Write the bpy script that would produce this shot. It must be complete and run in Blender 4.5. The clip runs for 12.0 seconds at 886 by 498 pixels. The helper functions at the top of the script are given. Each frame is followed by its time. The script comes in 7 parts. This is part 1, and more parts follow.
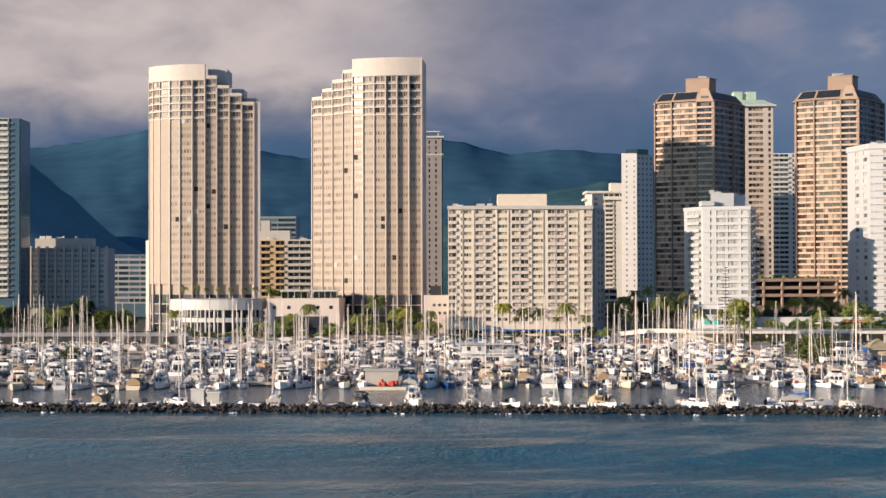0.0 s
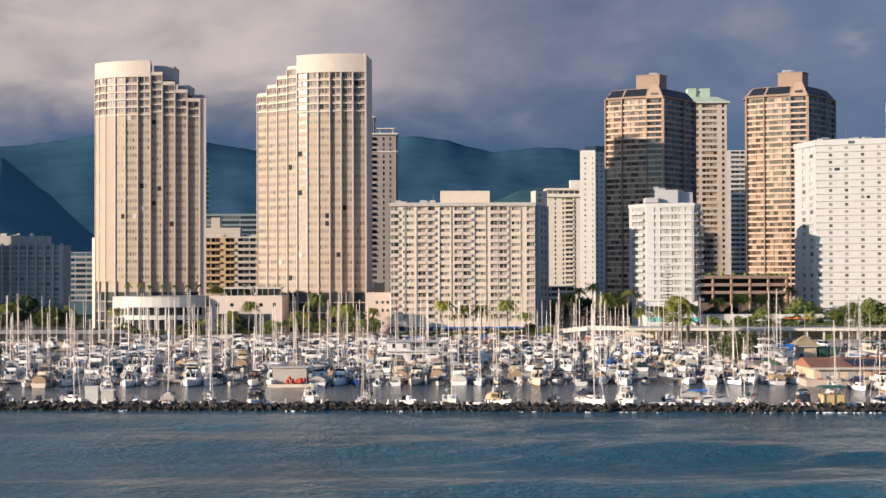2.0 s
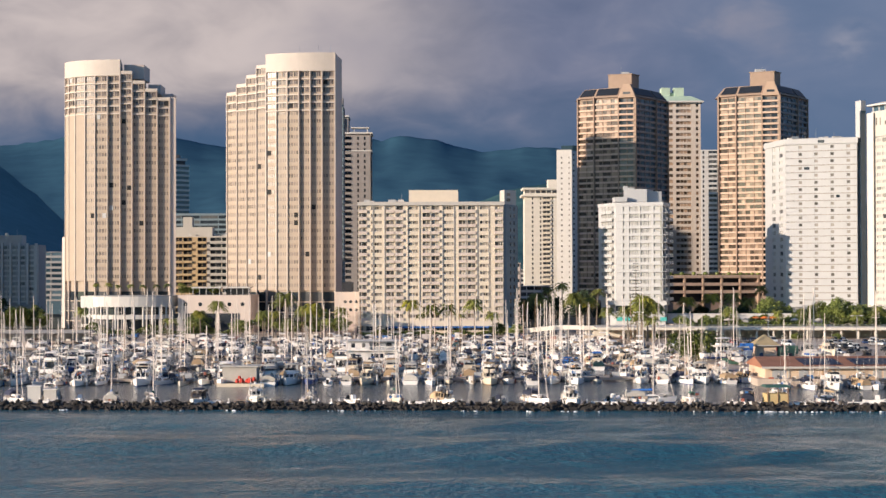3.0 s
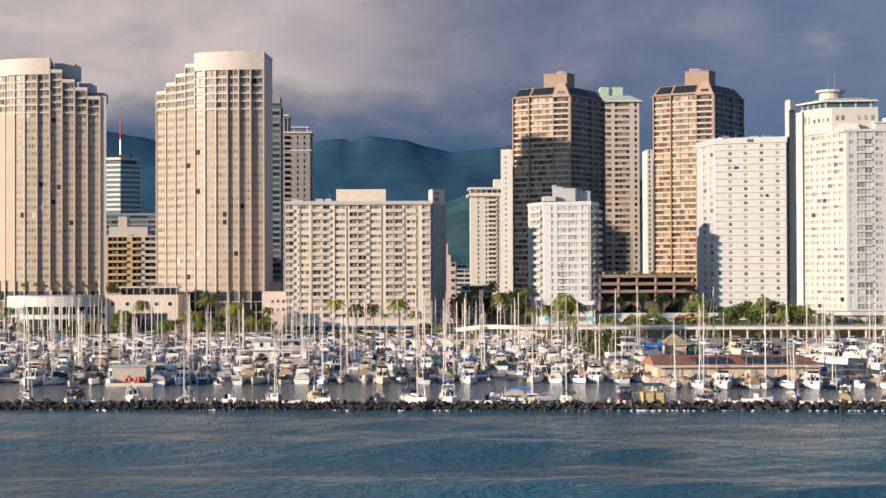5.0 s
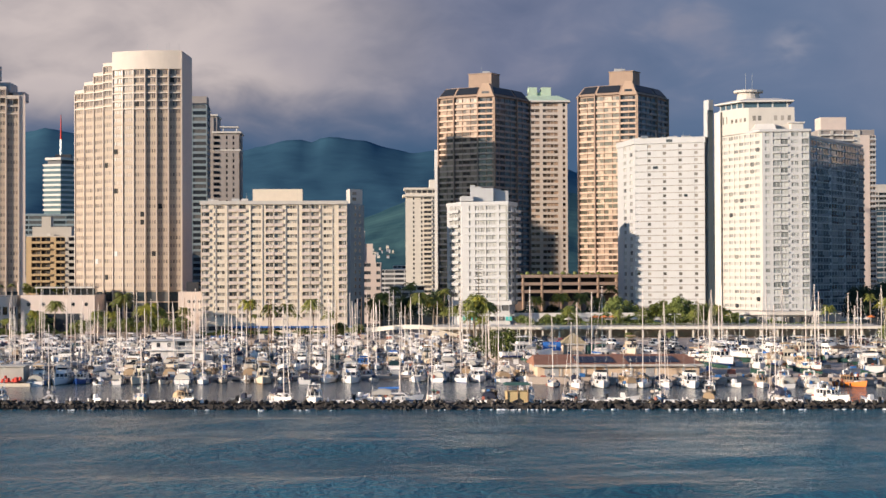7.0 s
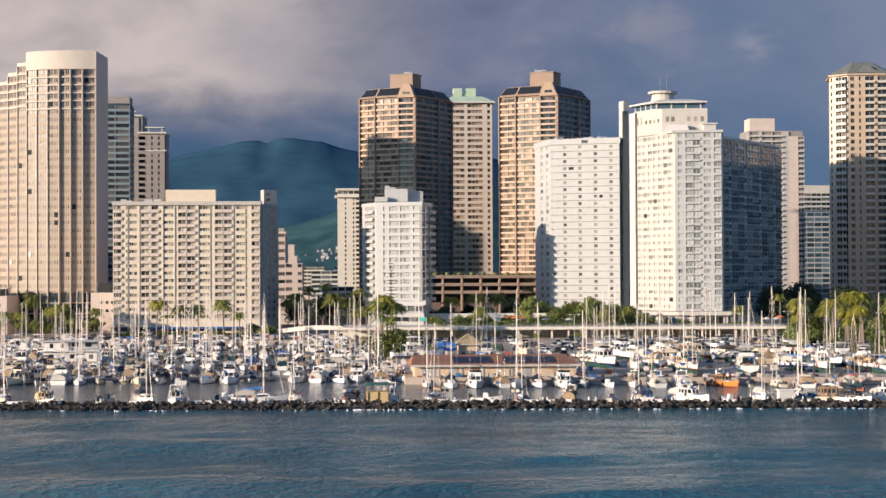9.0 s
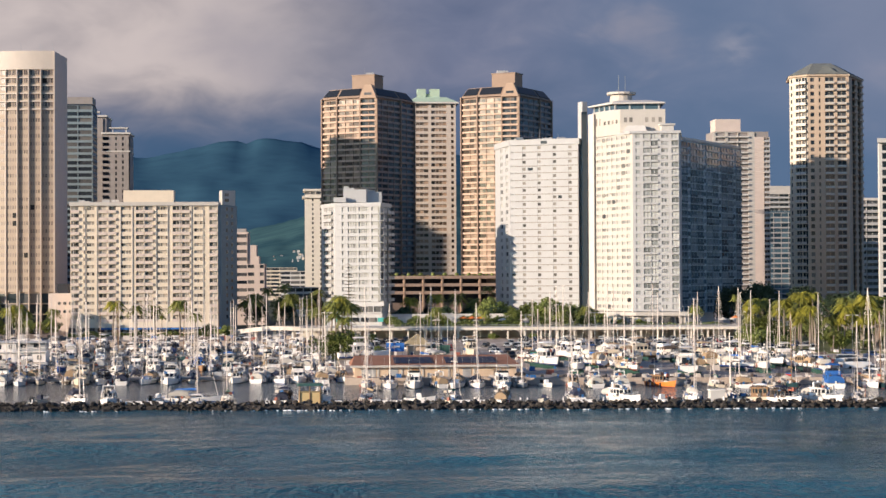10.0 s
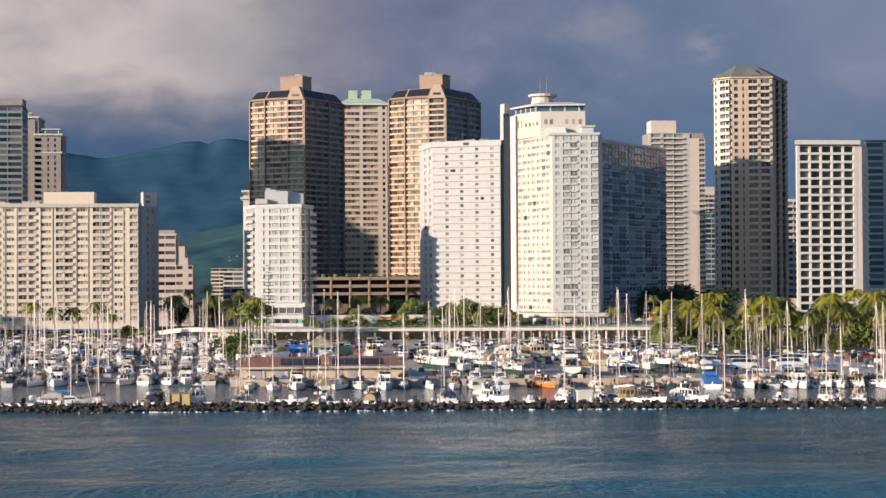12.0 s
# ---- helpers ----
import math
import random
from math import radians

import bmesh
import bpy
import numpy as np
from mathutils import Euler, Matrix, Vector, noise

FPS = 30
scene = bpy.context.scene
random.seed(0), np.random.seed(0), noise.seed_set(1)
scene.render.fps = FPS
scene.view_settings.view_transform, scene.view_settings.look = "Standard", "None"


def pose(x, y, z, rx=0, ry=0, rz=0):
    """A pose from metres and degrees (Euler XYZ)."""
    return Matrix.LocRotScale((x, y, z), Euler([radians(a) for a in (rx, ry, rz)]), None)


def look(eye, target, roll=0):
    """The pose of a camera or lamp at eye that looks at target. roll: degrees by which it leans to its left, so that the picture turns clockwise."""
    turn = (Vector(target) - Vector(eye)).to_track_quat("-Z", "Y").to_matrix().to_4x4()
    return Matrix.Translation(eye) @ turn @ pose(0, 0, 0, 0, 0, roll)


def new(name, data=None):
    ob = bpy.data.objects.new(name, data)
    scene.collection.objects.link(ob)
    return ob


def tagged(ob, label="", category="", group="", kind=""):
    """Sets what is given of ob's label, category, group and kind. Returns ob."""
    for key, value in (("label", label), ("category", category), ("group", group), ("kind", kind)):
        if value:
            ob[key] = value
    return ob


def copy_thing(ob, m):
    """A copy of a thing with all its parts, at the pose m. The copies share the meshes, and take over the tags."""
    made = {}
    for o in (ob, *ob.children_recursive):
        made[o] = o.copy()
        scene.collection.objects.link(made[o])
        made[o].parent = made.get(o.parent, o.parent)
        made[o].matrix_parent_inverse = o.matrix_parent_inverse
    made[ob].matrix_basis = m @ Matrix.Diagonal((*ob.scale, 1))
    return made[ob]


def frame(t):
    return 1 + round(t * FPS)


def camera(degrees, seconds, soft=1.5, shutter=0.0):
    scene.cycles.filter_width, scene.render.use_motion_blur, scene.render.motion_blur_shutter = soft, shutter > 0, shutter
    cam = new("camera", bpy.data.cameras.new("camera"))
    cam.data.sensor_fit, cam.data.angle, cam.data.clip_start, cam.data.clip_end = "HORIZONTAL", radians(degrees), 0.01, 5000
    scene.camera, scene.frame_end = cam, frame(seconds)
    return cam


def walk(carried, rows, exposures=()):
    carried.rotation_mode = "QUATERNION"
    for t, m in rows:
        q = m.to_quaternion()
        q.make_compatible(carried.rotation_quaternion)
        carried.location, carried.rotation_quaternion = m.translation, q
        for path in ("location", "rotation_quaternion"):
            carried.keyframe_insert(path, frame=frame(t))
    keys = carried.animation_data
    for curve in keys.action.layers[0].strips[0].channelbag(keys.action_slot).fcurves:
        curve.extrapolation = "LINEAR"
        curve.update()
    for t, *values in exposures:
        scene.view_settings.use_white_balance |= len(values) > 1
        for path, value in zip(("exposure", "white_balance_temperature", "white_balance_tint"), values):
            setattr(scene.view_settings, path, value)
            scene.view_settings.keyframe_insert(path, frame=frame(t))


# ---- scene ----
cam = camera(28.8, 12.0)
# seconds, x, y, z, yaw to the left, pitch, roll
PATH = [
    (0, -1.34, -3.2, 24.81, -0.273, 0.84, -0.111),
    (1, 7.33, -2.03, 24.67, -0.422, 0.79, -0.122),
    (2, 16.24, -0.9, 24.48, -0.594, 0.77, -0.133),
    (3, 25.3, 0.12, 24.26, -0.828, 0.767, -0.145),
    (4, 34.47, 0.99, 24.02, -1.15, 0.775, -0.157),
    (5, 43.71, 1.65, 23.78, -1.569, 0.786, -0.17),
    (6, 52.97, 2.04, 23.57, -2.075, 0.799, -0.184),
    (7, 62.24, 2.11, 23.38, -2.644, 0.813, -0.201),
    (8, 71.48, 1.81, 23.24, -3.243, 0.828, -0.219),
    (9, 80.67, 1.08, 23.16, -3.835, 0.843, -0.24),
    (10, 89.78, -0.13, 23.16, -4.39, 0.856, -0.264),
    (11, 98.76, -1.88, 23.26, -4.9, 0.862, -0.291),
    (12, 107.56, -4.22, 23.46, -5.392, 0.856, -0.322),
]
walk(cam, [(t, pose(x, y, z, 90 + pitch, -roll, yaw)) for t, x, y, z, yaw, pitch, roll in PATH])

# ---- daylight: low warm sun from the sea, broken cloud over the hills ----
SUN_AZ, SUN_EL = 63.3, 11.8          # degrees: to the left of straight behind the camera, above the horizon
to_sun = Vector((-math.sin(radians(SUN_AZ)) * math.cos(radians(SUN_EL)),
                 -math.cos(radians(SUN_AZ)) * math.cos(radians(SUN_EL)), math.sin(radians(SUN_EL))))
sun_data = bpy.data.lights.new("sun", "SUN")
sun_data.energy, sun_data.angle, sun_data.color = 6.9, radians(0.6), (1.0, 0.835, 0.685)
sun = new("sun", sun_data)
sun.matrix_world = look((0, 0, 400), Vector((0, 0, 400)) - to_sun)


class Nodes:
    """A thin wrapper that wires up a node tree."""

    def __init__(self, tree):
        self.t = tree
        tree.nodes.clear()

    def add(self, kind, **values):
        n = self.t.nodes.new(kind)
        for k, v in values.items():
            setattr(n, k, v)
        return n

    def wire(self, a, b):
        self.t.links.new(a, b)

    def math(self, op, a, b=0.0, clamp=False):
        n = self.add("ShaderNodeMath", operation=op, use_clamp=clamp)
        for s, v in zip(n.inputs, (a, b)):
            if isinstance(v, (int, float)):
                s.default_value = v
            else:
                self.wire(v, s)
        return n.outputs[0]

    def noise(self, vector, scale, detail=4.0, rough=0.5, distort=0.0):
        n = self.add("ShaderNodeTexNoise")
        self.wire(vector, n.inputs["Vector"])
        for k, v in (("Scale", scale), ("Detail", detail), ("Roughness", rough), ("Distortion", distort)):
            n.inputs[k].default_value = v
        return n.outputs["Fac"]

    def ramp(self, fac, stops):
        n = self.add("ShaderNodeValToRGB")
        e = n.color_ramp.elements
        while len(e) < len(stops):
            e.new(0.5)
        for s, (p, c) in zip(e, stops):
            s.position, s.color = p, (*c, 1)
        self.wire(fac, n.inputs["Fac"])
        return n.outputs["Color"]

    def step(self, value, a, b):
        n = self.add("ShaderNodeMapRange", interpolation_type="SMOOTHSTEP")
        self.wire(value, n.inputs["Value"])
        n.inputs["From Min"].default_value, n.inputs["From Max"].default_value = a, b
        return n.outputs["Result"]

    def mix(self, fac, a, b, mode="MIX"):
        n = self.add("ShaderNodeMix", data_type="RGBA", blend_type=mode)
        for s, v in ((n.inputs[0], fac), (n.inputs[6], a), (n.inputs[7], b)):
            if isinstance(v, (int, float)):
                s.default_value = v
            elif isinstance(v, tuple):
                s.default_value = (*v, 1)
            else:
                self.wire(v, s)
        return n.outputs[2]


world = bpy.data.worlds.new("evening_sky")
scene.world = world
world.use_nodes = True
W = Nodes(world.node_tree)
geo = W.add("ShaderNodeTexCoord").outputs["Generated"]
xyz = W.add("ShaderNodeSeparateXYZ")
W.wire(geo, xyz.inputs[0])
sky = W.add("ShaderNodeTexSky", sky_type="NISHITA", sun_disc=False)
sky.sun_elevation, sky.sun_rotation = radians(SUN_EL), math.atan2(to_sun.x, to_sun.y)
stretch = W.add("ShaderNodeMapping")
stretch.inputs["Scale"].default_value = (1.0, 1.0, 1.9)
W.wire(geo, stretch.inputs["Vector"])
v = stretch.outputs["Vector"]
billow = W.noise(v, 7.0, 5.0, 0.48, 0.3)
wisp = W.noise(v, 21.0, 4.0, 0.5, 0.4)
broad = W.noise(v, 3.2, 3.0, 0.5, 0.2)
side = W.math("ADD", xyz.outputs["X"], W.math("MULTIPLY", W.math("SUBTRACT", billow, 0.5), 0.13))
rise = W.math("ADD", xyz.outputs["Z"], W.math("MULTIPLY", W.math("SUBTRACT", wisp, 0.5), 0.035))
left = W.math("SUBTRACT", 1.0, W.step(side, -0.10, 0.075))          # the sunlit bank of cloud
high = W.step(rise, 0.084, 0.122)
lumps = W.step(W.math("ADD", W.math("MULTIPLY", billow, 0.62), W.math("MULTIPLY", wisp, 0.38)), 0.33, 0.60)
lit = W.math("MULTIPLY", W.math("MULTIPLY", left, high), W.math("ADD", 0.30, W.math("MULTIPLY", lumps, 0.70)))
patch = W.math("MULTIPLY", W.step(W.math("ADD", W.math("MULTIPLY", billow, 0.6), W.math("MULTIPLY", wisp, 0.4)), 0.53, 0.72), high)
grey = W.ramp(W.math("ADD", W.math("MULTIPLY", broad, 0.5), W.math("MULTIPLY", wisp, 0.5)),
              [(0.30, (0.096, 0.130, 0.226)), (0.52, (0.170, 0.194, 0.294)), (0.72, (0.28, 0.28, 0.365))])
base_band = W.mix(W.step(rise, 0.045, 0.125), (0.046, 0.108, 0.205), grey)
base_band = W.mix(W.math("MULTIPLY", W.step(side, 0.06, 0.26), 0.62), base_band, (0.128, 0.196, 0.325))
bank = W.mix(W.math("MULTIPLY", left, W.step(rise, 0.072, 0.115)), base_band, (0.30, 0.275, 0.305))
cloud = W.mix(W.math("MULTIPLY", lit, 0.75), bank, (0.73, 0.625, 0.595))
cloud = W.mix(W.math("MULTIPLY", patch, 0.45), cloud, (0.34, 0.31, 0.36))
# a small sunlit puff over the towers to the right, and paler cloud beyond it
dx, dz = W.math("SUBTRACT", xyz.outputs["X"], 0.243), W.math("MULTIPLY", W.math("SUBTRACT", rise, 0.130), 1.5)
near = W.math("SQRT", W.math("ADD", W.math("MULTIPLY", dx, dx), W.math("MULTIPLY", dz, dz)))
puff = W.math("MULTIPLY", W.math("SUBTRACT", 1.0, W.step(near, 0.002, 0.021)), W.step(wisp, 0.34, 0.60))
cloud = W.mix(W.math("MULTIPLY", puff, 0.38), cloud, (0.50, 0.46, 0.50))
pale = W.math("MULTIPLY", W.step(side, 0.22, 0.34), W.math("MULTIPLY", W.step(rise, 0.06, 0.12), billow))
cloud = W.mix(W.math("MULTIPLY", pale, 0.6), cloud, (0.30, 0.305, 0.40))
clear = W.mix(1.0, sky.outputs["Color"], (0.068, 0.112, 0.180), "MULTIPLY")
# the cloud stands over the hills; overhead and out to sea the sky is open
over = W.math("MULTIPLY", W.step(xyz.outputs["Y"], -0.25, 0.65), W.math("SUBTRACT", 1.0, W.step(xyz.outputs["Z"], 0.30, 0.75)))
bg = W.add("ShaderNodeBackground")
W.wire(W.mix(over, clear, cloud), bg.inputs["Color"])
bg.inputs["Strength"].default_value = 1.0
W.wire(bg.outputs[0], W.add("ShaderNodeOutputWorld").inputs["Surface"])

# ---- materials ----
def material(name, colour, rough=0.7, metal=0.0, vary=0.12, scale=0.35, fine=4.0, bump=0.0, streak=0.0, tint=None, each=0.0, spec=0.4):
    """A painted, mineral or organic surface: two scales of noise, rain streaks, and a tone of its own for each object (each)."""
    m = bpy.data.materials.new(name)
    m.use_nodes = True
    N = Nodes(m.node_tree)
    out, bs = N.add("ShaderNodeOutputMaterial"), N.add("ShaderNodeBsdfPrincipled")
    N.wire(bs.outputs[0], out.inputs["Surface"])
    where = N.add("ShaderNodeNewGeometry").outputs["Position"]
    a, b = N.noise(where, scale, 3.0, 0.55), N.noise(where, fine, 4.0, 0.6)
    tone = N.math("ADD", N.math("MULTIPLY", a, 0.6), N.math("MULTIPLY", b, 0.4))
    lo, hi = [c * (1 - vary) for c in colour], [min(1.0, c * (1 + vary)) for c in (tint or colour)]
    col = N.ramp(tone, [(0.32, lo), (0.68, hi)])
    if streak:
        mp = N.add("ShaderNodeMapping")
        mp.inputs["Scale"].default_value = (1.0, 1.0, 0.06)
        N.wire(where, mp.inputs["Vector"])
        s = N.step(N.noise(mp.outputs["Vector"], 1.1, 4.0, 0.6), 0.5, 0.75)
        col = N.mix(N.math("MULTIPLY", s, streak), col, tuple(c * 0.55 for c in colour))
    if each:
        r = N.add("ShaderNodeObjectInfo").outputs["Random"]
        col = N.mix(1.0, col, N.ramp(r, [(0.0, (1 - each,) * 3), (1.0, (1 + each,) * 3)]), "MULTIPLY")
    N.wire(col, bs.inputs["Base Color"])
    bs.inputs["Roughness"].default_value, bs.inputs["Metallic"].default_value = rough, metal
    bs.inputs["Specular IOR Level"].default_value = spec
    if bump:
        bp = N.add("ShaderNodeBump")
        bp.inputs["Strength"].default_value, bp.inputs["Distance"].default_value = 0.6, bump
        N.wire(b, bp.inputs["Height"])
        N.wire(bp.outputs[0], bs.inputs["Normal"])
    return m


def glazing(name, dark, light, share=0.35, rough=0.12):
    """Window panes: dark rooms, some paler by drawn blinds or curtains, some by a reflection put into the colour, told
    apart by the pane.
    """
    m = bpy.data.materials.new(name)
    m.use_nodes = True
    N = Nodes(m.node_tree)
    out, bs = N.add("ShaderNodeOutputMaterial"), N.add("ShaderNodeBsdfPrincipled")
    N.wire(bs.outputs[0], out.inputs["Surface"])
    r = N.add("ShaderNodeObjectInfo").outputs["Random"]
    i = N.add("ShaderNodeNewGeometry")
    r = N.math("FRACT", N.math("ADD", r, i.outputs["Random Per Island"]))
    where = N.noise(i.outputs["Position"], 0.9, 2.0)
    mid = [(a + b) / 2 for a, b in zip(dark, light)]
    col = N.ramp(N.math("ADD", r, N.math("MULTIPLY", N.math("SUBTRACT", where, 0.5), 0.25)),
                 [(0.0, [c * 0.5 for c in dark]), (1 - share - 0.25, dark), (1 - share, mid), (1.0, light)])
    N.wire(col, bs.inputs["Base Color"])
    bs.inputs["Roughness"].default_value, bs.inputs["Specular IOR Level"].default_value = rough, 0.5
    return m


beige = material("beige_precast", (0.405, 0.320, 0.246), 0.75, vary=0.06, streak=0.12, bump=0.01)
pinkish = material("pinkish_stucco", (0.62, 0.505, 0.43), 0.75, vary=0.06, streak=0.10)
bronze_pier = material("bronze_pier_concrete", (0.31, 0.215, 0.155), 0.75, vary=0.1, streak=0.12)
fin_white = material("pale_rib_paint", (0.555, 0.472, 0.398), 0.65, vary=0.05, streak=0.08)
cream = material("cream_stucco", (0.69, 0.58, 0.445), 0.8, vary=0.07, streak=0.15, bump=0.01)
cream_light = material("light_cream_paint", (0.50, 0.455, 0.40), 0.7, vary=0.06, streak=0.12)
ivory = material("ivory_stucco", (0.64, 0.575, 0.485), 0.75, vary=0.07, streak=0.15)
tan = material("tan_concrete", (0.55, 0.385, 0.285), 0.75, vary=0.09, streak=0.15, bump=0.01)
sand = material("sand_coloured_concrete", (0.49, 0.37, 0.27), 0.75, vary=0.1, streak=0.18, bump=0.01)
tan_dark = material("weathered_tan_concrete", (0.42, 0.29, 0.205), 0.75, vary=0.1, streak=0.15)
brown = material("brown_concrete", (0.28, 0.20, 0.15), 0.7, vary=0.1, streak=0.1)
white = material("white_paint", (0.455, 0.443, 0.428), 0.6, vary=0.05, streak=0.10)
offwhite = material("off_white_concrete", (0.58, 0.54, 0.49), 0.7, vary=0.07, streak=0.15)
greywall = material("grey_concrete", (0.36, 0.35, 0.34), 0.8, vary=0.1, streak=0.2)
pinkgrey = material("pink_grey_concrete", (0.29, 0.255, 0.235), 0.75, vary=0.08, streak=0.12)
slate_blue = material("blue_grey_side_paint", (0.20, 0.245, 0.26), 0.8, vary=0.1, streak=0.2)
# skylit shade of the white hotel's wing, put into its wall colour
wing_shade_blue = material("sea_blue_wing_paint", (0.27, 0.38, 0.44), 0.6, vary=0.12, streak=0.15)
navy_wall = material("dark_navy_cladding", (0.022, 0.032, 0.05), 0.8, vary=0.12)
dark_metal = material("dark_bronze_metal", (0.05, 0.05, 0.055), 0.45, 0.4)
copper = material("green_copper_roof", (0.42, 0.52, 0.39), 0.6, vary=0.12)
# darker beige for the shadow lines drawn under the white slab's floors
slab_shadow = material("stained_joint_concrete", (0.30, 0.27, 0.24), 0.85, vary=0.25, scale=0.5)
skylight = material("tinted_skylight", (0.022, 0.026, 0.034), 0.4, spec=0.15)
roofgrey = material("roof_membrane", (0.34, 0.32, 0.30), 0.9, vary=0.15)
slate = material("grey_green_roof_tile", (0.15, 0.155, 0.14), 0.8, vary=0.15, bump=0.03)
glass_beige = glazing("beige_glass", (0.205, 0.162, 0.135), (0.30, 0.24, 0.20), 0.5, 0.3)
glass_high = glazing("shaded_beige_glass", (0.13, 0.105, 0.098), (0.26, 0.21, 0.18), 0.4, 0.25)
# pale base colour stands in for the reflection in these panes
glass_soft = glazing("pale_reflecting_glass", (0.33, 0.325, 0.305), (0.46, 0.44, 0.405), 0.6, 0.2)
glass_mid = glazing("sea_green_glass", (0.26, 0.27, 0.255), (0.54, 0.53, 0.49), 0.55, 0.2)
glass_small = glazing("small_brownish_glass", (0.14, 0.125, 0.11), (0.34, 0.30, 0.26), 0.4, 0.2)
glass_grey = glazing("grey_glass", (0.055, 0.06, 0.065), (0.38, 0.36, 0.31), 0.35)
glass_dark = glazing("dark_glass", (0.03, 0.036, 0.045), (0.16, 0.15, 0.14), 0.25)
# the light tan tone is reflection painted into the bronze panes
glass_brown = glazing("bronze_glass", (0.085, 0.062, 0.046), (0.42, 0.30, 0.215), 0.36)
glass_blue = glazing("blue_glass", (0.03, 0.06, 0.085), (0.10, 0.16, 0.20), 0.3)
glass_mix = glazing("flat_window_glass", (0.10, 0.09, 0.08), (0.56, 0.50, 0.42), 0.66, 0.2)
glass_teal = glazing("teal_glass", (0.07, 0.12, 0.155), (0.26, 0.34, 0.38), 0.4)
glass_pale = glazing("curtained_glass", (0.17, 0.17, 0.165), (0.62, 0.60, 0.55), 0.5, 0.2)
teal = material("teal_awning", (0.05, 0.33, 0.30), 0.7)
blue_awning = material("blue_canvas", (0.03, 0.14, 0.42), 0.7, each=0.25)
navy = material("navy_canvas", (0.025, 0.030, 0.055), 0.8, each=0.3)
concrete = material("quay_concrete", (0.46, 0.37, 0.295), 0.9, vary=0.2, scale=0.12, bump=0.02)
asphalt = material("worn_paving", (0.44, 0.35, 0.28), 0.95, vary=0.3, scale=0.08, bump=0.01)
plank = material("grey_dock_timber", (0.33, 0.26, 0.20), 0.9, vary=0.25, fine=2.0, bump=0.01)
rock = material("wet_basalt", (0.022, 0.0185, 0.016), 0.85, vary=0.45, scale=0.7, fine=3.0, bump=0.08, each=0.5, tint=(0.05, 0.042, 0.035))
rock_dry = material("dry_basalt", (0.09, 0.072, 0.058), 0.9, vary=0.4, scale=0.7, fine=3.0, bump=0.08, each=0.5)
foam = material("white_foam", (0.75, 0.77, 0.78), 0.6, vary=0.15)
gelcoat = material("white_gelcoat", (0.88, 0.81, 0.74), 0.3, vary=0.06, each=0.14, spec=0.5)
gelcoat_cream = material("cream_gelcoat", (0.72, 0.60, 0.45), 0.35, vary=0.06, each=0.1)
hull_blue = material("blue_hull_paint", (0.02, 0.07, 0.26), 0.3, each=0.25)
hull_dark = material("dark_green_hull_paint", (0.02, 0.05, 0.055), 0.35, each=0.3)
hull_orange = material("orange_hull_paint", (0.72, 0.20, 0.035), 0.4)
antifoul = material("red_brown_bottom_paint", (0.16, 0.04, 0.03), 0.7)
deck_paint = material("sanded_deck_paint", (0.62, 0.57, 0.49), 0.8, vary=0.1)
teak = material("teak", (0.30, 0.17, 0.085), 0.6, vary=0.2)
tan_canvas = material("tan_canvas", (0.42, 0.29, 0.17), 0.9, each=0.25)
brown_canvas = material("dark_brown_canvas", (0.085, 0.06, 0.045), 0.9, each=0.3)
green_canvas = material("green_canvas", (0.02, 0.11, 0.08), 0.85, each=0.25)
grey_canvas = material("grey_canvas", (0.26, 0.25, 0.24), 0.9, each=0.3)
hull_grey = material("pale_grey_hull_paint", (0.40, 0.40, 0.40), 0.35, each=0.25)
ochre = material("ochre_stucco", (0.52, 0.37, 0.21), 0.8, vary=0.08, streak=0.15)
plywood = material("pale_ochre_plywood", (0.56, 0.41, 0.20), 0.75, vary=0.12, streak=0.15)
canvas = material("weathered_canvas", (0.52, 0.47, 0.40), 0.9, each=0.2)
red_canvas = material("red_canvas", (0.50, 0.05, 0.03), 0.8, each=0.2)
alloy = material("mast_aluminium", (0.74, 0.635, 0.55), 0.45, 0.1, vary=0.06, each=0.18)
mast_dark = material("varnished_spar", (0.22, 0.13, 0.07), 0.5, each=0.2)
boat_glass = material("smoked_window", (0.02, 0.025, 0.03), 0.12, spec=0.6)
rubber = material("black_rubber", (0.015, 0.015, 0.015), 0.8)
chrome = material("galvanised_steel", (0.45, 0.45, 0.44), 0.4, 0.7)
terracotta = material("terracotta_roof", (0.33, 0.145, 0.082), 0.85, vary=0.2, bump=0.02)
peach = material("peach_stucco", (0.62, 0.46, 0.32), 0.85, vary=0.08, streak=0.2)
solar = material("solar_panel", (0.012, 0.022, 0.05), 0.45, vary=0.2, spec=0.15)
thatch = material("tan_shingle", (0.36, 0.28, 0.16), 0.95, vary=0.2, bump=0.04)
green_box = material("green_container_paint", (0.05, 0.12, 0.09), 0.6, vary=0.15)
bark = material("palm_bark", (0.24, 0.19, 0.15), 0.95, vary=0.25, fine=2.5, bump=0.03)
frond = material("palm_frond", (0.075, 0.10, 0.022), 0.6, vary=0.4, fine=1.0, tint=(0.20, 0.20, 0.04), each=0.25)
# fronds that range from green to gold
frond_gold = material("yellowing_palm_frond", (0.085, 0.11, 0.012), 0.6, vary=0.45, fine=1.0, tint=(0.28, 0.245, 0.028), each=0.25)
leaf = material("broad_leaf", (0.065, 0.10, 0.025), 0.65, vary=0.4, fine=0.9, tint=(0.17, 0.19, 0.045), each=0.25)
leaf_dark = material("dark_leaf", (0.032, 0.052, 0.024), 0.7, vary=0.4, fine=0.9, each=0.25)
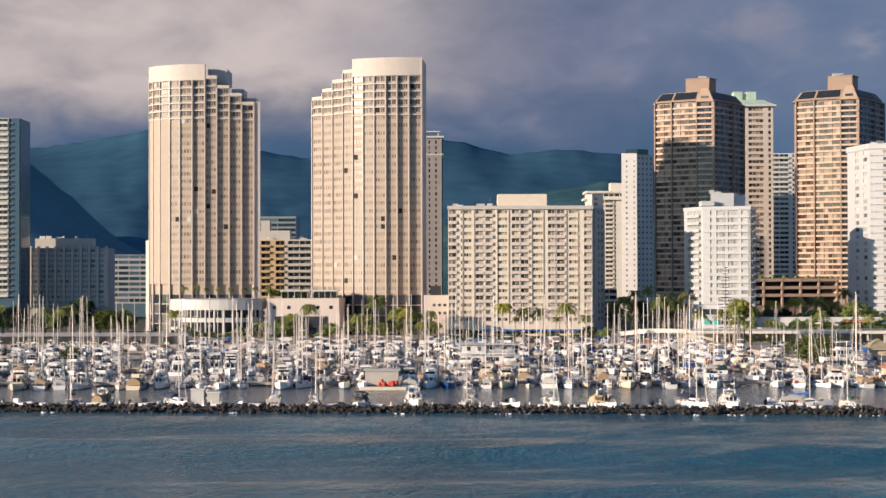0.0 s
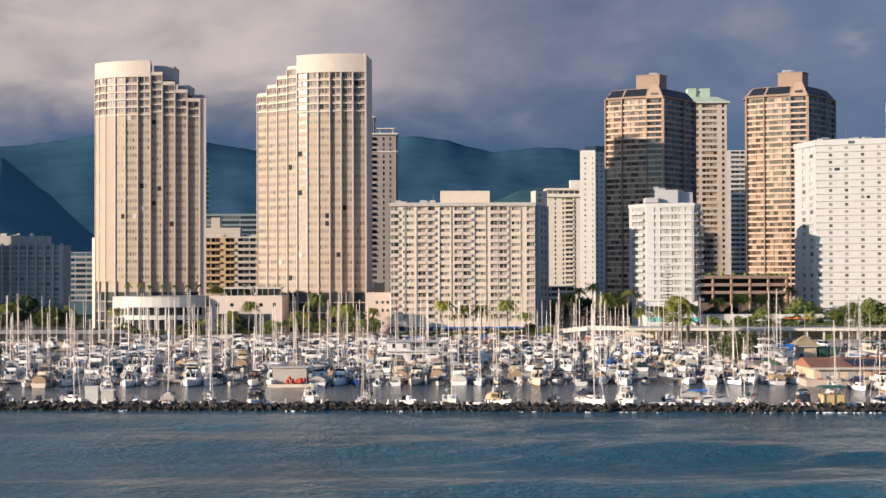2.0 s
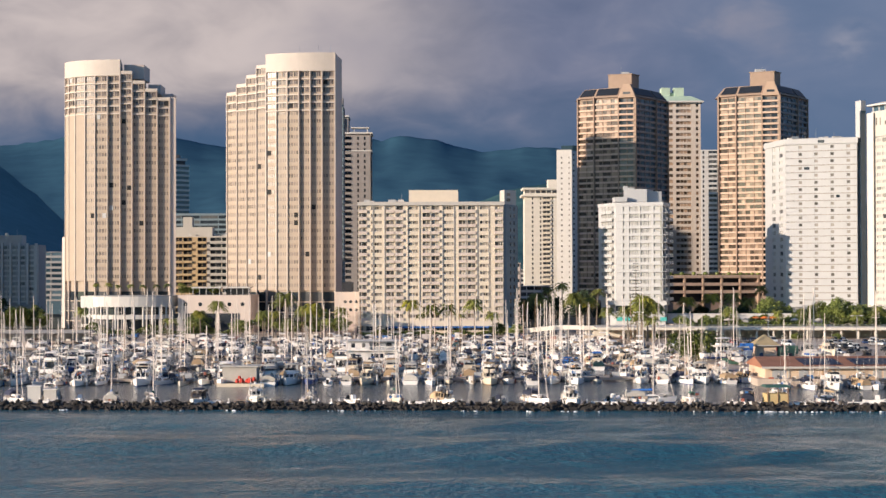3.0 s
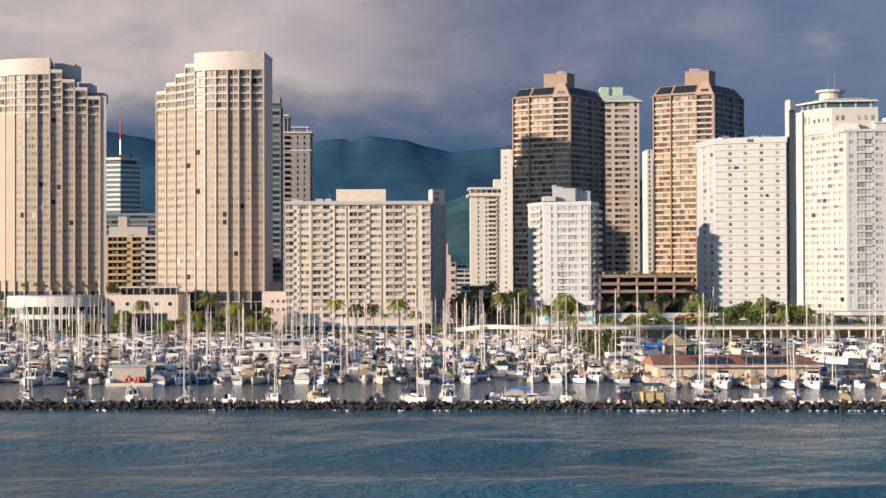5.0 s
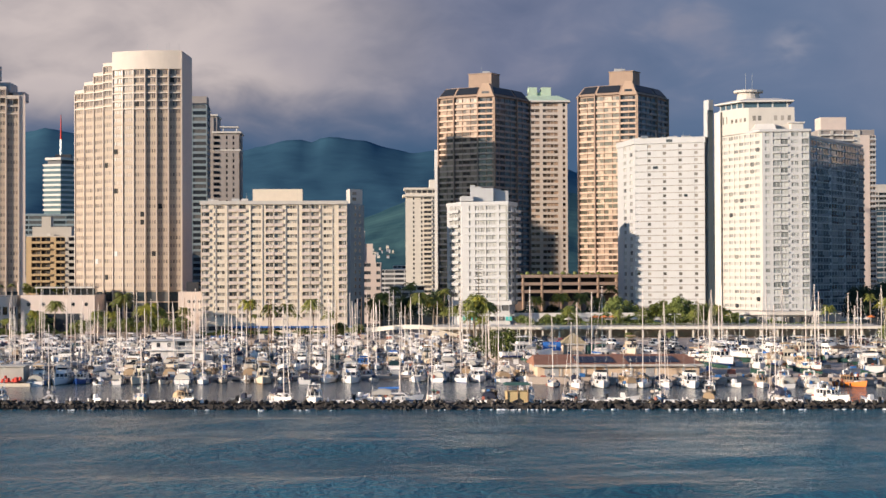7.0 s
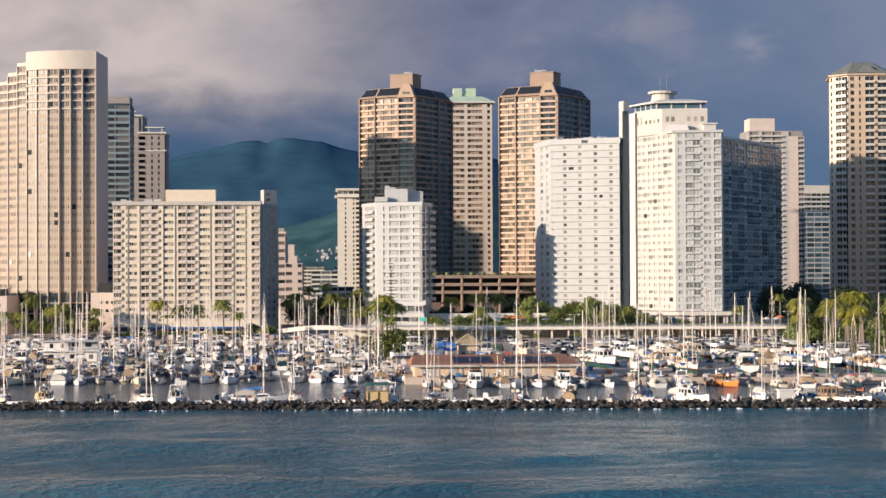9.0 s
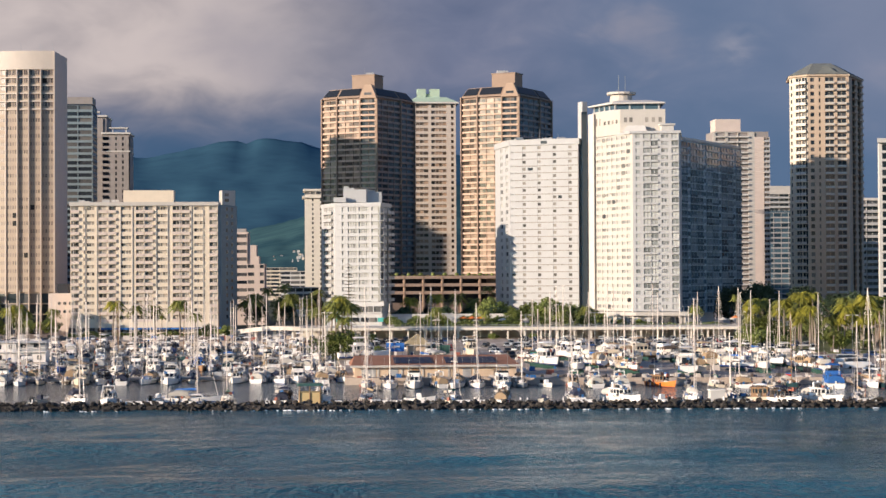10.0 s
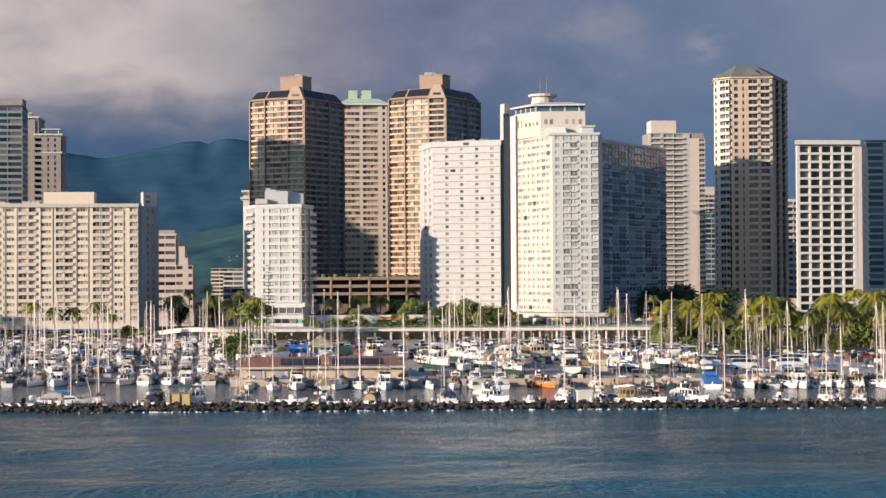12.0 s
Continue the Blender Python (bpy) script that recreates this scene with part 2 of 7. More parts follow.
car_paints = [material(n, c, 0.3, 0.2, vary=0.04, spec=0.6) for n, c in (
    ("white_car_paint", (0.72, 0.71, 0.69)), ("black_car_paint", (0.02, 0.02, 0.022)), ("silver_car_paint", (0.42, 0.42, 0.42)),
    ("red_car_paint", (0.34, 0.03, 0.03)), ("blue_car_paint", (0.03, 0.07, 0.18)), ("grey_car_paint", (0.13, 0.13, 0.135)))]
lawn = material("lawn_grass", (0.09, 0.11, 0.03), 0.95, vary=0.3, scale=0.08, fine=0.6, tint=(0.16, 0.16, 0.05))
land_mat = material("scrub_ground", (0.06, 0.065, 0.04), 0.95, vary=0.35, scale=0.02, fine=0.3)
# aerial haze put into the blue base colours, sunlit patches into the tints
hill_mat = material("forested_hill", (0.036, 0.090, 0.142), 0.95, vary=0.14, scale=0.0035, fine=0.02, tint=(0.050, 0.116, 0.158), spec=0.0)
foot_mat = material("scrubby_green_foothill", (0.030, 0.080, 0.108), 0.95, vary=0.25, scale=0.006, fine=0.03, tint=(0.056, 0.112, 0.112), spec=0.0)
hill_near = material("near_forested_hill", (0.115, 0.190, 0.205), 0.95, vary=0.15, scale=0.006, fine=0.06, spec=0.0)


def gear_material():
    """Loose gear of many colours, told apart piece by piece."""
    m = bpy.data.materials.new("mixed_loose_gear")
    m.use_nodes = True
    N = Nodes(m.node_tree)
    out, bs = N.add("ShaderNodeOutputMaterial"), N.add("ShaderNodeBsdfPrincipled")
    N.wire(bs.outputs[0], out.inputs["Surface"])
    r = N.math("FRACT", N.math("ADD", N.add("ShaderNodeObjectInfo").outputs["Random"], N.add("ShaderNodeNewGeometry").outputs["Random Per Island"]))
    shades = ((0.03, 0.03, 0.035), (0.74, 0.66, 0.58), (0.10, 0.075, 0.06), (0.46, 0.36, 0.27), (0.05, 0.055, 0.07), (0.76, 0.69, 0.61), (0.04, 0.06, 0.11), (0.26, 0.235, 0.21),
              (0.62, 0.52, 0.42), (0.07, 0.06, 0.05), (0.60, 0.53, 0.46), (0.03, 0.13, 0.32), (0.70, 0.63, 0.56), (0.34, 0.10, 0.06), (0.16, 0.14, 0.12), (0.03, 0.03, 0.03))
    c = N.ramp(r, [(i / len(shades), s) for i, s in enumerate(shades)])
    c.node.color_ramp.interpolation = "CONSTANT"
    N.wire(c, bs.inputs["Base Color"])
    bs.inputs["Roughness"].default_value = 0.6
    return m


gear = gear_material()


def water_material(name, deep, sizes, rough, gloss):
    m = bpy.data.materials.new(name)
    m.use_nodes = True
    N = Nodes(m.node_tree)
    out, bs = N.add("ShaderNodeOutputMaterial"), N.add("ShaderNodeBsdfPrincipled")
    N.wire(bs.outputs[0], out.inputs["Surface"])
    where = N.add("ShaderNodeNewGeometry").outputs["Position"]
    mp = N.add("ShaderNodeMapping")
    mp.inputs["Scale"].default_value = (0.8, 0.8, 1.0)
    mp.inputs["Rotation"].default_value = (0, 0, radians(7))
    N.wire(where, mp.inputs["Vector"])
    v = mp.outputs["Vector"]
    height = None
    for scale, amount in sizes:
        h = N.math("MULTIPLY", N.noise(v, scale, 3.0, 0.55, 0.3), amount)
        height = h if height is None else N.math("ADD", height, h)
    bp = N.add("ShaderNodeBump")
    bp.inputs["Strength"].default_value, bp.inputs["Distance"].default_value = 1.0, 1.0
    N.wire(height, bp.inputs["Height"])
    N.wire(bp.outputs[0], bs.inputs["Normal"])
    wide = N.noise(v, 0.018, 3.0, 0.6, 0.5)
    N.wire(N.ramp(wide, [(0.35, [c * 0.7 for c in deep]), (0.65, [c * 1.15 for c in deep])]), bs.inputs["Base Color"])
    bs.inputs["IOR"].default_value, bs.inputs["Roughness"].default_value = 1.33, rough
    bs.inputs["Specular IOR Level"].default_value = gloss
    return m


sea_mat = water_material("sea_water", (0.018, 0.104, 0.148), ((0.16, 0.34), (0.42, 0.60), (1.0, 0.46), (2.4, 0.22), (6.0, 0.08)), 0.12, 0.23)
harbour_mat = water_material("harbour_water", (0.060, 0.098, 0.118), ((0.6, 0.26), (2.2, 0.20), (5.0, 0.08)), 0.12, 0.45)

# ---- building tools ----
class Solid:
    """Collects boxes, prisms and lofted shapes into one mesh, in world metres."""

    def __init__(self):
        self.v, self.f = [], []

    def hexa(self, pts):
        n = len(self.v)
        self.v += [tuple(p) for p in pts]
        self.f += [tuple(n + i for i in q) for q in ((3, 2, 1, 0), (4, 5, 6, 7), (0, 1, 5, 4), (1, 2, 6, 5), (2, 3, 7, 6), (3, 0, 4, 7))]
        return self

    def box(self, x0, x1, y0, y1, z0, z1):
        return self.hexa([(x0, y0, z0), (x1, y0, z0), (x1, y1, z0), (x0, y1, z0), (x0, y0, z1), (x1, y0, z1), (x1, y1, z1), (x0, y1, z1)])

    def slab(self, o, u, n, u0, u1, n0, n1, z0, z1):
        """A box along the wall line o + u, standing n0 to n1 out from it."""
        def at(a, b, z):
            return (o[0] + u[0] * a + n[0] * b, o[1] + u[1] * a + n[1] * b, z)
        return self.hexa([at(u0, n1, z0), at(u1, n1, z0), at(u1, n0, z0), at(u0, n0, z0), at(u0, n1, z1), at(u1, n1, z1), at(u1, n0, z1), at(u0, n0, z1)])

    def prism(self, foot, z0, z1, top=None):
        """foot: corners anticlockwise from above; top: other corners at z1 for a taper."""
        n, k = len(self.v), len(foot)
        self.v += [(x, y, z0) for x, y in foot] + [(x, y, z1) for x, y in (top or foot)]
        self.f += [tuple(range(n + k - 1, n - 1, -1)), tuple(range(n + k, n + 2 * k))]
        self.f += [(n + i, n + (i + 1) % k, n + k + (i + 1) % k, n + k + i) for i in range(k)]
        return self

    def loft(self, rings, close=True):
        n, k = len(self.v), len(rings[0])
        for r in rings:
            self.v += [tuple(p) for p in r]
        for a in range(len(rings) - 1):
            for i in range(k if close else k - 1):
                j = (i + 1) % k
                self.f.append((n + a * k + i, n + a * k + j, n + (a + 1) * k + j, n + (a + 1) * k + i))
        if close:
            self.f += [tuple(range(n + k - 1, n - 1, -1)), tuple(range(n + (len(rings) - 1) * k, n + len(rings) * k))]
        return self

    def pole(self, x, y, z0, z1, r0, r1=None, k=8, dx=0.0, dy=0.0):
        r1 = r0 if r1 is None else r1
        ring = [(math.cos(2 * math.pi * i / k), math.sin(2 * math.pi * i / k)) for i in range(k)]
        return self.loft([[(x + c * r0, y + s * r0, z0) for c, s in ring], [(x + dx + c * r1, y + dy + s * r1, z1) for c, s in ring]])

    def mesh(self, name, mat, base=(0, 0, 0), smooth=False):
        me = bpy.data.meshes.new(name)
        bx, by, bz = base
        me.from_pydata([(x - bx, y - by, z - bz) for x, y, z in self.v], [], self.f)
        me.materials.append(mat)
        if smooth:
            me.shade_smooth()
        me.update()
        return me


def thing(name, label, category, base, group="", kind=""):
    ob = new(name)
    ob.location = base
    return tagged(ob, label, category, group, kind)


def place_of(ob):
    p = Vector(ob.location)
    while ob.parent:
        ob = ob.parent
        p = p + Vector(ob.location)
    return p


def part(name, solid, mat, parent, label="", smooth=False, kind=""):
    """Links a Solid, given in world metres, as one mesh under a thing or a part."""
    ob = new(name, solid.mesh(name, mat, place_of(parent), smooth))
    ob.parent = parent
    return tagged(ob, label, "", "", kind)


UNIT = {}


def unit_box(mat, name="pane"):
    key = (mat.name, name)
    if key not in UNIT:
        UNIT[key] = Solid().box(-0.5, 0.5, -0.5, 0.5, -0.5, 0.5).mesh(name, mat)
    return UNIT[key]


def pane(parent, mat, o, u, n, u0, u1, n0, n1, z0, z1, name="window_pane"):
    """A pane, panel or slab of its own, on a mesh that all alike share."""
    ob = new(name, unit_box(mat, name))
    ob.parent = parent
    a, b = (u0 + u1) / 2, (n0 + n1) / 2
    c = Vector((o[0] + u[0] * a + n[0] * b, o[1] + u[1] * a + n[1] * b, (z0 + z1) / 2)) - place_of(parent)
    ob.matrix_basis = Matrix.LocRotScale(c, Euler((0, 0, math.atan2(u[1], u[0]))), (abs(u1 - u0), abs(n1 - n0), z1 - z0))
    return ob


def wall_frame(p0, p1):
    d = Vector((p1[0] - p0[0], p1[1] - p0[1]))
    length = d.length
    u = (d.x / length, d.y / length)
    return u, (u[1], -u[0]), length


def floors(z0, z1, pitch):
    k = max(1, round((z1 - z0) / pitch))
    return [z0 + (z1 - z0) * i / k for i in range(k + 1)]


def facade(parent, p0, p1, zs, bays, wall, glass, rec=0.45, pw=0.35, sill=0.9, head=0.35, rail=None, reach=1.1, glass_each=True, rail_h=1.0, slab_mat=None):
    """One wall, p0 to p1 from left to right as seen from outside. bays: string of s solid, w window, d double window, b balcony, o open loggia, n narrow
    window, optionally with a digit for its relative width. Walls stand proud of the recessed panes."""
    u, n, length = wall_frame(p0, p1)
    spec = []
    for i, c in enumerate(bays):
        if c.isalpha():
            w = 1.0
            if i + 1 < len(bays) and bays[i + 1].isdigit():
                w = int(bays[i + 1]) / 4
            spec.append((c, w))
    total, at = sum(w for _, w in spec), 0.0
    S, far, rails = Solid(), Solid(), Solid()
    slab_mat = slab_mat or wall
    for c, w in spec:
        a, b = at, at + length * w / total
        at = b
        if c == "s":
            S.slab(p0, u, n, a, b, -rec, 0, zs[0], zs[-1])
            continue
        h = min(pw / 2, (b - a) * 0.3)
        if c == "n":
            h = (b - a) * 0.3
        S.slab(p0, u, n, a, a + h, -rec, 0.02, zs[0], zs[-1])
        S.slab(p0, u, n, b - h, b, -rec, 0.02, zs[0], zs[-1])
        for z, zz in zip(zs, zs[1:]):
            lo, hi = (z + sill, zz - head) if c in "wdn" else (z + 0.12, zz - 0.22)
            S.slab(p0, u, n, a + h, b - h, -rec, 0, z, lo)
            S.slab(p0, u, n, a + h, b - h, -rec, 0, hi, zz)
            if c == "d":
                for k in range(4):
                    e = (b - a - 2 * h) / 4
                    if not glass_each:
                        far.slab(p0, u, n, a + h + e * k + 0.05, a + h + e * (k + 1) - 0.05, -rec + 0.03, -rec + 0.12, lo, hi)
                        continue
                    pane(parent, glass, p0, u, n, a + h + e * k + 0.05, a + h + e * (k + 1) - 0.05, -rec + 0.03, -rec + 0.12, lo, hi)
            elif glass_each:
                pane(parent, glass, p0, u, n, a + h + 0.03, b - h - 0.03, -rec + 0.03, -rec + 0.12, lo, hi)
            else:
                far.slab(p0, u, n, a + h + 0.03, b - h - 0.03, -rec + 0.03, -rec + 0.12, lo, hi)
            for k in ((0.5,) if c in "b" else (0.3, 0.5, 0.7) if c == "d" else ()):
                S.slab(p0, u, n, a + (b - a) * k - 0.07, a + (b - a) * k + 0.07, -rec + 0.1, -rec + 0.25, lo, hi)
            if c in "bo":
                out = reach if c == "b" else 0.06
                S.slab(p0, u, n, a + 0.1, b - 0.1, 0.0, out, z - 0.08, z + 0.1)
                if rail is not None:
                    rails.slab(p0, u, n, a + 0.1, b - 0.1, out - 0.08, out, z + 0.1, z + 0.1 + rail_h)
    part("wall", S, wall, parent)
    if rails.v:
        part("balcony_rail", rails, rail, parent, "", kind="stuff")
    if not glass_each:
        part("window_glazing", far, glass, parent, "", kind="stuff")


def inset(foot, d):
    """The footprint, drawn in by d metres."""
    k, out = len(foot), []
    for i in range(k):
        a, b, c = (Vector(foot[(i + j) % k]) for j in (-1, 0, 1))
        e, g = (b - a).normalized(), (c - b).normalized()
        m = Vector((-e.y, e.x)) + Vector((-g.y, g.x))
        m = m / max(0.35, m.length_squared) * 2
        out.append((b.x + m.x * d, b.y + m.y * d))
    return out

# ---- sea, harbour basin, land and hills ----
rng = random.Random(7)


def grid(name, xs, ys, height, mat, smooth=True):
    X, Y = np.meshgrid(np.array(xs), np.array(ys))
    Z = height(X, Y)
    nx, ny = len(xs), len(ys)
    i = np.arange(nx * ny).reshape(ny, nx)
    f = np.stack([i[:-1, :-1], i[:-1, 1:], i[1:, 1:], i[1:, :-1]], -1).reshape(-1, 4)
    me = bpy.data.meshes.new(name)
    me.from_pydata(np.stack([X, Y, Z], -1).reshape(-1, 3).tolist(), [], f.tolist())
    me.materials.append(mat)
    if smooth:
        me.shade_smooth()
    return new(name, me)


def mole(x):
    """The breakwater's seaward waterline."""
    return 304.0 - 0.078 * x if x < 95 else 296.6 - 0.085 * (x - 95)


def quay(x):
    """The front edge of the land: deep behind the moorings, forward at the boatyard."""
    return 365.0 - 0.12 * (x - 90.0)


def swell(X, Y):
    Z = np.zeros_like(X)
    for wl, amp, ang, ph in ((47, 0.95, 87, 0.3), (23, 0.20, 97, 1.9), (13, 0.07, 76, 4.0), (8.1, 0.06, 104, 2.2)):
        k, a = 2 * np.pi / wl, np.radians(ang)
        bend = 3.0 * np.sin(X * 0.021 + ph) + 2.0 * np.sin(X * 0.047 + Y * 0.013 + 2 * ph)
        gust = 0.55 + 0.45 * np.sin(X * 0.017 + ph * 3 + Y * 0.029)
        s = np.sin(k * (X * np.cos(a) + Y * np.sin(a) + bend) + ph)
        Z += amp * gust * (2.0 * ((s + 1) / 2) ** 2.2 - 0.8)      # peaked crests, broad troughs
    shore = np.where(X < 95, 304.0 - 0.078 * X, 296.6 - 0.085 * (X - 95))
    calm = np.clip((shore - Y) / 28, 0.12, 1.0)
    return np.where(Y > shore + 5, -0.7, (Z - 0.1) * calm)


def spread(a, b, lo, hi, n):
    """Even steps from a to b, and a few long ones outward to lo and hi."""
    mid = np.linspace(a, b, n).tolist()
    return [lo, (lo + a) / 2] + mid + [(hi + b) / 2, hi]


tagged(grid("sea_water", spread(-130, 270, -4000, 4000, 330), [-3000, -800, -200, 0] + np.linspace(90, 330, 270).tolist(), swell, sea_mat),
       "blue wind-rippled sea outside the breakwater", "water", kind="structure")
basin = Solid()
basin.v = [(-900, mole(-900) + 3, 0.02), (95, mole(95) + 3, 0.02), (900, mole(900) + 3, 0.02), (900, 640, 0.02), (-900, 640, 0.02)]
basin.f = [(0, 1, 2, 3, 4)]
tagged(new("harbour_water", basin.mesh("harbour_water", harbour_mat)), "calm grey-blue water of the boat harbour", "water", kind="structure")

ground = Solid()
LAND = 1.5
edge = [(-4000, 574), (97, 574), (97, quay(97)), (330, quay(330)), (4000, quay(330) - 20), (4000, 4950), (-4000, 4950)]
ground.prism(edge, -1.5, LAND)
tagged(new("ground", ground.mesh("ground", asphalt)), "paved quay and streets round the harbour", "ground", kind="structure")
green = Solid().prism([(-3900, 700), (3900, 700), (3900, 4900), (-3900, 4900)], LAND - 0.2, LAND + 0.3)
tagged(new("ground_planted", green.mesh("ground_planted", land_mat)), "planted town ground under the hills", "ground", kind="structure")
grass = Solid().prism([(212, 456), (340, 446), (340, 606), (243, 606), (238, 560), (222, 540)], LAND - 0.2, LAND + 0.12)
tagged(new("ground_lawn", grass.mesh("ground_lawn", lawn)), "dry green lawn under the palm grove", "lawn", kind="structure")


def interp(points, x):
    return np.interp(x, [p[0] for p in points], [p[1] for p in points])


def fractal(X, Y, size, seed, octaves=5, creased=True):
    r, Z = np.random.RandomState(seed), np.zeros_like(X)
    amp = 1.0
    for o in range(octaves):
        for _ in range(4):
            a, p = r.uniform(0, 2 * np.pi), r.uniform(0, 2 * np.pi)
            k = 2 * np.pi / (size * r.uniform(0.75, 1.3))
            wave = np.sin(k * (X * np.cos(a) + Y * np.sin(a)) + p + 0.8 * np.sin(0.4 * k * (Y - X) + p))
            Z += amp * (1 - 2 * np.abs(wave) if creased else wave) / 4
        size, amp = size * 0.52, amp * 0.5
    return Z


def range_of_hills(name, label, crest, far, near, seed, mat, rough, n=260, m=70):
    """A hill range: its crest line at the depth far, spurs and gullies falling towards the sea as far as near."""
    S = np.linspace(crest[0][0], crest[-1][0], n)
    V = np.linspace(0, 1.25, m)
    P, Q = np.meshgrid(S, V)
    Y = near + (far - near) * Q
    X = P * (Y / far) ** 0.85
    fall = np.clip(Q, 0, 1)
    shape = fall ** 1.25 * np.where(Q > 1, 1 - (Q - 1) * 1.5, 1)
    line, bell = interp(crest, S), np.hanning(2 * (n // 8) + 1)
    soft_line = np.convolve(np.pad(line, n // 8, "edge"), bell / bell.sum(), "valid")
    sharp = np.clip((Q - 0.72) * 3.6, 0, 1)
    top = soft_line[None, :] * (1 - sharp) + line[None, :] * sharp + 3.0 * fractal(P, P * 0.0, 85.0, seed + 3, 5) * np.clip((Q - 0.8) * 5, 0, 1)
    relief = fractal(P + 0.10 * Y, Y * 0.10, rough * 7.0, seed, 4, False) * rough * 0.22 + fractal(P - 0.22 * Y, Y * 0.16, rough * 4.5, seed + 9, 5) * rough * 0.07
    Z = top * shape + relief * np.clip(fall * 1.6, 0, 1) * np.clip(np.abs(1 - Q) * 2.0, 0.03, 1)
    me = bpy.data.meshes.new(name)
    i = np.arange(n * m).reshape(m, n)
    f = np.stack([i[:-1, :-1], i[:-1, 1:], i[1:, 1:], i[1:, :-1]], -1).reshape(-1, 4)
    me.from_pydata(np.stack([X, Y, Z], -1).reshape(-1, 3).tolist(), [], f.tolist())
    me.materials.append(mat)
    me.shade_smooth()
    return tagged(new(name, me), label, "mountain", kind="structure")


# distance haze sits in the hill materials; no mist is built
range_of_hills("backdrop_mountains", "forested mountain range coloured blue by haze, under low cloud",
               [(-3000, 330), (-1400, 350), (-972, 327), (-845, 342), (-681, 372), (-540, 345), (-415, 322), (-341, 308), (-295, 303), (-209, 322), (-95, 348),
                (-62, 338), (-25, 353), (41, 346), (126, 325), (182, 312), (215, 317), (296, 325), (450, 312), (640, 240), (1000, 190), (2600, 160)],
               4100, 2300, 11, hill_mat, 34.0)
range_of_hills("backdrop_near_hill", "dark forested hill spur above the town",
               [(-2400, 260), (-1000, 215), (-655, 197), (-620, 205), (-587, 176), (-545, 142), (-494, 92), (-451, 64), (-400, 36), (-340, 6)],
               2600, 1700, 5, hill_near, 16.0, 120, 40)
range_of_hills("backdrop_foothill", "hazy green foothill with scattered houses",
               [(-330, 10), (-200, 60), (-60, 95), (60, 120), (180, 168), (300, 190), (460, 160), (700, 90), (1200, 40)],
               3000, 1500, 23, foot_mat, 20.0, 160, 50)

# houses scattered over the foot of the hills
foot = [(-330, 10), (-200, 60), (-60, 95), (60, 120), (180, 168), (300, 190), (460, 160), (700, 90), (1200, 40)]
for i in range(30):
    y = rng.uniform(2060, 2240)
    x = rng.gauss(84, 16) * y / 2200 if i % 4 else rng.uniform(-0.22, -0.12) * y
    w, d, h = rng.uniform(1.2, 3.6), rng.uniform(3, 6), rng.uniform(0.6, 1.5)
    z = 1.0 + interp(foot, x / (y / 3000) ** 0.85) * ((y - 1500) / 1500) ** 1.25 if x > -300 else 3.0
    h_ob = thing("hill_house", "small pale house on the foot of the hills", "house", (x, y, z), "houses on the hillside")
    part("wall", Solid().box(x - w / 2, x + w / 2, y, y + d, z - 3, z + h), rng.choice((offwhite, cream, white, greywall)), h_ob)
    part("roof", Solid().prism([(x - w / 2 - 0.5, y - 0.5), (x + w / 2 + 0.5, y - 0.5), (x + w / 2 + 0.5, y + d + 0.5), (x - w / 2 - 0.5, y + d + 0.5)], z + h, z + h + 0.7,
                               [(x - w / 4, y + d * 0.4), (x + w / 4, y + d * 0.4), (x + w / 4, y + d * 0.6), (x - w / 4, y + d * 0.6)]), rng.choice((slate, terracotta, roofgrey)), h_ob)

# ---- breakwater of loose basalt boulders ----
breakwater = thing("breakwater", "low breakwater of dark loose basalt boulders", "breakwater", (50, mole(50) + 4, 0), kind="structure")
core = Solid()
for a in range(-420, 420, 10):
    p, q = (a, mole(a)), (a + 10, mole(a + 10))
    core.prism([(p[0], p[1] + 0.8), (q[0], q[1] + 0.8), (q[0], q[1] + 9), (p[0], p[1] + 9)], -2.0, 0.7,
               [(p[0], p[1] + 3.2), (q[0], q[1] + 3.2), (q[0], q[1] + 7), (p[0], p[1] + 7)])
part("core", core, rock, breakwater)


def boulder_solid(r):
    """An angular block: the hull of some random corners."""
    S, bm = Solid(), bmesh.new()
    sx, sy, sz = r.uniform(0.8, 1.4), r.uniform(0.75, 1.15), r.uniform(0.55, 0.9)
    for _ in range(15):
        d = Vector((r.gauss(0, 1), r.gauss(0, 1), r.gauss(0, 1))).normalized() * r.uniform(0.8, 1.15)
        bm.verts.new((d.x * sx, d.y * sy, d.z * sz))
    hull = bmesh.ops.convex_hull(bm, input=bm.verts)
    bmesh.ops.delete(bm, geom=[g for g in hull["geom_interior"] if isinstance(g, bmesh.types.BMVert)], context="VERTS")
    bm.verts.ensure_lookup_table()
    bm.verts.index_update()
    S.v = [tuple(q.co) for q in bm.verts]
    S.f = [tuple(x.index for x in p.verts) for p in bm.faces]
    bm.free()
    return S


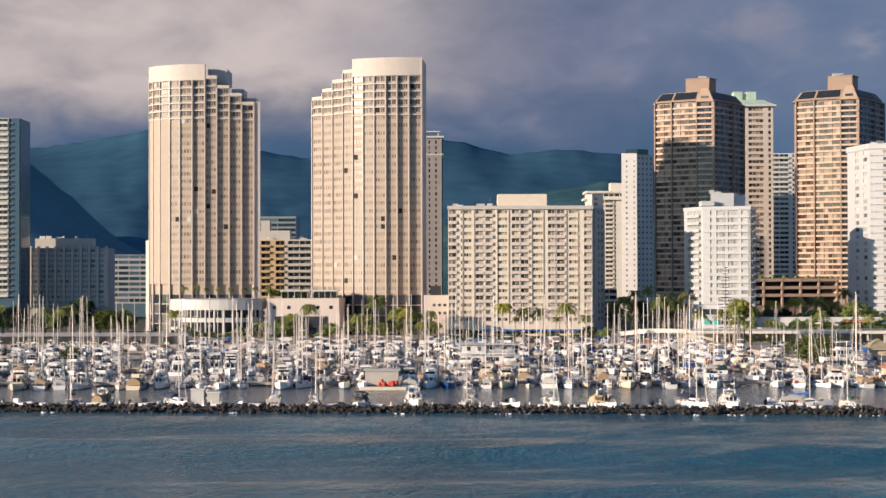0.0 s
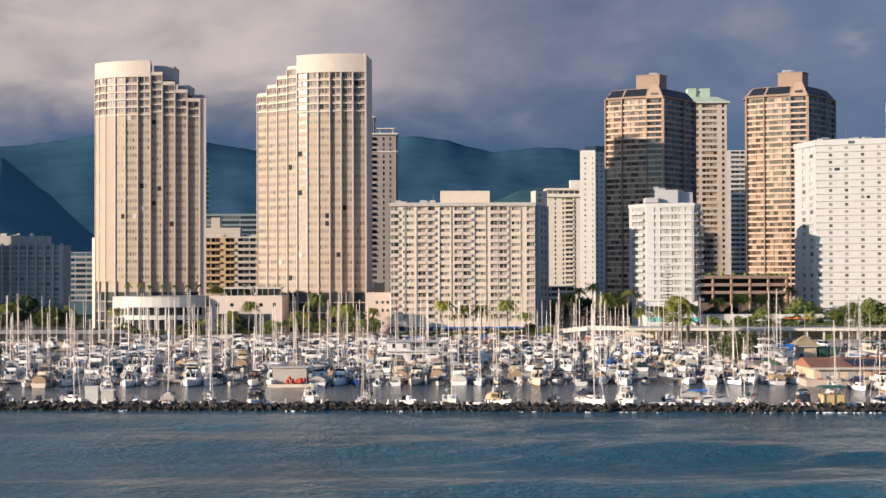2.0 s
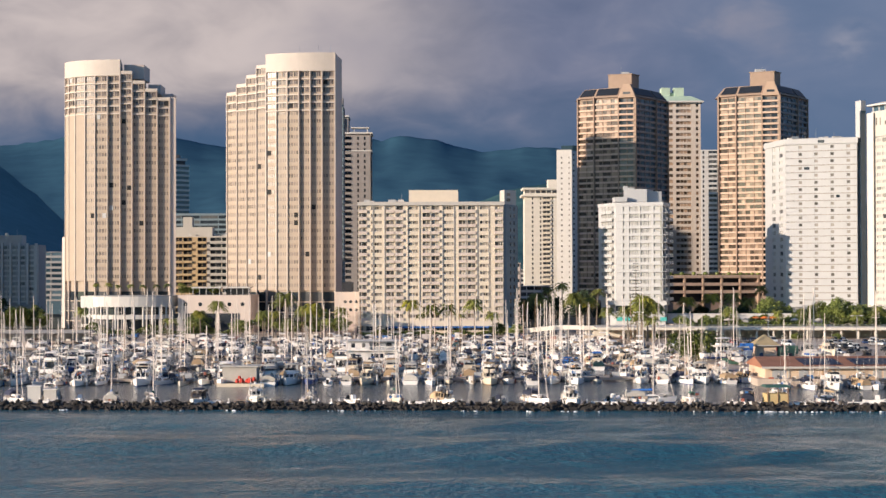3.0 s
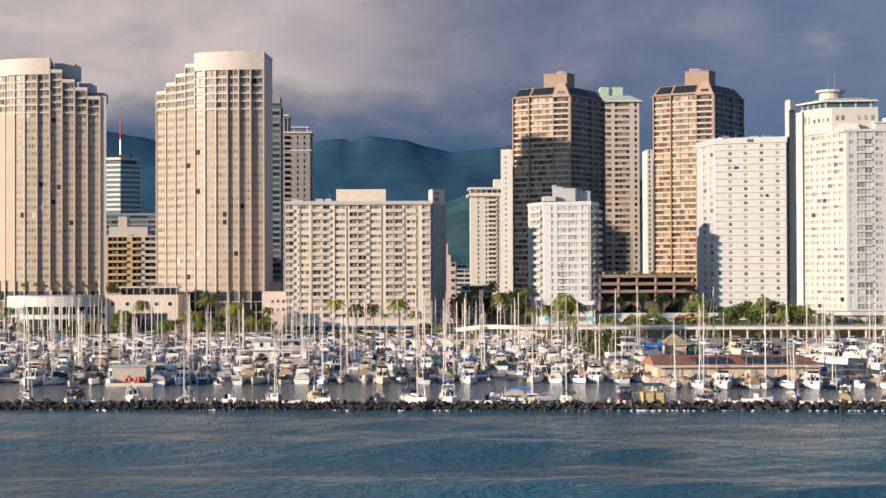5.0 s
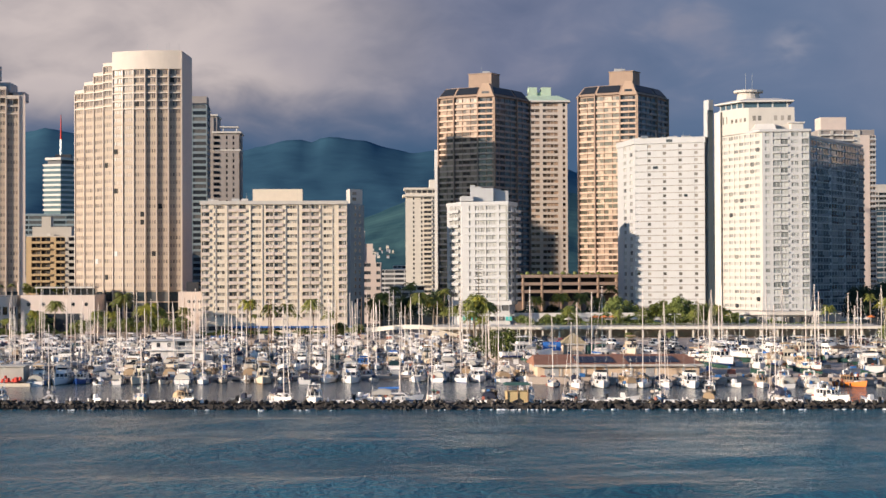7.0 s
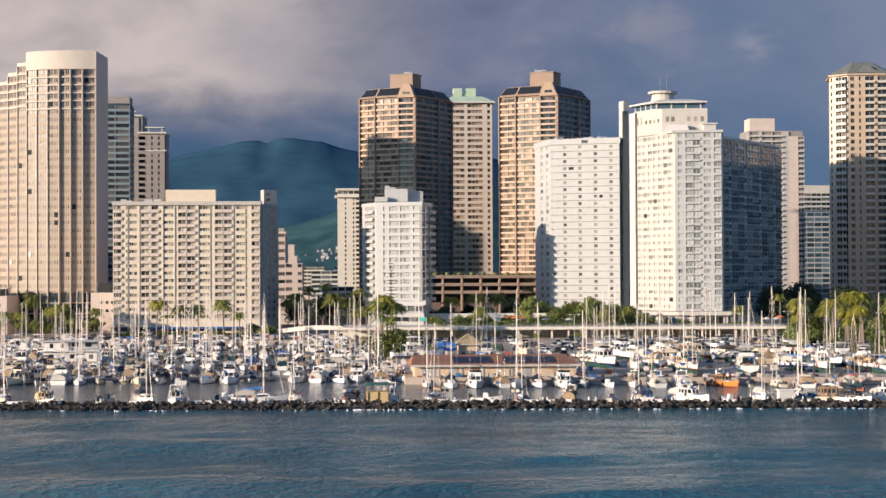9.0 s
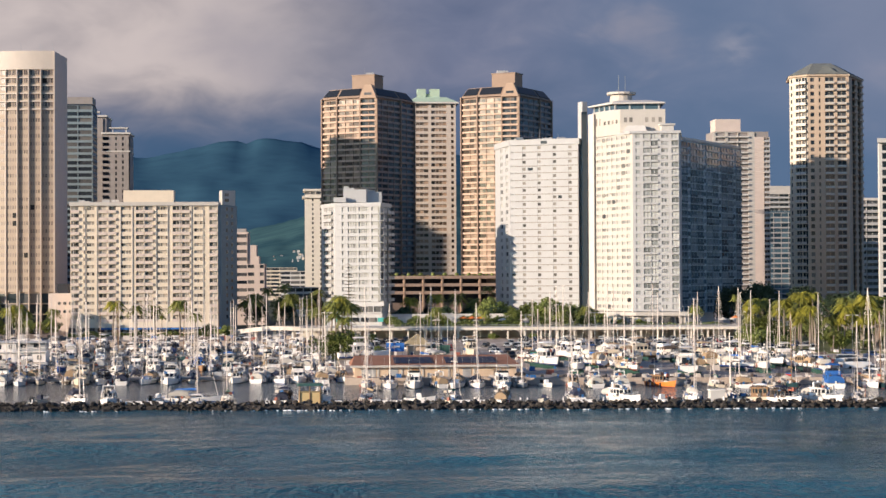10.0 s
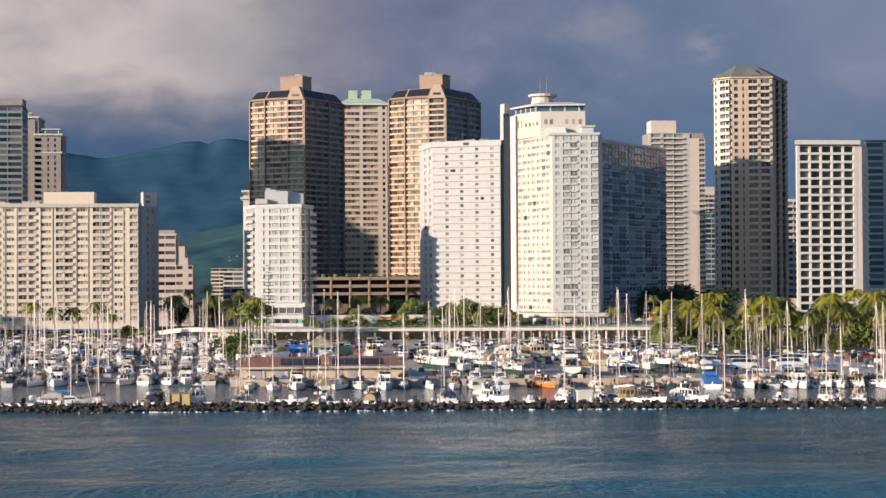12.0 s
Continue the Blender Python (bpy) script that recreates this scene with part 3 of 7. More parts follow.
kinds = [boulder_solid(rng) for _ in range(7)]
rock_meshes = [(s.mesh("boulder", rock), s.mesh("boulder", rock_dry)) for s in kinds]
heap, heap_dry = Solid(), Solid()
count = 0
x = -120.0
while x < 300:
    x += rng.uniform(0.42, 0.7)
    for row in range(4):
        xx = x + rng.uniform(-0.6, 0.6)
        size = rng.choice((rng.uniform(0.22, 0.46), rng.uniform(0.38, 0.70)))
        y = mole(xx) + 0.6 + row * 1.35 + rng.uniform(-0.5, 0.5)
        z = (-0.05, 0.40, 0.85, 1.0)[row] + rng.uniform(-0.2, 0.25)
        if rng.random() < 0.28 and row != 2:
            continue
        turn = Euler((rng.uniform(-0.5, 0.5), rng.uniform(-0.5, 0.5), rng.uniform(0, 6.28)))
        dry = row >= 2 and rng.random() < (0.2 if xx < 175 else 0.6)
        k = rng.randrange(7)
        if 70 < xx < 130 and count < 240:
            count += 1
            ob = new("boulder", rock_meshes[k][1 if dry else 0])
            ob.parent = breakwater
            ob.matrix_basis = Matrix.LocRotScale(Vector((xx, y, z)) - breakwater.location, turn, (size, size, size))
        else:
            h, mt = (heap_dry if dry else heap), Matrix.LocRotScale((xx, y, z), turn, (size, size, size))
            b = len(h.v)
            h.v += [tuple(mt @ Vector(p)) for p in kinds[k].v]
            h.f += [tuple(b + i for i in q) for q in kinds[k].f]
part("boulders", heap, rock, breakwater, kind="stuff")
part("dry_boulders", heap_dry, rock_dry, breakwater, "sun-bleached dry boulders", kind="stuff")
surf = Solid()
x = -110.0
while x < 280:
    x += rng.uniform(4.0, 24.0) if x < 60 else rng.uniform(1.2, 8.0)
    for _ in range(rng.randint(2, 6)):
        xx = x + rng.gauss(0, 1.3)
        w, y = rng.uniform(0.08, 0.55), mole(xx) - rng.uniform(-0.7, 0.5)
        k, r0 = 7, rng.random()
        surf.prism([(xx + w * math.cos(2 * math.pi * i / k) * (0.7 + 0.3 * math.sin(i * 5 + r0 * 9)), y + rng.uniform(0.1, 0.3) * math.sin(2 * math.pi * i / k)) for i in range(k)], -0.3, rng.uniform(0.0, 0.16))
tagged(new("surf", surf.mesh("surf", foam)), "small white surf breaking on the boulders", "foam", kind="stuff")

# ---- the buildings along the harbour ----
def roof_box(parent, foot, z0, z1, mat, label="", name="penthouse"):
    return part(name, Solid().prism(foot, z0, z1), mat, parent, label)


def rect(x0, x1, y0, y1):
    return [(x0, y0), (x1, y0), (x1, y1), (x0, y1)]


def clutter(parent, x0, x1, y0, y1, z, k, seed):
    """Plant on a flat roof: fan boxes, hatches and a thin aerial or two."""
    r = random.Random(seed)
    for _ in range(k):
        a, b, w, h = r.uniform(x0, x1), r.uniform(y0, y1), r.uniform(0.6, 1.6), r.uniform(0.5, 1.4)
        part("roof_vent", Solid().box(a - w, a + w, b - w * 0.6, b + w * 0.6, z, z + h), r.choice((white, offwhite, chrome)), parent)
    for _ in range(max(1, k // 4)):
        a, b = r.uniform(x0, x1), r.uniform(y0, y1)
        part("aerial", Solid().pole(a, b, z, z + r.uniform(2.5, 5), 0.06, 0.03, 6), chrome, parent)


def bowed_hotel(name, label, front, tops, grid_z, z_low, back, drum, end_wall, seed, plain=0, deep=7, rim=7.0, skew=0.0):
    """A hotel slab with a bowed, ribbed front whose bays step up to a plain drum."""
    xs, ys = [p[0] for p in front], [p[1] for p in front]
    T = thing(name, label, "hotel", (sum(xs) / len(xs), sum(ys) / len(ys) + 8, LAND))
    r = random.Random(seed)

    def depth(p):
        return 5 + (back - max(ys) - 5) * min(1.0, abs(p[0] - xs[0]) / 20 + (1.0 if plain else 0.0)) + (max(ys) - p[1]) * 0.4

    ribs, bands, lobby, rooms, upper = (Solid() for _ in range(5))
    for j, (p, q, top) in enumerate(zip(front, front[1:], tops)):
        u, n, L = wall_frame(p, q)
        bx = [(p[0] - n[0] * 0.7, p[1] - n[1] * 0.7), (q[0] - n[0] * 0.7, q[1] - n[1] * 0.7), (q[0] + 0.3 - skew * depth(q), q[1] + depth(q)), (p[0] + 0.3 - skew * depth(p), p[1] + depth(p))]
        part("bay_body", Solid().prism(bx, LAND, top - 0.05), beige, T)
        roof = (rim if top > drum - 0.5 else 1.3)
        if top < drum - 0.5:
            part("parapet", Solid().slab(p, u, n, 0, L, -1.2, 0.12, top - roof, top), fin_white, T)
        zs = floors(z_low, top - roof, 3.02)
        fin, out = 0.34, (0.95 if j >= deep else 0.30)
        ribs.slab(p, u, n, -fin / 2, fin / 2, -0.7, out, LAND, top - roof)
        if j < plain:
            bands.slab(p, u, n, fin / 2, L - fin / 2, -0.6, 0.02, z_low, grid_z)
        for z, zz in zip(zs, zs[1:]):
            coarse = z > grid_z - 1
            if j < plain and not coarse:
                continue
            if coarse:
                ribs.slab(p, u, n, fin / 2, L - fin / 2, -0.6, 0.3, z - 0.24, z + 0.24)
            else:
                bands.slab(p, u, n, fin / 2, L - fin / 2, -0.6, -0.10, z - 0.08, z + 0.10)
            sill, head = (1.0, 0.24) if coarse else (1.2, 0.45)
            bands.slab(p, u, n, fin / 2, L - fin / 2, -0.6, -0.22, z + 0.1, z + sill)
            bands.slab(p, u, n, fin / 2, L - fin / 2, -0.6, -0.22, zz - head, zz)
            k = r.random()
            if k < 0.04 or k > 0.988:
                half = 0.28 if r.random() < 0.5 else 0.72
                pane(T, rubber if k < 0.5 else white, p, u, n, L * half - 0.75, L * half + 0.75, -0.28, -0.06, z + 0.9, zz - 0.25, "open_window")
            w = L - fin
            for k in range(4):
                (upper if coarse else rooms).slab(p, u, n, fin / 2 + w * k / 4 + 0.03, fin / 2 + w * (k + 1) / 4 - 0.03, -0.45, -0.30, z + sill, zz - head)
            for c, h in ((0.04, 0.2), (0.27, 0.06 if coarse else 0.17), (0.5, 0.22), (0.73, 0.06 if coarse else 0.17), (0.96, 0.2)):
                bands.slab(p, u, n, fin / 2 + w * c - h, fin / 2 + w * c + h, -0.5, -0.20, z + sill, zz)
        # tall lobby storeys under the rooms
        for z in (5.0, 9.0, 13.0):
            bands.slab(p, u, n, fin / 2, L - fin / 2, -0.6, -0.2, z - 0.2, z + 0.2)
        for z in (1.6, 5.2, 9.2, 13.2):
            lobby.slab(p, u, n, fin / 2, L - fin / 2, -0.66, -0.55, z, min(z + 3.6, z_low))
    # the plain drum round the top, smoothly curved
    at = [i for i, t in enumerate(tops) if t > drum - 0.5]
    span = front[at[0]:at[-1] + 2]
    t0 = np.arange(len(span))
    tt = np.linspace(0, len(span) - 1, 41)
    bend = np.polyfit(t0, [q[0] for q in span], 3), np.polyfit(t0, [q[1] for q in span], 4)
    line = [(float(np.polyval(bend[0], t)), float(np.polyval(bend[1], t))) for t in tt]
    rings = []
    for i, (x, y) in enumerate(line):
        u, n, L = wall_frame(line[max(0, i - 1)], line[min(40, i + 1)])
        rings.append([(x + n[0] * d, y + n[1] * d, z) for d, z in ((0.3, drum - rim), (0.3, drum), (-1.4, drum), (-1.4, drum - rim))])
    part("drum", Solid().loft(rings), fin_white, T, "plain curved parapet drum", smooth=True).data.set_sharp_from_angle(angle=radians(40))
    p, q = front[-2], front[-1]
    u, n, L = wall_frame(p, q)
    ribs.slab(p, u, n, L - 0.2, L + 0.2, -0.7, 0.6, LAND, tops[-1] - 0.02)
    part("ribs", ribs, fin_white, T, "pale ribs and bands between the window bays", kind="stuff")
    part("window_grid", bands, beige, T, kind="stuff")
    part("lobby_glazing", lobby, glass_dark, T)
    part("room_glazing", rooms, glass_beige, T, kind="stuff")
    part("suite_glazing", upper, glass_high, T, kind="stuff")
    part("end_wall", Solid().prism(end_wall, LAND, tops[-1]), pinkish, T, "windowless pinkish end wall")
    return T


hotel_a = bowed_hotel("bowed_hotel", "tall beige hotel tower with ribbed bowed front and round end",
                      [(-118.5, 706), (-116.4, 702.6), (-113.2, 699.6), (-108.8, 697), (-104.5, 695.3), (-99.2, 694.3), (-94.1, 693.8), (-89.3, 693.8), (-84.3, 693.9), (-79.3, 694.1), (-74.4, 694.4)],
                      [110.0] * 6 + [105.4, 101.5, 98.3, 94.8], 88.0, 21.0, 722, 110.0,
                      [(-74.3, 694.3), (-71.9, 694.6), (-75.5, 708), (-79, 722.5), (-80, 700)], 3, 3, 5, 6.5, 0.14)
roof_box(hotel_a, [(-94.0, 702), (-86, 703), (-86, 718), (-94.0, 718)], 103, 108.9, pinkish, "plain lift housing", "lift_housing")
roof_box(hotel_a, rect(-84.5, -79.6, 704, 718), 97, 101.0, pinkish, "", "lift_housing")
roof_box(hotel_a, rect(-79.4, -75.0, 708, 718), 94, 97.6, pinkish, "", "lift_housing")
part("end_wall", Solid().prism([(-121.0, 712), (-118.6, 706.2), (-116, 712), (-114, 722), (-119, 722)], LAND, 39), pinkish, hotel_a, "plain rounded stair end")
hotel_b = bowed_hotel("bowed_hotel", "tall beige hotel tower, ribbed bowed front stepping up to a drum",
                      [(-49.8, 680), (-45.4, 675), (-41.2, 671), (-37.0, 667.4), (-33.0, 664.4), (-28.9, 662), (-24.6, 660.2), (-20.0, 659), (-15.7, 658.4), (-11.2, 658.3), (-6.3, 658.6)],
                      [95.0, 97.8, 100.9, 104.3] + [108.2] * 6, 87.0, 17.5, 690, 108.2,
                      [(-6.3, 658.8), (-4.6, 681), (-9, 690.5), (-12, 690.5), (-11, 664)], 4)
for a in (-20.5, -13.2, -12.2, -8.5):
    part("aerial", Solid().pole(a, 670, 108, 112.5, 0.07, 0.04, 6), chrome, hotel_b)

# hotel podium: a drum-fronted ballroom, terrace and a pink wing with round windows
podium = thing("hotel_podium", "pale two-storey hotel podium with round-fronted terrace", "building", (-80, 655, LAND))
ring = [(-82 + 15.5 * math.cos(a), 652 + 10 * math.sin(a)) for a in np.linspace(math.pi, 2 * math.pi, 15)]
S = Solid().prism(ring + [(-66, 668), (-98, 668)], 11.6, 15.4)
S.prism([(x * 1.0, y + 0.4) for x, y in ring] + [(-66, 668), (-98, 668)], 7.0, 8.6)
part("wall", S, offwhite, podium)
part("body", Solid().prism([(-82 + (x + 82) * 0.93, 654 + (y - 652) * 0.9) for x, y in ring] + [(-68, 667), (-97, 667)], LAND, 12), glass_dark, podium)
for a in np.linspace(math.pi * 1.03, 1.97 * math.pi, 14):
    part("column", Solid().pole(-82 + 15.3 * math.cos(a), 652.4 + 9.8 * math.sin(a), LAND, 11.8, 0.38, k=10), offwhite, podium)
part("roof", Solid().prism([(x, y + 0.5) for x, y in ring] + [(-66, 667.5), (-98, 667.5)], 15.4, 15.7), roofgrey, podium)
facade(podium, (-101.5, 651), (-94.5, 648.5), [LAND, 4.4, 8.0, 11.4], "wwww", offwhite, glass_dark, sill=0.7)
part("wall", Solid().prism([(-101.5, 651.4), (-94.5, 649), (-92, 668), (-101.5, 668)], LAND, 11.4), offwhite, podium)
part("wall", Solid().prism([(-101.6, 651), (-94.5, 648.4), (-92, 668.3), (-101.6, 668.3)], 11.4, 15.6), offwhite, podium)
wing = thing("hotel_wing", "low pinkish wing with round porthole windows", "building", (-50, 655, LAND))
part("body", Solid().prism([(-65, 650), (-37.5, 648), (-36, 668), (-65, 668)], LAND, 15.8), pinkish, wing)
# no opening is cut: a dark slab on the wall gives its shade
part("recess", Solid().prism([(-62, 649.5), (-42, 648), (-42, 650), (-62, 651)], LAND, 9.0), glass_dark, wing, "dark slab for the shaded porte-cochere")
for i, a in enumerate((-62, -56.5, -51.0, -45.5, -40.5)):
    y = 650 - (a + 65) / 27.5 * 2
    ring = [[(a + 0.75 * math.cos(t), y - d, 12.4 + 0.75 * math.sin(t)) for t in np.linspace(0, 2 * math.pi, 14, endpoint=False)] for d in (-0.05, 0.08)]
    part("porthole", Solid().loft(ring), glass_dark, wing)
for k, (a, b) in enumerate(((-60, -49), (-48, -38))):
    part("terrace_canopy", Solid().box(a, b, 651, 662, 18.4, 18.9), offwhite, wing)
    for c in np.linspace(a + 0.5, b - 0.5, 5):
        part("post", Solid().pole(c, 651.6, 15.8, 18.4, 0.12), white, wing)
    part("terrace_wall", Solid().box(a + 0.5, b - 0.5, 656, 662, 15.8, 18.3), glass_dark, wing)
link = thing("hotel_link_block", "small pinkish block with round windows between towers", "building", (0, 645, LAND))
part("body", Solid().prism(rect(-5.5, 4.5, 638, 655), LAND, 17.0), pinkish, link)
for a in (-1.6, 0.4, 2.4):
    for z in (13.4, 10.4):
        ring = [[(a + 0.6 * math.cos(t), 638 - d, z + 0.6 * math.sin(t)) for t in np.linspace(0, 2 * math.pi, 12, endpoint=False)] for d in (-0.05, 0.08)]
        part("porthole", Solid().loft(ring), glass_dark, link)
part("roof_planter", Solid().box(-3, 1, 642, 650, 17.0, 20.5), dark_metal, link)

# the cream slab of flats
flats = thing("apartment_block", "cream mid-rise apartment slab with balconies and rooftop lift house", "apartment building", (30, 636, LAND))
zs = floors(6.6, 48.6, 2.65)
FL, FR = (3.6, 629.5), (56.4, 628.5)
part("body", Solid().prism([(4.0, 630.1), (56.0, 629.1), (58.5, 645), (6.5, 646)], LAND, 49.2), cream, flats)
facade(flats, FL, FR, zs, "b3s1d4s1b3b3s1d4s1b3b3s1d4s1b3b3s1d4s1b3", cream, glass_mix, rec=0.6, pw=0.55, sill=1.1, head=0.4, rail=pinkish, reach=0.5, rail_h=0.95)
u, n, L = wall_frame(FL, FR)
part("cornice", Solid().slab(FL, u, n, -0.3, L + 0.3, -1.0, 0.7, 48.6, 49.9), cream_light, flats)
for k in np.linspace(0.02, 0.98, 13):
    part("pier", Solid().slab(FL, u, n, L * k - 0.14, L * k + 0.14, 0, 0.25, 6.0, 48.6), cream_light, flats)
part("ground_storey", Solid().slab(FL, u, n, 0, L, -0.5, 0.35, LAND, 3.0).slab(FL, u, n, 0, L, -0.5, 0.45, 4.6, 6.6), cream, flats)
for a in np.linspace(0.5, L - 0.5, 16):
    pane(flats, glass_dark, FL, u, n, a - 1.2, a + 1.2, -0.3, 0.1, LAND, 4.6)
for a in range(11, 52, 5):
    pane(flats, blue_awning, FL, u, n, a, a + 4.7, 0.3, 2.2, 4.0, 4.5, "awning")
# end wall in a darker blue-grey than the cream front
part("side_wall", Solid().prism([(56.2, 629), (57.6, 629.6), (62.6, 645), (58.6, 646)], LAND, 49.0), slate_blue, flats, "blue-grey end wall")
us, ns, Ls = wall_frame((57.6, 629.6), (62.6, 645))
for z, zz in zip(zs, zs[1:]):
    for k in (0.30, 0.62):
        pane(flats, glass_dark, (57.6, 629.6), us, ns, Ls * k, Ls * k + 1.6, -0.05, 0.06, z + 1.0, zz - 0.35)
part("lift_house", Solid().prism(rect(22, 40.1, 634, 643), 49.2, 54.4), cream, flats)
part("stair_tower", Solid().prism([(57.4, 640), (62.0, 644.5), (60, 650), (56.0, 646)], 30, 54.7), cream_light, flats)
for z in (51.0, 53.0):
    pane(flats, glass_dark, (57.4, 640), *wall_frame((57.4, 640), (62.0, 644.5))[:2], 1.2, 3.2, -0.05, 0.06, z - 0.5, z + 0.6)
clutter(flats, 6, 20, 633, 640, 49.9, 7, 1)

# the yellow-brown flats between the hotels
yb = thing("apartment_block", "yellow-beige stepped apartment block with dark balconies", "apartment building", (-72, 768, LAND))
part("body", Solid().prism(rect(-85, -55, 765.1, 780), LAND, 40.5), cream_light, yb)
facade(yb, (-85, 764), (-68, 764), floors(6, 40, 2.8), "s2b4b4s2b4", ochre, glass_dark, rec=1.0, rail=ochre, reach=0.8, rail_h=0.8)
facade(yb, (-68, 764), (-55, 764), floors(6, 40, 2.8), "s1b4b4s1", cream_light, glass_dark, rec=1.0, rail=cream_light, reach=1.0)
part("penthouse", Solid().prism(rect(-83, -66, 768, 776), 40.5, 44.5).prism(rect(-79, -75, 768, 774), 44.5, 49), cream_light, yb)
clutter(yb, -82, -58, 766, 776, 40.6, 6, 2)

# dark slab and the notched grey-beige tower behind the second hotel
nv = thing("office_slab", "dark blue-grey banded slab tower in shade", "tower", (-16, 805, LAND))
part("body", Solid().prism(rect(-28.5, -9.4, 795.6, 812), LAND, 101.8), navy_wall, nv)
facade(nv, (-28.5, 795), (-9.2, 795), floors(6, 101, 2.8), "www", slate_blue, glass_dark, rec=0.5, sill=1.0, head=0.1, glass_each=False)
facade(nv, (-9.0, 795), (-9.0, 812), floors(6, 101, 2.8), "www", slate_blue, glass_dark, rec=0.3, sill=1.0, head=0.1, glass_each=False)
part("crown", Solid().prism(rect(-21, -9.4, 798, 810), 101.8, 105.2), pinkgrey, nv)
tw = thing("notched_tower", "grey-beige notched tower with corner balconies", "tower", (-8, 856, LAND))
part("body", Solid().prism(rect(-20, -8.8, 846.6, 868), LAND, 100.5).prism(rect(-10, 2.4, 844.6, 862), LAND, 92), pinkgrey, tw)
facade(tw, (-20, 846), (-10.4, 846), floors(6, 99.8, 2.85), "sn1w2s", pinkgrey, glass_dark, glass_each=False)
facade(tw, (-10.4, 844), (2.6, 844), floors(6, 91, 2.85), "w3s2n2s1n2s2", pinkgrey, glass_dark, glass_each=False)
facade(tw, (2.6, 844), (2.6, 862), floors(6, 91, 2.85), "sn2sn2s", pinkgrey, glass_dark, glass_each=False)
part("cornice", Solid().prism(rect(-10.9, 3.1, 843.5, 863), 92, 92.8).prism(rect(-10.7, 2.9, 843.7, 863), 83.4, 84.0).prism(rect(-20.4, -8.4, 845.5, 868.5), 100.5, 101.3), offwhite, tw)
for i, z in enumerate(floors(30, 90, 2.85)):
    pane(tw, pinkgrey, (-13.4, 843.4), (1, 0), (0, -1), 0, 3.2, 0, 1.2, z, z + 1.0, "balcony_rail")
for a in (-18.5, -14.0, -6, 0.5):
    part("roof_post", Solid().box(a - 0.25, a + 0.25, 848, 849, 92.5 if a > -9 else 101, 95.2 if a > -9 else 103), offwhite, tw)
part("pergola", Solid().box(-7.5, 1.5, 847, 853, 95.0, 95.5).box(-19.5, -12, 847.5, 853, 102.8, 103.3), offwhite, tw)

# far office block with a red and white aerial mast
ibm = thing("office_tower", "distant glass office tower with tall aerial mast", "tower", (-154, 1262, LAND))
part("body", Solid().prism([(-166.5, 1251), (-153.7, 1246), (-141.5, 1258), (-155, 1275)], LAND, 102), glass_blue, ibm)
for z in floors(6, 102, 3.6):
    part("floor_band", Solid().prism([(-167.2, 1250.8), (-153.7, 1245.4), (-140.9, 1258), (-155, 1276)], z - 0.8, z + 0.7), offwhite, ibm)
part("roof_slab", Solid().prism([(-165.5, 1250.0), (-153.7, 1246.0), (-142.5, 1258), (-155, 1274)], 105.6, 107.4), offwhite, ibm, "flat white roof slab")
part("roof_cap", Solid().prism([(-164, 1252), (-153.7, 1248.5), (-144, 1258), (-155, 1272)], 102, 105.6).prism(rect(-159, -148, 1254, 1262), 107.4, 110), dark_metal, ibm)
part("mast", Solid().pole(-155.5, 1258, 110, 121, 1.0, 0.7), chrome, ibm)
part("aerial", Solid().pole(-155.5, 1258, 121, 139, 0.7, 0.25), red_canvas, ibm, "red aerial")
lowp = thing("parking_block", "dark blue parking block far behind", "building", (-135, 1100, LAND))
part("body", Solid().prism(rect(-160, -90, 1100, 1130), LAND, 62), slate_blue, lowp)
facade(lowp, (-160, 1099.4), (-90, 1099.4), floors(10, 61, 3.2), "wwwwww", slate_blue, glass_dark, glass_each=False)

# left edge: blue tower and the ribbed grey block
fl = thing("apartment_tower", "blue-grey glass tower with pale balcony bands", "tower", (-222, 870, LAND))
part("body", Solid().prism(rect(-238, -209.2, 861, 884), LAND, 103.4), glass_blue, fl)
facade(fl, (-238, 860.4), (-214.6, 860.4), floors(14, 103.4, 2.9), "bbbb", offwhite, glass_grey, rail=offwhite, glass_each=False)
facade(fl, (-214.6, 860.4), (-208.8, 862), floors(14, 103.4, 2.9), "w4", greywall, glass_blue, sill=0.8, glass_each=False)
gl = thing("apartment_block", "grey apartment block with vertical white ribs, in shade", "apartment building", (-195, 905, LAND))
part("body", Solid().prism(rect(-218, -172, 900.6, 918), LAND, 39), greywall, gl)
facade(gl, (-218, 900), (-172, 900), floors(9, 38.6, 2.75), "s2w4w4w4w4w4w4w4w4w4s2", offwhite, glass_soft, sill=0.9, head=0.2, pw=0.3, glass_each=False)
for a in np.linspace(-217, -173, 11):
    part("rib", Solid().box(a - 0.6, a + 0.6, 898.3, 900, 8, 39.8), offwhite, gl)
part("penthouse", Solid().prism(rect(-211, -181, 903, 912), 39, 44), cream_light, gl)
clutter(gl, -210, -182, 904, 910, 44, 6, 9)
gl2 = thing("office_block", "low glazed office block behind the trees", "building", (-160, 960, LAND))
part("body", Solid().prism(rect(-182, -158, 950, 970), LAND, 36), glass_blue, gl2)
facade(gl2, (-182, 949.4), (-158, 949.4), floors(9, 36, 3.0), "wwww", greywall, glass_blue, glass_each=False)
arena = thing("roofed_hall", "broad blue-grey hall with ribbed roof humps", "building", (-150, 1000, LAND))
part("body", Solid().prism(rect(-185, -120, 1000, 1040), LAND, 22), greywall, arena)
for a in (-170, -150):
    part("roof_hump", Solid().prism(rect(a - 9, a + 9, 998, 1030), 22, 29, rect(a + 2, a + 8, 1000, 1028)), offwhite, arena)

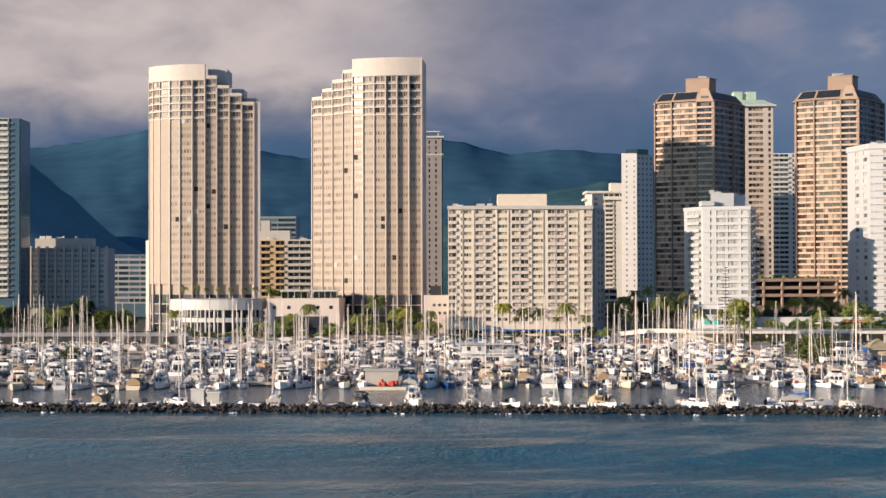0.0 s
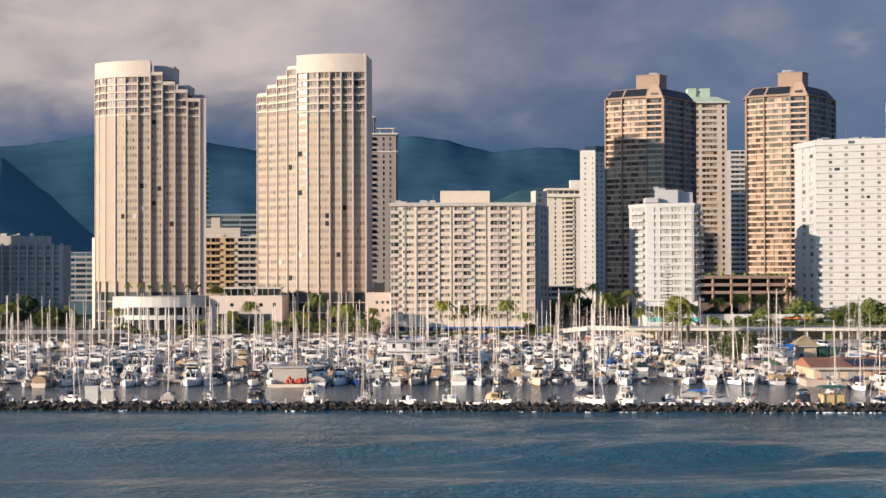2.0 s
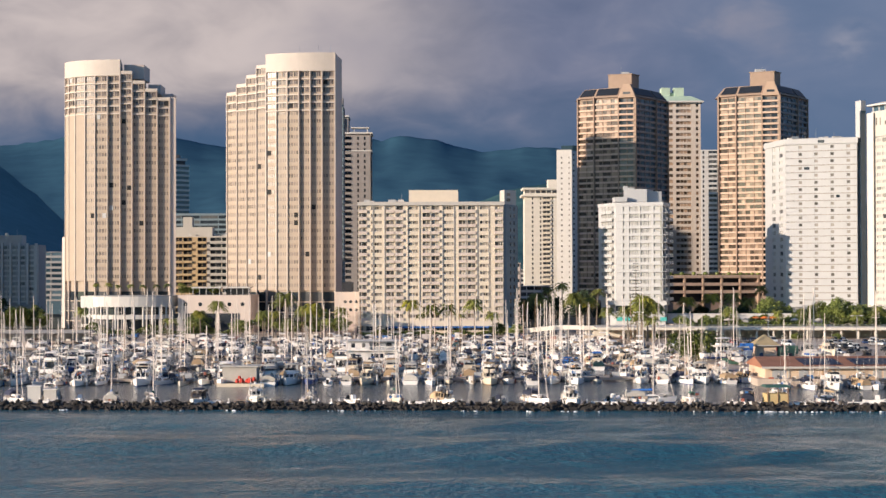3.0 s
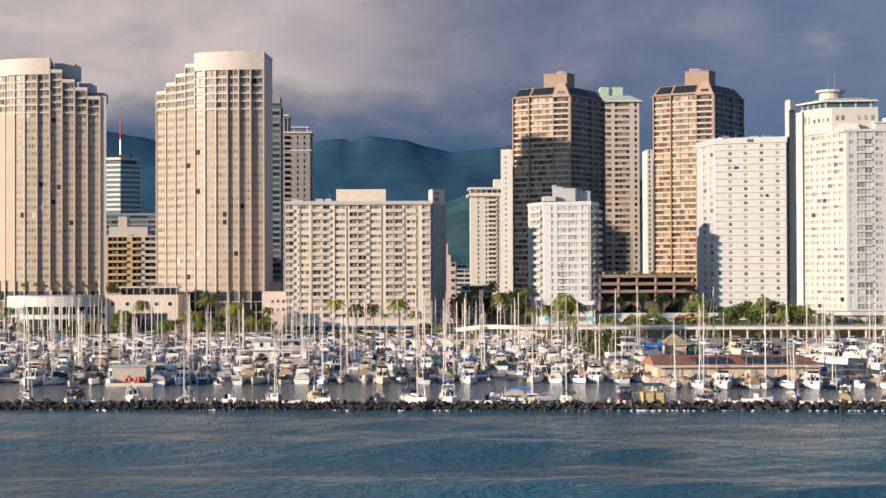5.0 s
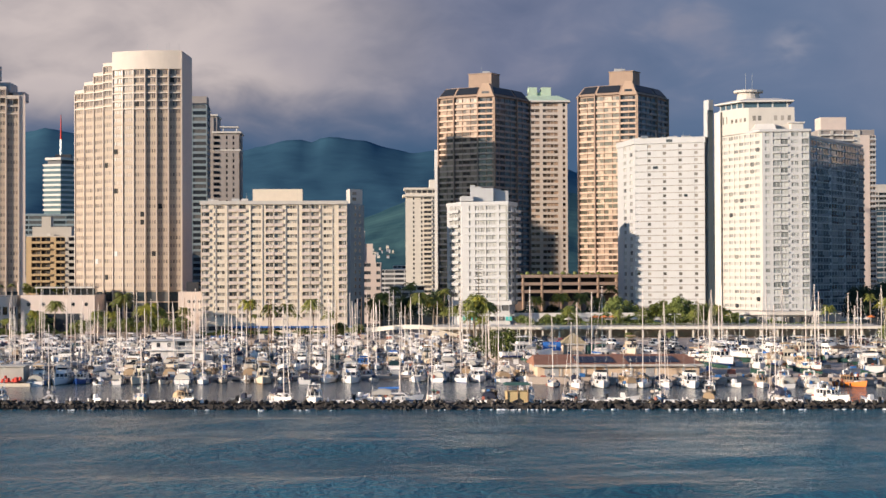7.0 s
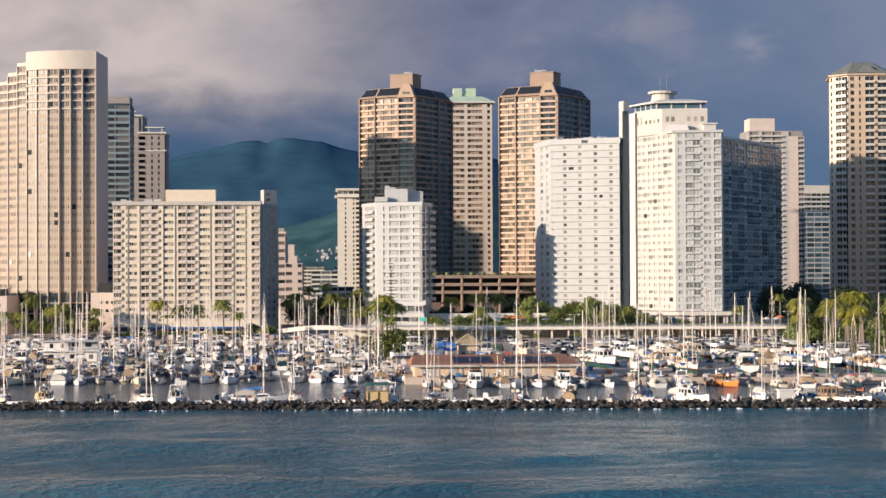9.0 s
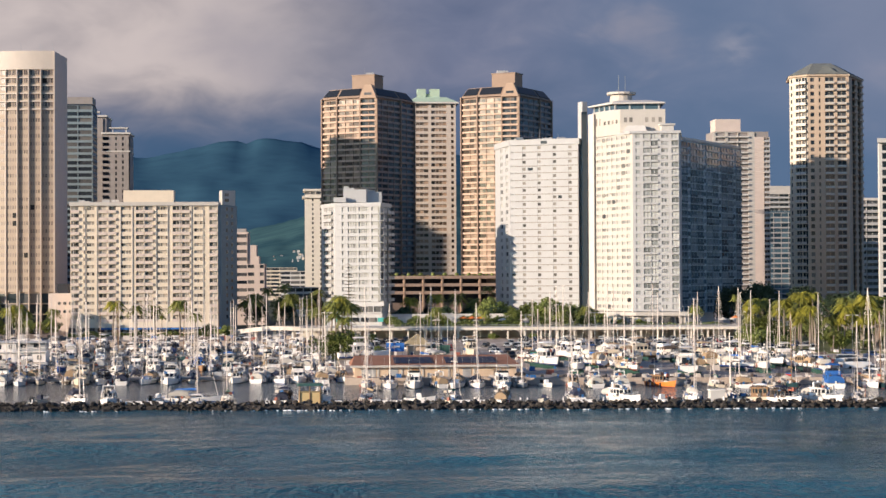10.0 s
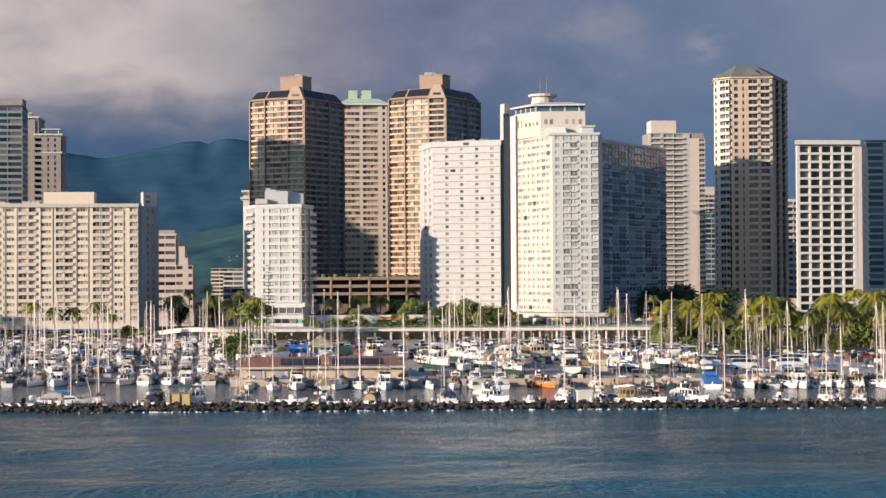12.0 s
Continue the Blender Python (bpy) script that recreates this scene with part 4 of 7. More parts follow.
# cream tower and plain white slab between the flats and the brown tower
ct = thing("apartment_tower", "cream apartment tower with small dark windows", "tower", (97, 1000, LAND))
part("body", Solid().prism(rect(87, 108, 990.6, 1010), LAND, 72), ivory, ct)
facade(ct, (86.6, 990), (108.4, 990), floors(6, 67.5, 2.7), "s3n2s2n2b4n2s2n2", ivory, glass_dark, rail=cream, reach=0.8, glass_each=False)
part("cornice", Solid().prism(rect(85, 109.5, 988.5, 1011), 67.5, 68.6).prism(rect(85.6, 109, 989.2, 1011), 71.5, 72.6), ivory, ct)
facade(ct, (86.6, 989.9), (108.4, 989.9), [68.6, 71.5], "wwwwwww", ivory, glass_dark, glass_each=True)
part("lift_house", Solid().prism(rect(100.5, 108, 995, 1005), 72.6, 77.5), ivory, ct)
ws = thing("apartment_slab", "narrow white slab with a plain end and small windows", "tower", (109, 950, LAND))
part("body", Solid().prism([(101.4, 942.4), (109.2, 940.4), (118.6, 946.4), (111, 958)], LAND, 90.3), white, ws)
facade(ws, (109.4, 940.0), (119.0, 946.0), floors(8, 89.6, 2.9), "n4n4n4n4", offwhite, glass_dark, glass_each=False, sill=1.0, head=0.8)
u, n, L = wall_frame((101.2, 942.0), (109.3, 940.0))
S = Solid().slab((101.2, 942.0), u, n, 0, L, -0.5, 0, LAND, 90.9)
part("wall", S, offwhite, ws)
for z in floors(14, 88, 2.9)[:-1]:
    pane(ws, glass_small, (101.2, 942.0), u, n, L * 0.28, L * 0.28 + 0.9, -0.05, 0.05, z + 1.0, z + 2.0)
    pane(ws, glass_small, (101.2, 942.0), u, n, L * 0.78, L * 0.78 + 0.7, -0.05, 0.05, z + 1.0, z + 2.0)
part("roof_deck", Solid().prism([(104, 944.4), (110, 942.4), (116.5, 947), (110, 954)], 90.3, 93.4), glass_blue, ws)
# stepped pink block and low pale blocks behind the ramp
st = thing("terraced_block", "pinkish terraced apartment block stepping down", "apartment building", (60, 758, LAND))
for x1, z0, z1 in ((70.2, LAND, 28.2), (67.6, 28.2, 31.5), (66.4, 31.5, 36.4), (63.0, 36.4, 42)):
    part("body", Solid().prism(rect(44, x1, 752.6, 772), z0, z1), pinkish, st)
facade(st, (44, 752), (62.5, 752), floors(8, 41.4, 3.3), "wwww", pinkish, glass_dark, sill=1.6, head=0.3)
facade(st, (62.5, 752), (69.8, 752), floors(8, 28.2, 3.3), "w3s2w2", pinkish, glass_dark, sill=1.6, head=0.3)
part("roof_screen", Solid().box(50, 62, 755, 765, 42, 43.6), roofgrey, st)
for x0, y0, w, h, m in ((78, 900, 16, 17, offwhite), (70, 1150, 26, 26, offwhite), (112, 1300, 30, 34, white), (48, 1500, 30, 30, cream), (130, 1180, 18, 22, cream), (86, 1380, 14, 30, white)):
    lb = thing("town_block", "low pale town building beyond the trees", "building", (x0 + w / 2, y0, LAND))
    part("body", Solid().prism(rect(x0, x0 + w, y0 + 0.5, y0 + 14), LAND, h), m, lb)
    facade(lb, (x0, y0), (x0 + w, y0), floors(LAND + 3, h, 3.1), "wwww", m, glass_dark, glass_each=False)


def brown_tower(name, label, dx, dy=0.0):
    """A bronze-brown tower: two long fronts, a narrow prow between, sloping tops."""
    T = thing(name, label, "tower", (115 + dx, 750 + dy, LAND), "pair of brown towers")
    pts = [(95.0, 748.5), (101.4, 742.6), (111.2, 736.2), (118.0, 733.6), (129.0, 749.0), (135.7, 760.0)]
    pts = [(x + dx, y + dy) for x, y in pts]
    back = [(129 + dx, 772 + dy), (104 + dx, 770 + dy), (95 + dx, 757 + dy)]
    foot = pts + back
    part("body", Solid().prism(inset(foot, 0.75), 14, 99.0), brown, T)
    zs = floors(16.5, 98.4, 2.44)
    for j, (p, q) in enumerate(zip(pts, pts[1:])):
        u, n, L = wall_frame(p, q)
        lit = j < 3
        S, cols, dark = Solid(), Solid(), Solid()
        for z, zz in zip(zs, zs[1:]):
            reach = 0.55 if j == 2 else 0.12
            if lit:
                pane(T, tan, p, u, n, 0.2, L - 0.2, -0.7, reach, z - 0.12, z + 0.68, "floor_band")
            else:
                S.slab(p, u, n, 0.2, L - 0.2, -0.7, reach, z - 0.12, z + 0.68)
            S.slab(p, u, n, 0.2, L - 0.2, -0.7, -0.3, zz - 0.22, zz - 0.12)
            k = {0: 2, 1: 3, 2: 2, 3: 4, 4: 2}[j]
            for i in range(1, k):
                S.slab(p, u, n, L * i / k - 0.12, L * i / k + 0.12, -0.6, -0.2, z, zz)
            k = {0: 4, 1: 6, 2: 4, 3: 6, 4: 4}[j]
            for i in range(k):
                dark.slab(p, u, n, 0.25 + (L - 0.5) * i / k, 0.23 + (L - 0.5) * (i + 1) / k, -0.62, -0.5, z + 0.68, zz - 0.2)
        # faces turned from the sun: shade put into grey bands and blue glass
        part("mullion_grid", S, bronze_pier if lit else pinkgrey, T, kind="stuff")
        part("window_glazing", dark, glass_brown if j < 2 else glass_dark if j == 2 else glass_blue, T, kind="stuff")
        cols.slab(p, u, n, -0.26, 0.26, -0.8, 0.55, 14, 99.4)
        if j == 4:
            cols.slab(p, u, n, L - 0.26, L + 0.26, -0.8, 0.55, 14, 99.4)
        part("pier", cols, bronze_pier, T)
    # sloping crown over the top storeys
    low, high = inset(foot, -0.3), inset(foot, 3.2)
    part("crown", Solid().prism(low, 99.0, 103.4, high), bronze_pier, T, "sloping brown crown")
    for j, (p, q) in enumerate(zip(low, low[1:6])):
        pp, qq = high[j], high[j + 1]
        if j == 2:
            continue
        def mixp(a, b, f):
            return (a[0] + (b[0] - a[0]) * f, a[1] + (b[1] - a[1]) * f)
        a, b = mixp(p, q, 0.06), mixp(p, q, 0.94)
        c, d = mixp(pp, qq, 0.94), mixp(pp, qq, 0.06)
        u, n, L = wall_frame(p, q)
        S = Solid()
        v0 = [(*mixp(a, d, 0.2), 99.95), (*mixp(b, c, 0.2), 99.95), (*mixp(b, c, 0.9), 103.0), (*mixp(a, d, 0.9), 103.0)]
        S.hexa([(x, y, z) for x, y, z in v0] + [(x + n[0] * 0.18, y + n[1] * 0.18, z + 0.15) for x, y, z in v0])
        part("skylight", S, skylight, T, "sloping dark skylight")
    u, n, L = wall_frame(low[2], low[3])
    gable = Solid()
    a, b = low[2], low[3]
    f = [(a[0] + n[0] * 0.5, a[1] + n[1] * 0.5, 98.6), (b[0] + n[0] * 0.5, b[1] + n[1] * 0.5, 98.6)]
    g = [(f[1][0] - u[0] * 2.3, f[1][1] - u[1] * 2.3, 104.4), (f[0][0] + u[0] * 2.3, f[0][1] + u[1] * 2.3, 104.4)]
    front = f + g
    rear = [(x - n[0] * 3.5, y - n[1] * 3.5, z) for x, y, z in front]
    gable.hexa(rear + front)
    part("gable", gable, tan_dark, T, "tan gable over the prow")
    pane(T, glass_dark, f[0][:2], u, n, L * 0.28, L * 0.72, -0.02, 0.06, 100.0, 101.0)
    part("penthouse", Solid().prism([(108.0 + dx, 746 + dy), (117.5 + dx, 741.5 + dy), (121.5 + dx, 748 + dy), (111 + dx, 755 + dy)], 103.0, 109.3), bronze_pier, T)
    part("roof_rim", Solid().prism([(107.7 + dx, 746 + dy), (117.6 + dx, 741.1 + dy), (121.9 + dx, 748 + dy), (111 + dx, 755.4 + dy)], 109.3, 109.7), brown, T)
    clutter(T, 110 + dx, 119 + dx, 745 + dy, 751 + dy, 109.8, 3, int(dx) + 5)
    part("base", Solid().prism(foot, LAND, 14), brown, T)
    return T


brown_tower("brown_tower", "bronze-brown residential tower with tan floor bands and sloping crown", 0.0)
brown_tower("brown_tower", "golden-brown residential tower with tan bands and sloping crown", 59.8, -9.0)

gt = thing("apartment_tower", "pinkish-white tower with green hipped copper roof", "tower", (147, 818, LAND))
part("body", Solid().prism(rect(136.0, 158, 808.9, 828), LAND, 103.8), offwhite, gt)
facade(gt, (135.7, 808), (158.2, 808), floors(18, 103.4, 2.76), "s1d8s1d7s1n3", fin_white, glass_brown, rec=0.75, sill=1.0, head=0.28, glass_each=False)
part("eaves", Solid().prism(rect(134.4, 159.5, 806.6, 829.5), 103.6, 104.4), offwhite, gt)
part("roof", Solid().prism(rect(134.8, 159, 807, 829), 104.4, 107.0, rect(139.8, 154, 811, 824)), copper, gt, "green copper hipped roof")
part("roof_turret", Solid().box(140.3, 144.3, 811, 817, 106.8, 110.9).box(146.3, 150.8, 811, 817, 106.8, 110.9).box(140.3, 150.8, 812, 816, 106.8, 108.7), copper, gt)
wt = thing("apartment_tower", "white and grey tower far behind", "tower", (202, 1010, LAND))
part("body", Solid().prism(rect(190, 209, 1000.6, 1020), LAND, 95), offwhite, wt)
facade(wt, (190, 1000), (209, 1000), floors(10, 94.6, 2.8), "n2s1b4b4s1n2", offwhite, glass_dark, rail=offwhite, reach=0.9, glass_each=False)

# parking deck under the brown towers
deck = thing("parking_deck", "tan open parking deck with concrete beams and planted edge", "parking garage", (145, 722, LAND))
P0, P1 = (112.0, 716), (178.0, 729.5)
u, n, L = wall_frame(P0, P1)
for z in (15.6, 18.8, 22.0):
    part("parapet", Solid().slab(P0, u, n, 0, L, -0.4, 0.2, z - 0.5, z + 0.75), tan, deck)
    part("slab", Solid().slab(P0, u, n, 0, L, -5, 0, z - 0.6, z - 0.2), brown, deck)
for k in np.linspace(0.01, 0.99, 9):
    part("column", Solid().slab(P0, u, n, L * k - 0.35, L * k + 0.35, -1.0, 0.3, LAND, 22.4), tan_dark, deck)
# near-black sheet stands in for the shade inside the open deck
part("back_wall", Solid().slab(P0, u, n, 0, L, -5.4, -5, LAND, 22.0), dark_metal, deck)
part("base", Solid().slab(P0, u, n, 0, L, -4.8, -0.5, LAND, 11.5), brown, deck)
for k in range(26):
    a = 1.0 + k * (L - 2) / 25
    part("planter_shrub", Solid().loft([[(P0[0] + u[0] * a + r * math.cos(t) - n[0] * 0.8, P0[1] + u[1] * a + r * math.sin(t) - n[1] * 0.8, 22.6 + z) for t in np.linspace(0, 2 * math.pi, 7, endpoint=False)]
                                         for r, z in ((0.7, 0.0), (1.1 + 0.3 * math.sin(k * 5), 0.4), (0.8, 0.9 + 0.4 * math.sin(k * 3)), (0.2, 1.1 + 0.5 * math.sin(k * 3)))]), leaf, deck)

# the small white tower
sw = thing("apartment_tower", "white thirteen-storey tower with wrap-round balconies", "tower", (106, 645, LAND))
pts = [(94.0, 655.5), (98.8, 640.5), (115.4, 634.2), (120.0, 648), (108, 662)]
part("body", Solid().prism(inset(pts, 0.7), LAND, 49.4), white, sw)
zs = floors(13.5, 48.6, 2.69)
facade(sw, pts[0], pts[1], zs, "s2b4b4s1", white, glass_soft, rec=0.3, sill=0.9, head=0.3, rail=white, reach=0.9)
facade(sw, pts[1], pts[2], zs, "s3n3s1d6d6s1o4s1", white, glass_soft, rec=0.5, sill=0.85, head=0.3, rail=white, reach=0.35)
u, n, L = wall_frame(pts[1], pts[2])
for z in zs[1:-1]:
    part("floor_band", Solid().slab(pts[1], u, n, L * 0.02, L * 0.98, 0.0, 0.3, z - 0.28, z + 0.12), white, sw)
part("corner_glazing", Solid().slab(pts[1], u, n, L - 0.9, L - 0.3, 0.0, 0.08, 13.6, 48.4), glass_grey, sw, "dark glazed corner strip")
facade(sw, pts[2], pts[3], zs, "b4s2b4b4", white, glass_pale, rec=0.4, sill=0.9, head=0.3, rail=white, reach=1.4)
part("cornice", Solid().prism(inset(pts, -0.25), 48.6, 49.9), white, sw)
part("penthouse", Solid().prism([(102, 642), (110.5, 641), (114, 649), (104, 652)], 50.2, 55).prism([(110.5, 643), (116.4, 643.5), (116, 650), (110, 650)], 50.2, 54.2).prism([(98.5, 640), (103, 639.5), (103, 648), (98.5, 648)], 50.2, 52.0), white, sw)
facade(sw, (98.3, 640.0), (115.7, 633.4), [9.2, 12.0], "wwwwww", white, glass_dark, sill=0.4, head=0.3)
part("podium", Solid().prism([(96, 643), (98.6, 640.6), (116, 634.0), (119.5, 648), (108, 660), (97, 655)], LAND, 9.4).prism([(95.6, 642), (116.6, 633.0), (120, 648), (108, 660), (96, 655)], 11.9, 13.3), white, sw)
for a in np.linspace(98.5, 115, 6):
    pane(sw, teal if int(a) % 3 else glass_dark, (98.6, 640.4), *wall_frame((98.6, 640.4), (116, 633.8))[:2], a - 98, a - 95.6, 0.0, 0.4, 6.0, 7.5, "awning")
clutter(sw, 103, 112, 643, 649, 55, 3, 4)

# white slab with regular windows, beside the big hotel
mar = thing("apartment_slab", "bright white apartment slab with rows of small windows", "apartment building", (180, 668, LAND))
A, B, C = (163.4, 684), (166.6, 661), (191.6, 650.6)
part("body", Solid().prism([(164.2, 684), (167.3, 661.6), (191.8, 651.4), (198, 666), (172, 686)], LAND, 74.2), white, mar)
zs = floors(10.5, 72.8, 2.70)
u, n, L = wall_frame(B, C)
S = Solid()
rmar = random.Random(8)
wins = [0.21, 0.43, 0.655, 0.88]
for z, zz in zip(zs, zs[1:]):
    S.slab(B, u, n, 0.06 * L, L, -0.6, 0.14, z - 0.1, z + 0.22)
    last = 0.0
    for k in wins + [1.024]:
        if k < 1 and rmar.random() < 0.06:
            pane(mar, glass_dark, B, u, n, (last + 0.03) * L, (last + 0.03) * L + rmar.uniform(0.8, 2.4), -0.1, 0.03, z + 1.1, zz - 0.55)
        S.slab(B, u, n, last * L, min(1, (k - 0.024)) * L, -0.6, 0, z + 0.22, zz - 0.1)
        last = k + 0.024
    for k in wins:
        pane(mar, glass_small, B, u, n, (k - 0.024) * L, (k + 0.024) * L, -0.34, -0.22, z + 1.1, zz - 0.5)
        S.slab(B, u, n, (k - 0.024) * L, (k + 0.024) * L, -0.6, 0, z + 0.22, z + 1.1)
        S.slab(B, u, n, (k - 0.024) * L, (k + 0.024) * L, -0.6, 0, zz - 0.5, zz - 0.1)
part("wall", S, white, mar)
# shadow under each floor slab, drawn as a thin dark strip
shadow_lines = Solid()
for z in zs[1:-1]:
    shadow_lines.slab(B, u, n, 0.07 * L, L - 0.1, 0.1, 0.146, z - 0.06, z + 0.26)
part("floor_joint", shadow_lines, slab_shadow, mar, kind="stuff")
part("cap", Solid().prism([(163.0, 684.4), (166.2, 660.5), (191.8, 650.1), (198.4, 666), (172, 686.4)], 72.8, 75.0), white, mar)
facade(mar, A, B, zs, "s6w3s3w3s2", white, glass_pale, rail=white, reach=0.4)
clutter(mar, 170, 190, 658, 672, 75, 12, 11)
part("sign_panel", Solid().slab(B, u, n, 0.46 * L, 0.55 * L, 0.45, 0.55, 73.2, 74.3), glass_grey, mar)

# the big white hotel: faceted front, glazed restaurant on top, a shaded wing
il = thing("white_hotel", "white faceted hotel tower with glazed rooftop restaurant", "hotel", (210, 640, LAND))
F = [(197.0, 651.5), (207.6, 624.5), (224.2, 621.5)]
part("body", Solid().prism([(197.8, 651.5), (208.2, 625.2), (223.6, 622.3), (229, 645), (212, 664)], LAND, 75.0), white, il)
zs = floors(9.5, 74.6, 2.6)
facade(il, F[0], F[1], zs, "w3w3w3w3w3w3w3w3s1", cream_light, glass_soft, rec=0.40, sill=1.0, head=0.45, pw=0.7, glass_each=False, rail=None)
facade(il, F[1], F[2], zs, "s1w2s1b3b3s1d3s1b3", white, glass_mid, rec=0.4, pw=0.3, rail=white, reach=0.5, sill=0.9, rail_h=0.55, glass_each=False)
# plain side wall towards the shaded wing
part("side_wall", Solid().prism([(224.2, 621.6), (225.0, 622.2), (230.2, 645), (228, 646)], LAND, 74.8), white, il)
u, n, L = wall_frame(F[0], F[1])
ril = random.Random(21)
for k in range(15):                                             # rooms with open lanais
    i, j = ril.randrange(8), ril.randrange(len(zs) - 1)
    pane(il, glass_grey, F[0], u, n, L * i / 8.3 + 0.8, L * i / 8.3 + 2.6, -0.1, 0.04, zs[j] + 0.7, zs[j + 1] - 0.35)
part("cornice", Solid().prism([(206.5, 624.0), (224.8, 620.9), (230.6, 645.6), (214, 660), (200, 650)], 74.6, 75.5), white, il)
part("upper_storey", Solid().prism([(197.2, 651.0), (204.6, 632.5), (221, 630), (222.5, 652), (206, 662)], 75, 84.2), cream_light, il)
uu, nn, LL = wall_frame((197.2, 651.0), (204.6, 632.5))
for k in (0.14, 0.26, 0.42, 0.56, 0.70, 0.84):
    pane(il, glass_small, (197.2, 651.0), uu, nn, LL * k, LL * k + (0.7 if k < 0.3 else 1.3), -0.05, 0.06, 79.2, 82.0 if k < 0.3 else 80.6)
uu, nn, LL = wall_frame((204.6, 632.5), (221, 630))
for k in (0.08, 0.20, 0.55, 0.70, 0.85):
    pane(il, glass_small, (204.6, 632.5), uu, nn, LL * k, LL * k + 1.2, -0.05, 0.06, 79.4, 81.2)
part("gable_roof", Solid().prism([(204.6, 629), (213.5, 626.2), (214, 632), (205, 634)], 75.4, 78.0, [(207, 630), (213, 628.6), (213, 631), (207, 632.4)]), offwhite, il)
lift = Solid().prism([(192.3, 655.3), (193.4, 651.3), (195.4, 652.2), (194.4, 656.4)], LAND, 89)
part("lift_shaft", lift, white, il, "slim white outside lift shaft")
part("lift_shaft", Solid().prism([(195.6, 652.0), (197.2, 648.2), (198.5, 650), (197.0, 654)], LAND, 84), offwhite, il)
part("glazed_shaft", Solid().prism([(193.1, 650.6), (195.2, 651.5), (195.0, 652.6), (193.0, 651.6)], 8, 85), glass_blue, il, "dark glass lift front")
rest = [(198.0, 650.6), (203.6, 637.5), (219.6, 635.0), (221.5, 652), (206, 661)]
part("restaurant_floor", Solid().prism(inset(rest, -0.7), 84.2, 84.6), white, il)
part("restaurant", Solid().prism(rest, 84.6, 86.6), glass_blue, il, "glazed rooftop restaurant")
mull = Solid()
for p, q, k in ((rest[0], rest[1], 5), (rest[1], rest[2], 4)):
    uu, nn, LL = wall_frame(p, q)
    for f in np.linspace(0, 1, k):
        mull.slab(p, uu, nn, LL * f - 0.3, LL * f + 0.3, -0.2, 0.25, 84.6, 86.6)
part("mullions", mull, white, il)
part("restaurant_roof", Solid().prism(inset(rest, -2.2), 86.6, 87.1).prism(inset(rest, -2.2), 87.1, 88.4, inset(rest, 3.4)), offwhite, il, "flat wide-eaved roof")
part("roof_turret", Solid().pole(207.5, 646, 88, 91.0, 4.6, 4.0, 16).pole(207.5, 646, 91.0, 91.8, 5.6, 5.6, 16), cream_light, il)
for a in (206.5, 209.0):
    part("aerial", Solid().pole(a, 646, 91.8, 98.5, 0.12, 0.05, 6), chrome, il)
part("roof_pavilion", Solid().box(219, 223.5, 627, 633, 75.5, 78.0).box(218.4, 224, 626.4, 633.6, 78.0, 78.5), offwhite, il)
part("lobby", Solid().prism([(199, 628), (208, 618.5), (225, 616), (230, 640), (205, 650)], LAND, 8.0).prism([(194, 628), (207, 616.5), (226, 614), (231, 630), (200, 645)], 8.0, 9.3), cream_light, il)
for a in np.linspace(200, 226, 13):
    pane(il, glass_dark if int(a) % 2 else glass_pale, (0, 616.4), (1, 0), (0, -1), a, a + 1.4, 0, 0.3, 4.8, 7.4)
part("awning", Solid().box(193, 199, 618, 620, 5.0, 7.6), teal, il, "teal shop screen")
iw = thing("hotel_wing", "tall hotel wing in full shade, blue-grey", "hotel", (250, 680, LAND))
p, q = (230.6, 648), (267.2, 700)
part("body", Solid().prism([(230.0, 648.8), (266.4, 700.5), (255, 708), (222, 656)], LAND, 74.6), offwhite, iw)
# the blue of this wall is the wing's shade, not other paint
facade(iw, p, q, floors(8, 74, 2.6), "b4w2b4b4w2b4b4w2b4b4w2b4", wing_shade_blue, glass_teal, rec=0.3, pw=0.25, rail=glass_teal, reach=0.4, rail_h=0.8, sill=0.6, glass_each=False)
part("roof_frame", Solid().prism([(229.6, 647.4), (267.4, 701), (262, 705), (226, 652)], 74.6, 75.6), offwhite, iw)

# behind the wing and to the right edge
g2 = thing("apartment_tower", "pinkish-white balcony tower with square roof house", "tower", (326, 940, LAND))
part("body", Solid().prism(rect(310.6, 341, 930.6, 950), LAND, 101), pinkgrey, g2)
facade(g2, (310, 930), (333, 930), floors(8, 100.6, 2.85), "s1b5s1b5b5s3", cream_light, glass_dark, rec=0.9, rail=offwhite, reach=1.0, rail_h=0.7, glass_each=False)
facade(g2, (333, 930), (341.4, 930), floors(8, 98, 2.85), "s6b4", pinkish, glass_dark, rail=white, reach=1.2, glass_each=False)
part("roof_house", Solid().prism(rect(312, 326, 933, 945), 101, 108), pinkish, g2)
bl = thing("glass_tower", "blue glass tower in shade", "tower", (368, 1010, LAND))
part("body", Solid().prism(rect(358, 376, 1000.5, 1020), LAND, 60), glass_blue, bl)
facade(bl, (358, 1000), (376, 1000), floors(8, 59, 3), "wwww", greywall, glass_blue, glass_each=False, sill=0.5, pw=0.2)
sc = thing("apartment_tower", "cream distant tower with terraced roof", "tower", (386, 1075, LAND))
part("body", Solid().prism(rect(370, 402, 1062, 1080), LAND, 74).prism(rect(374, 398, 1064, 1078), 74, 78), cream_light, sc)
facade(sc, (370, 1061.5), (402, 1061.5), floors(8, 73, 3), "bbbbb", cream_light, glass_dark, rail=white, glass_each=False)

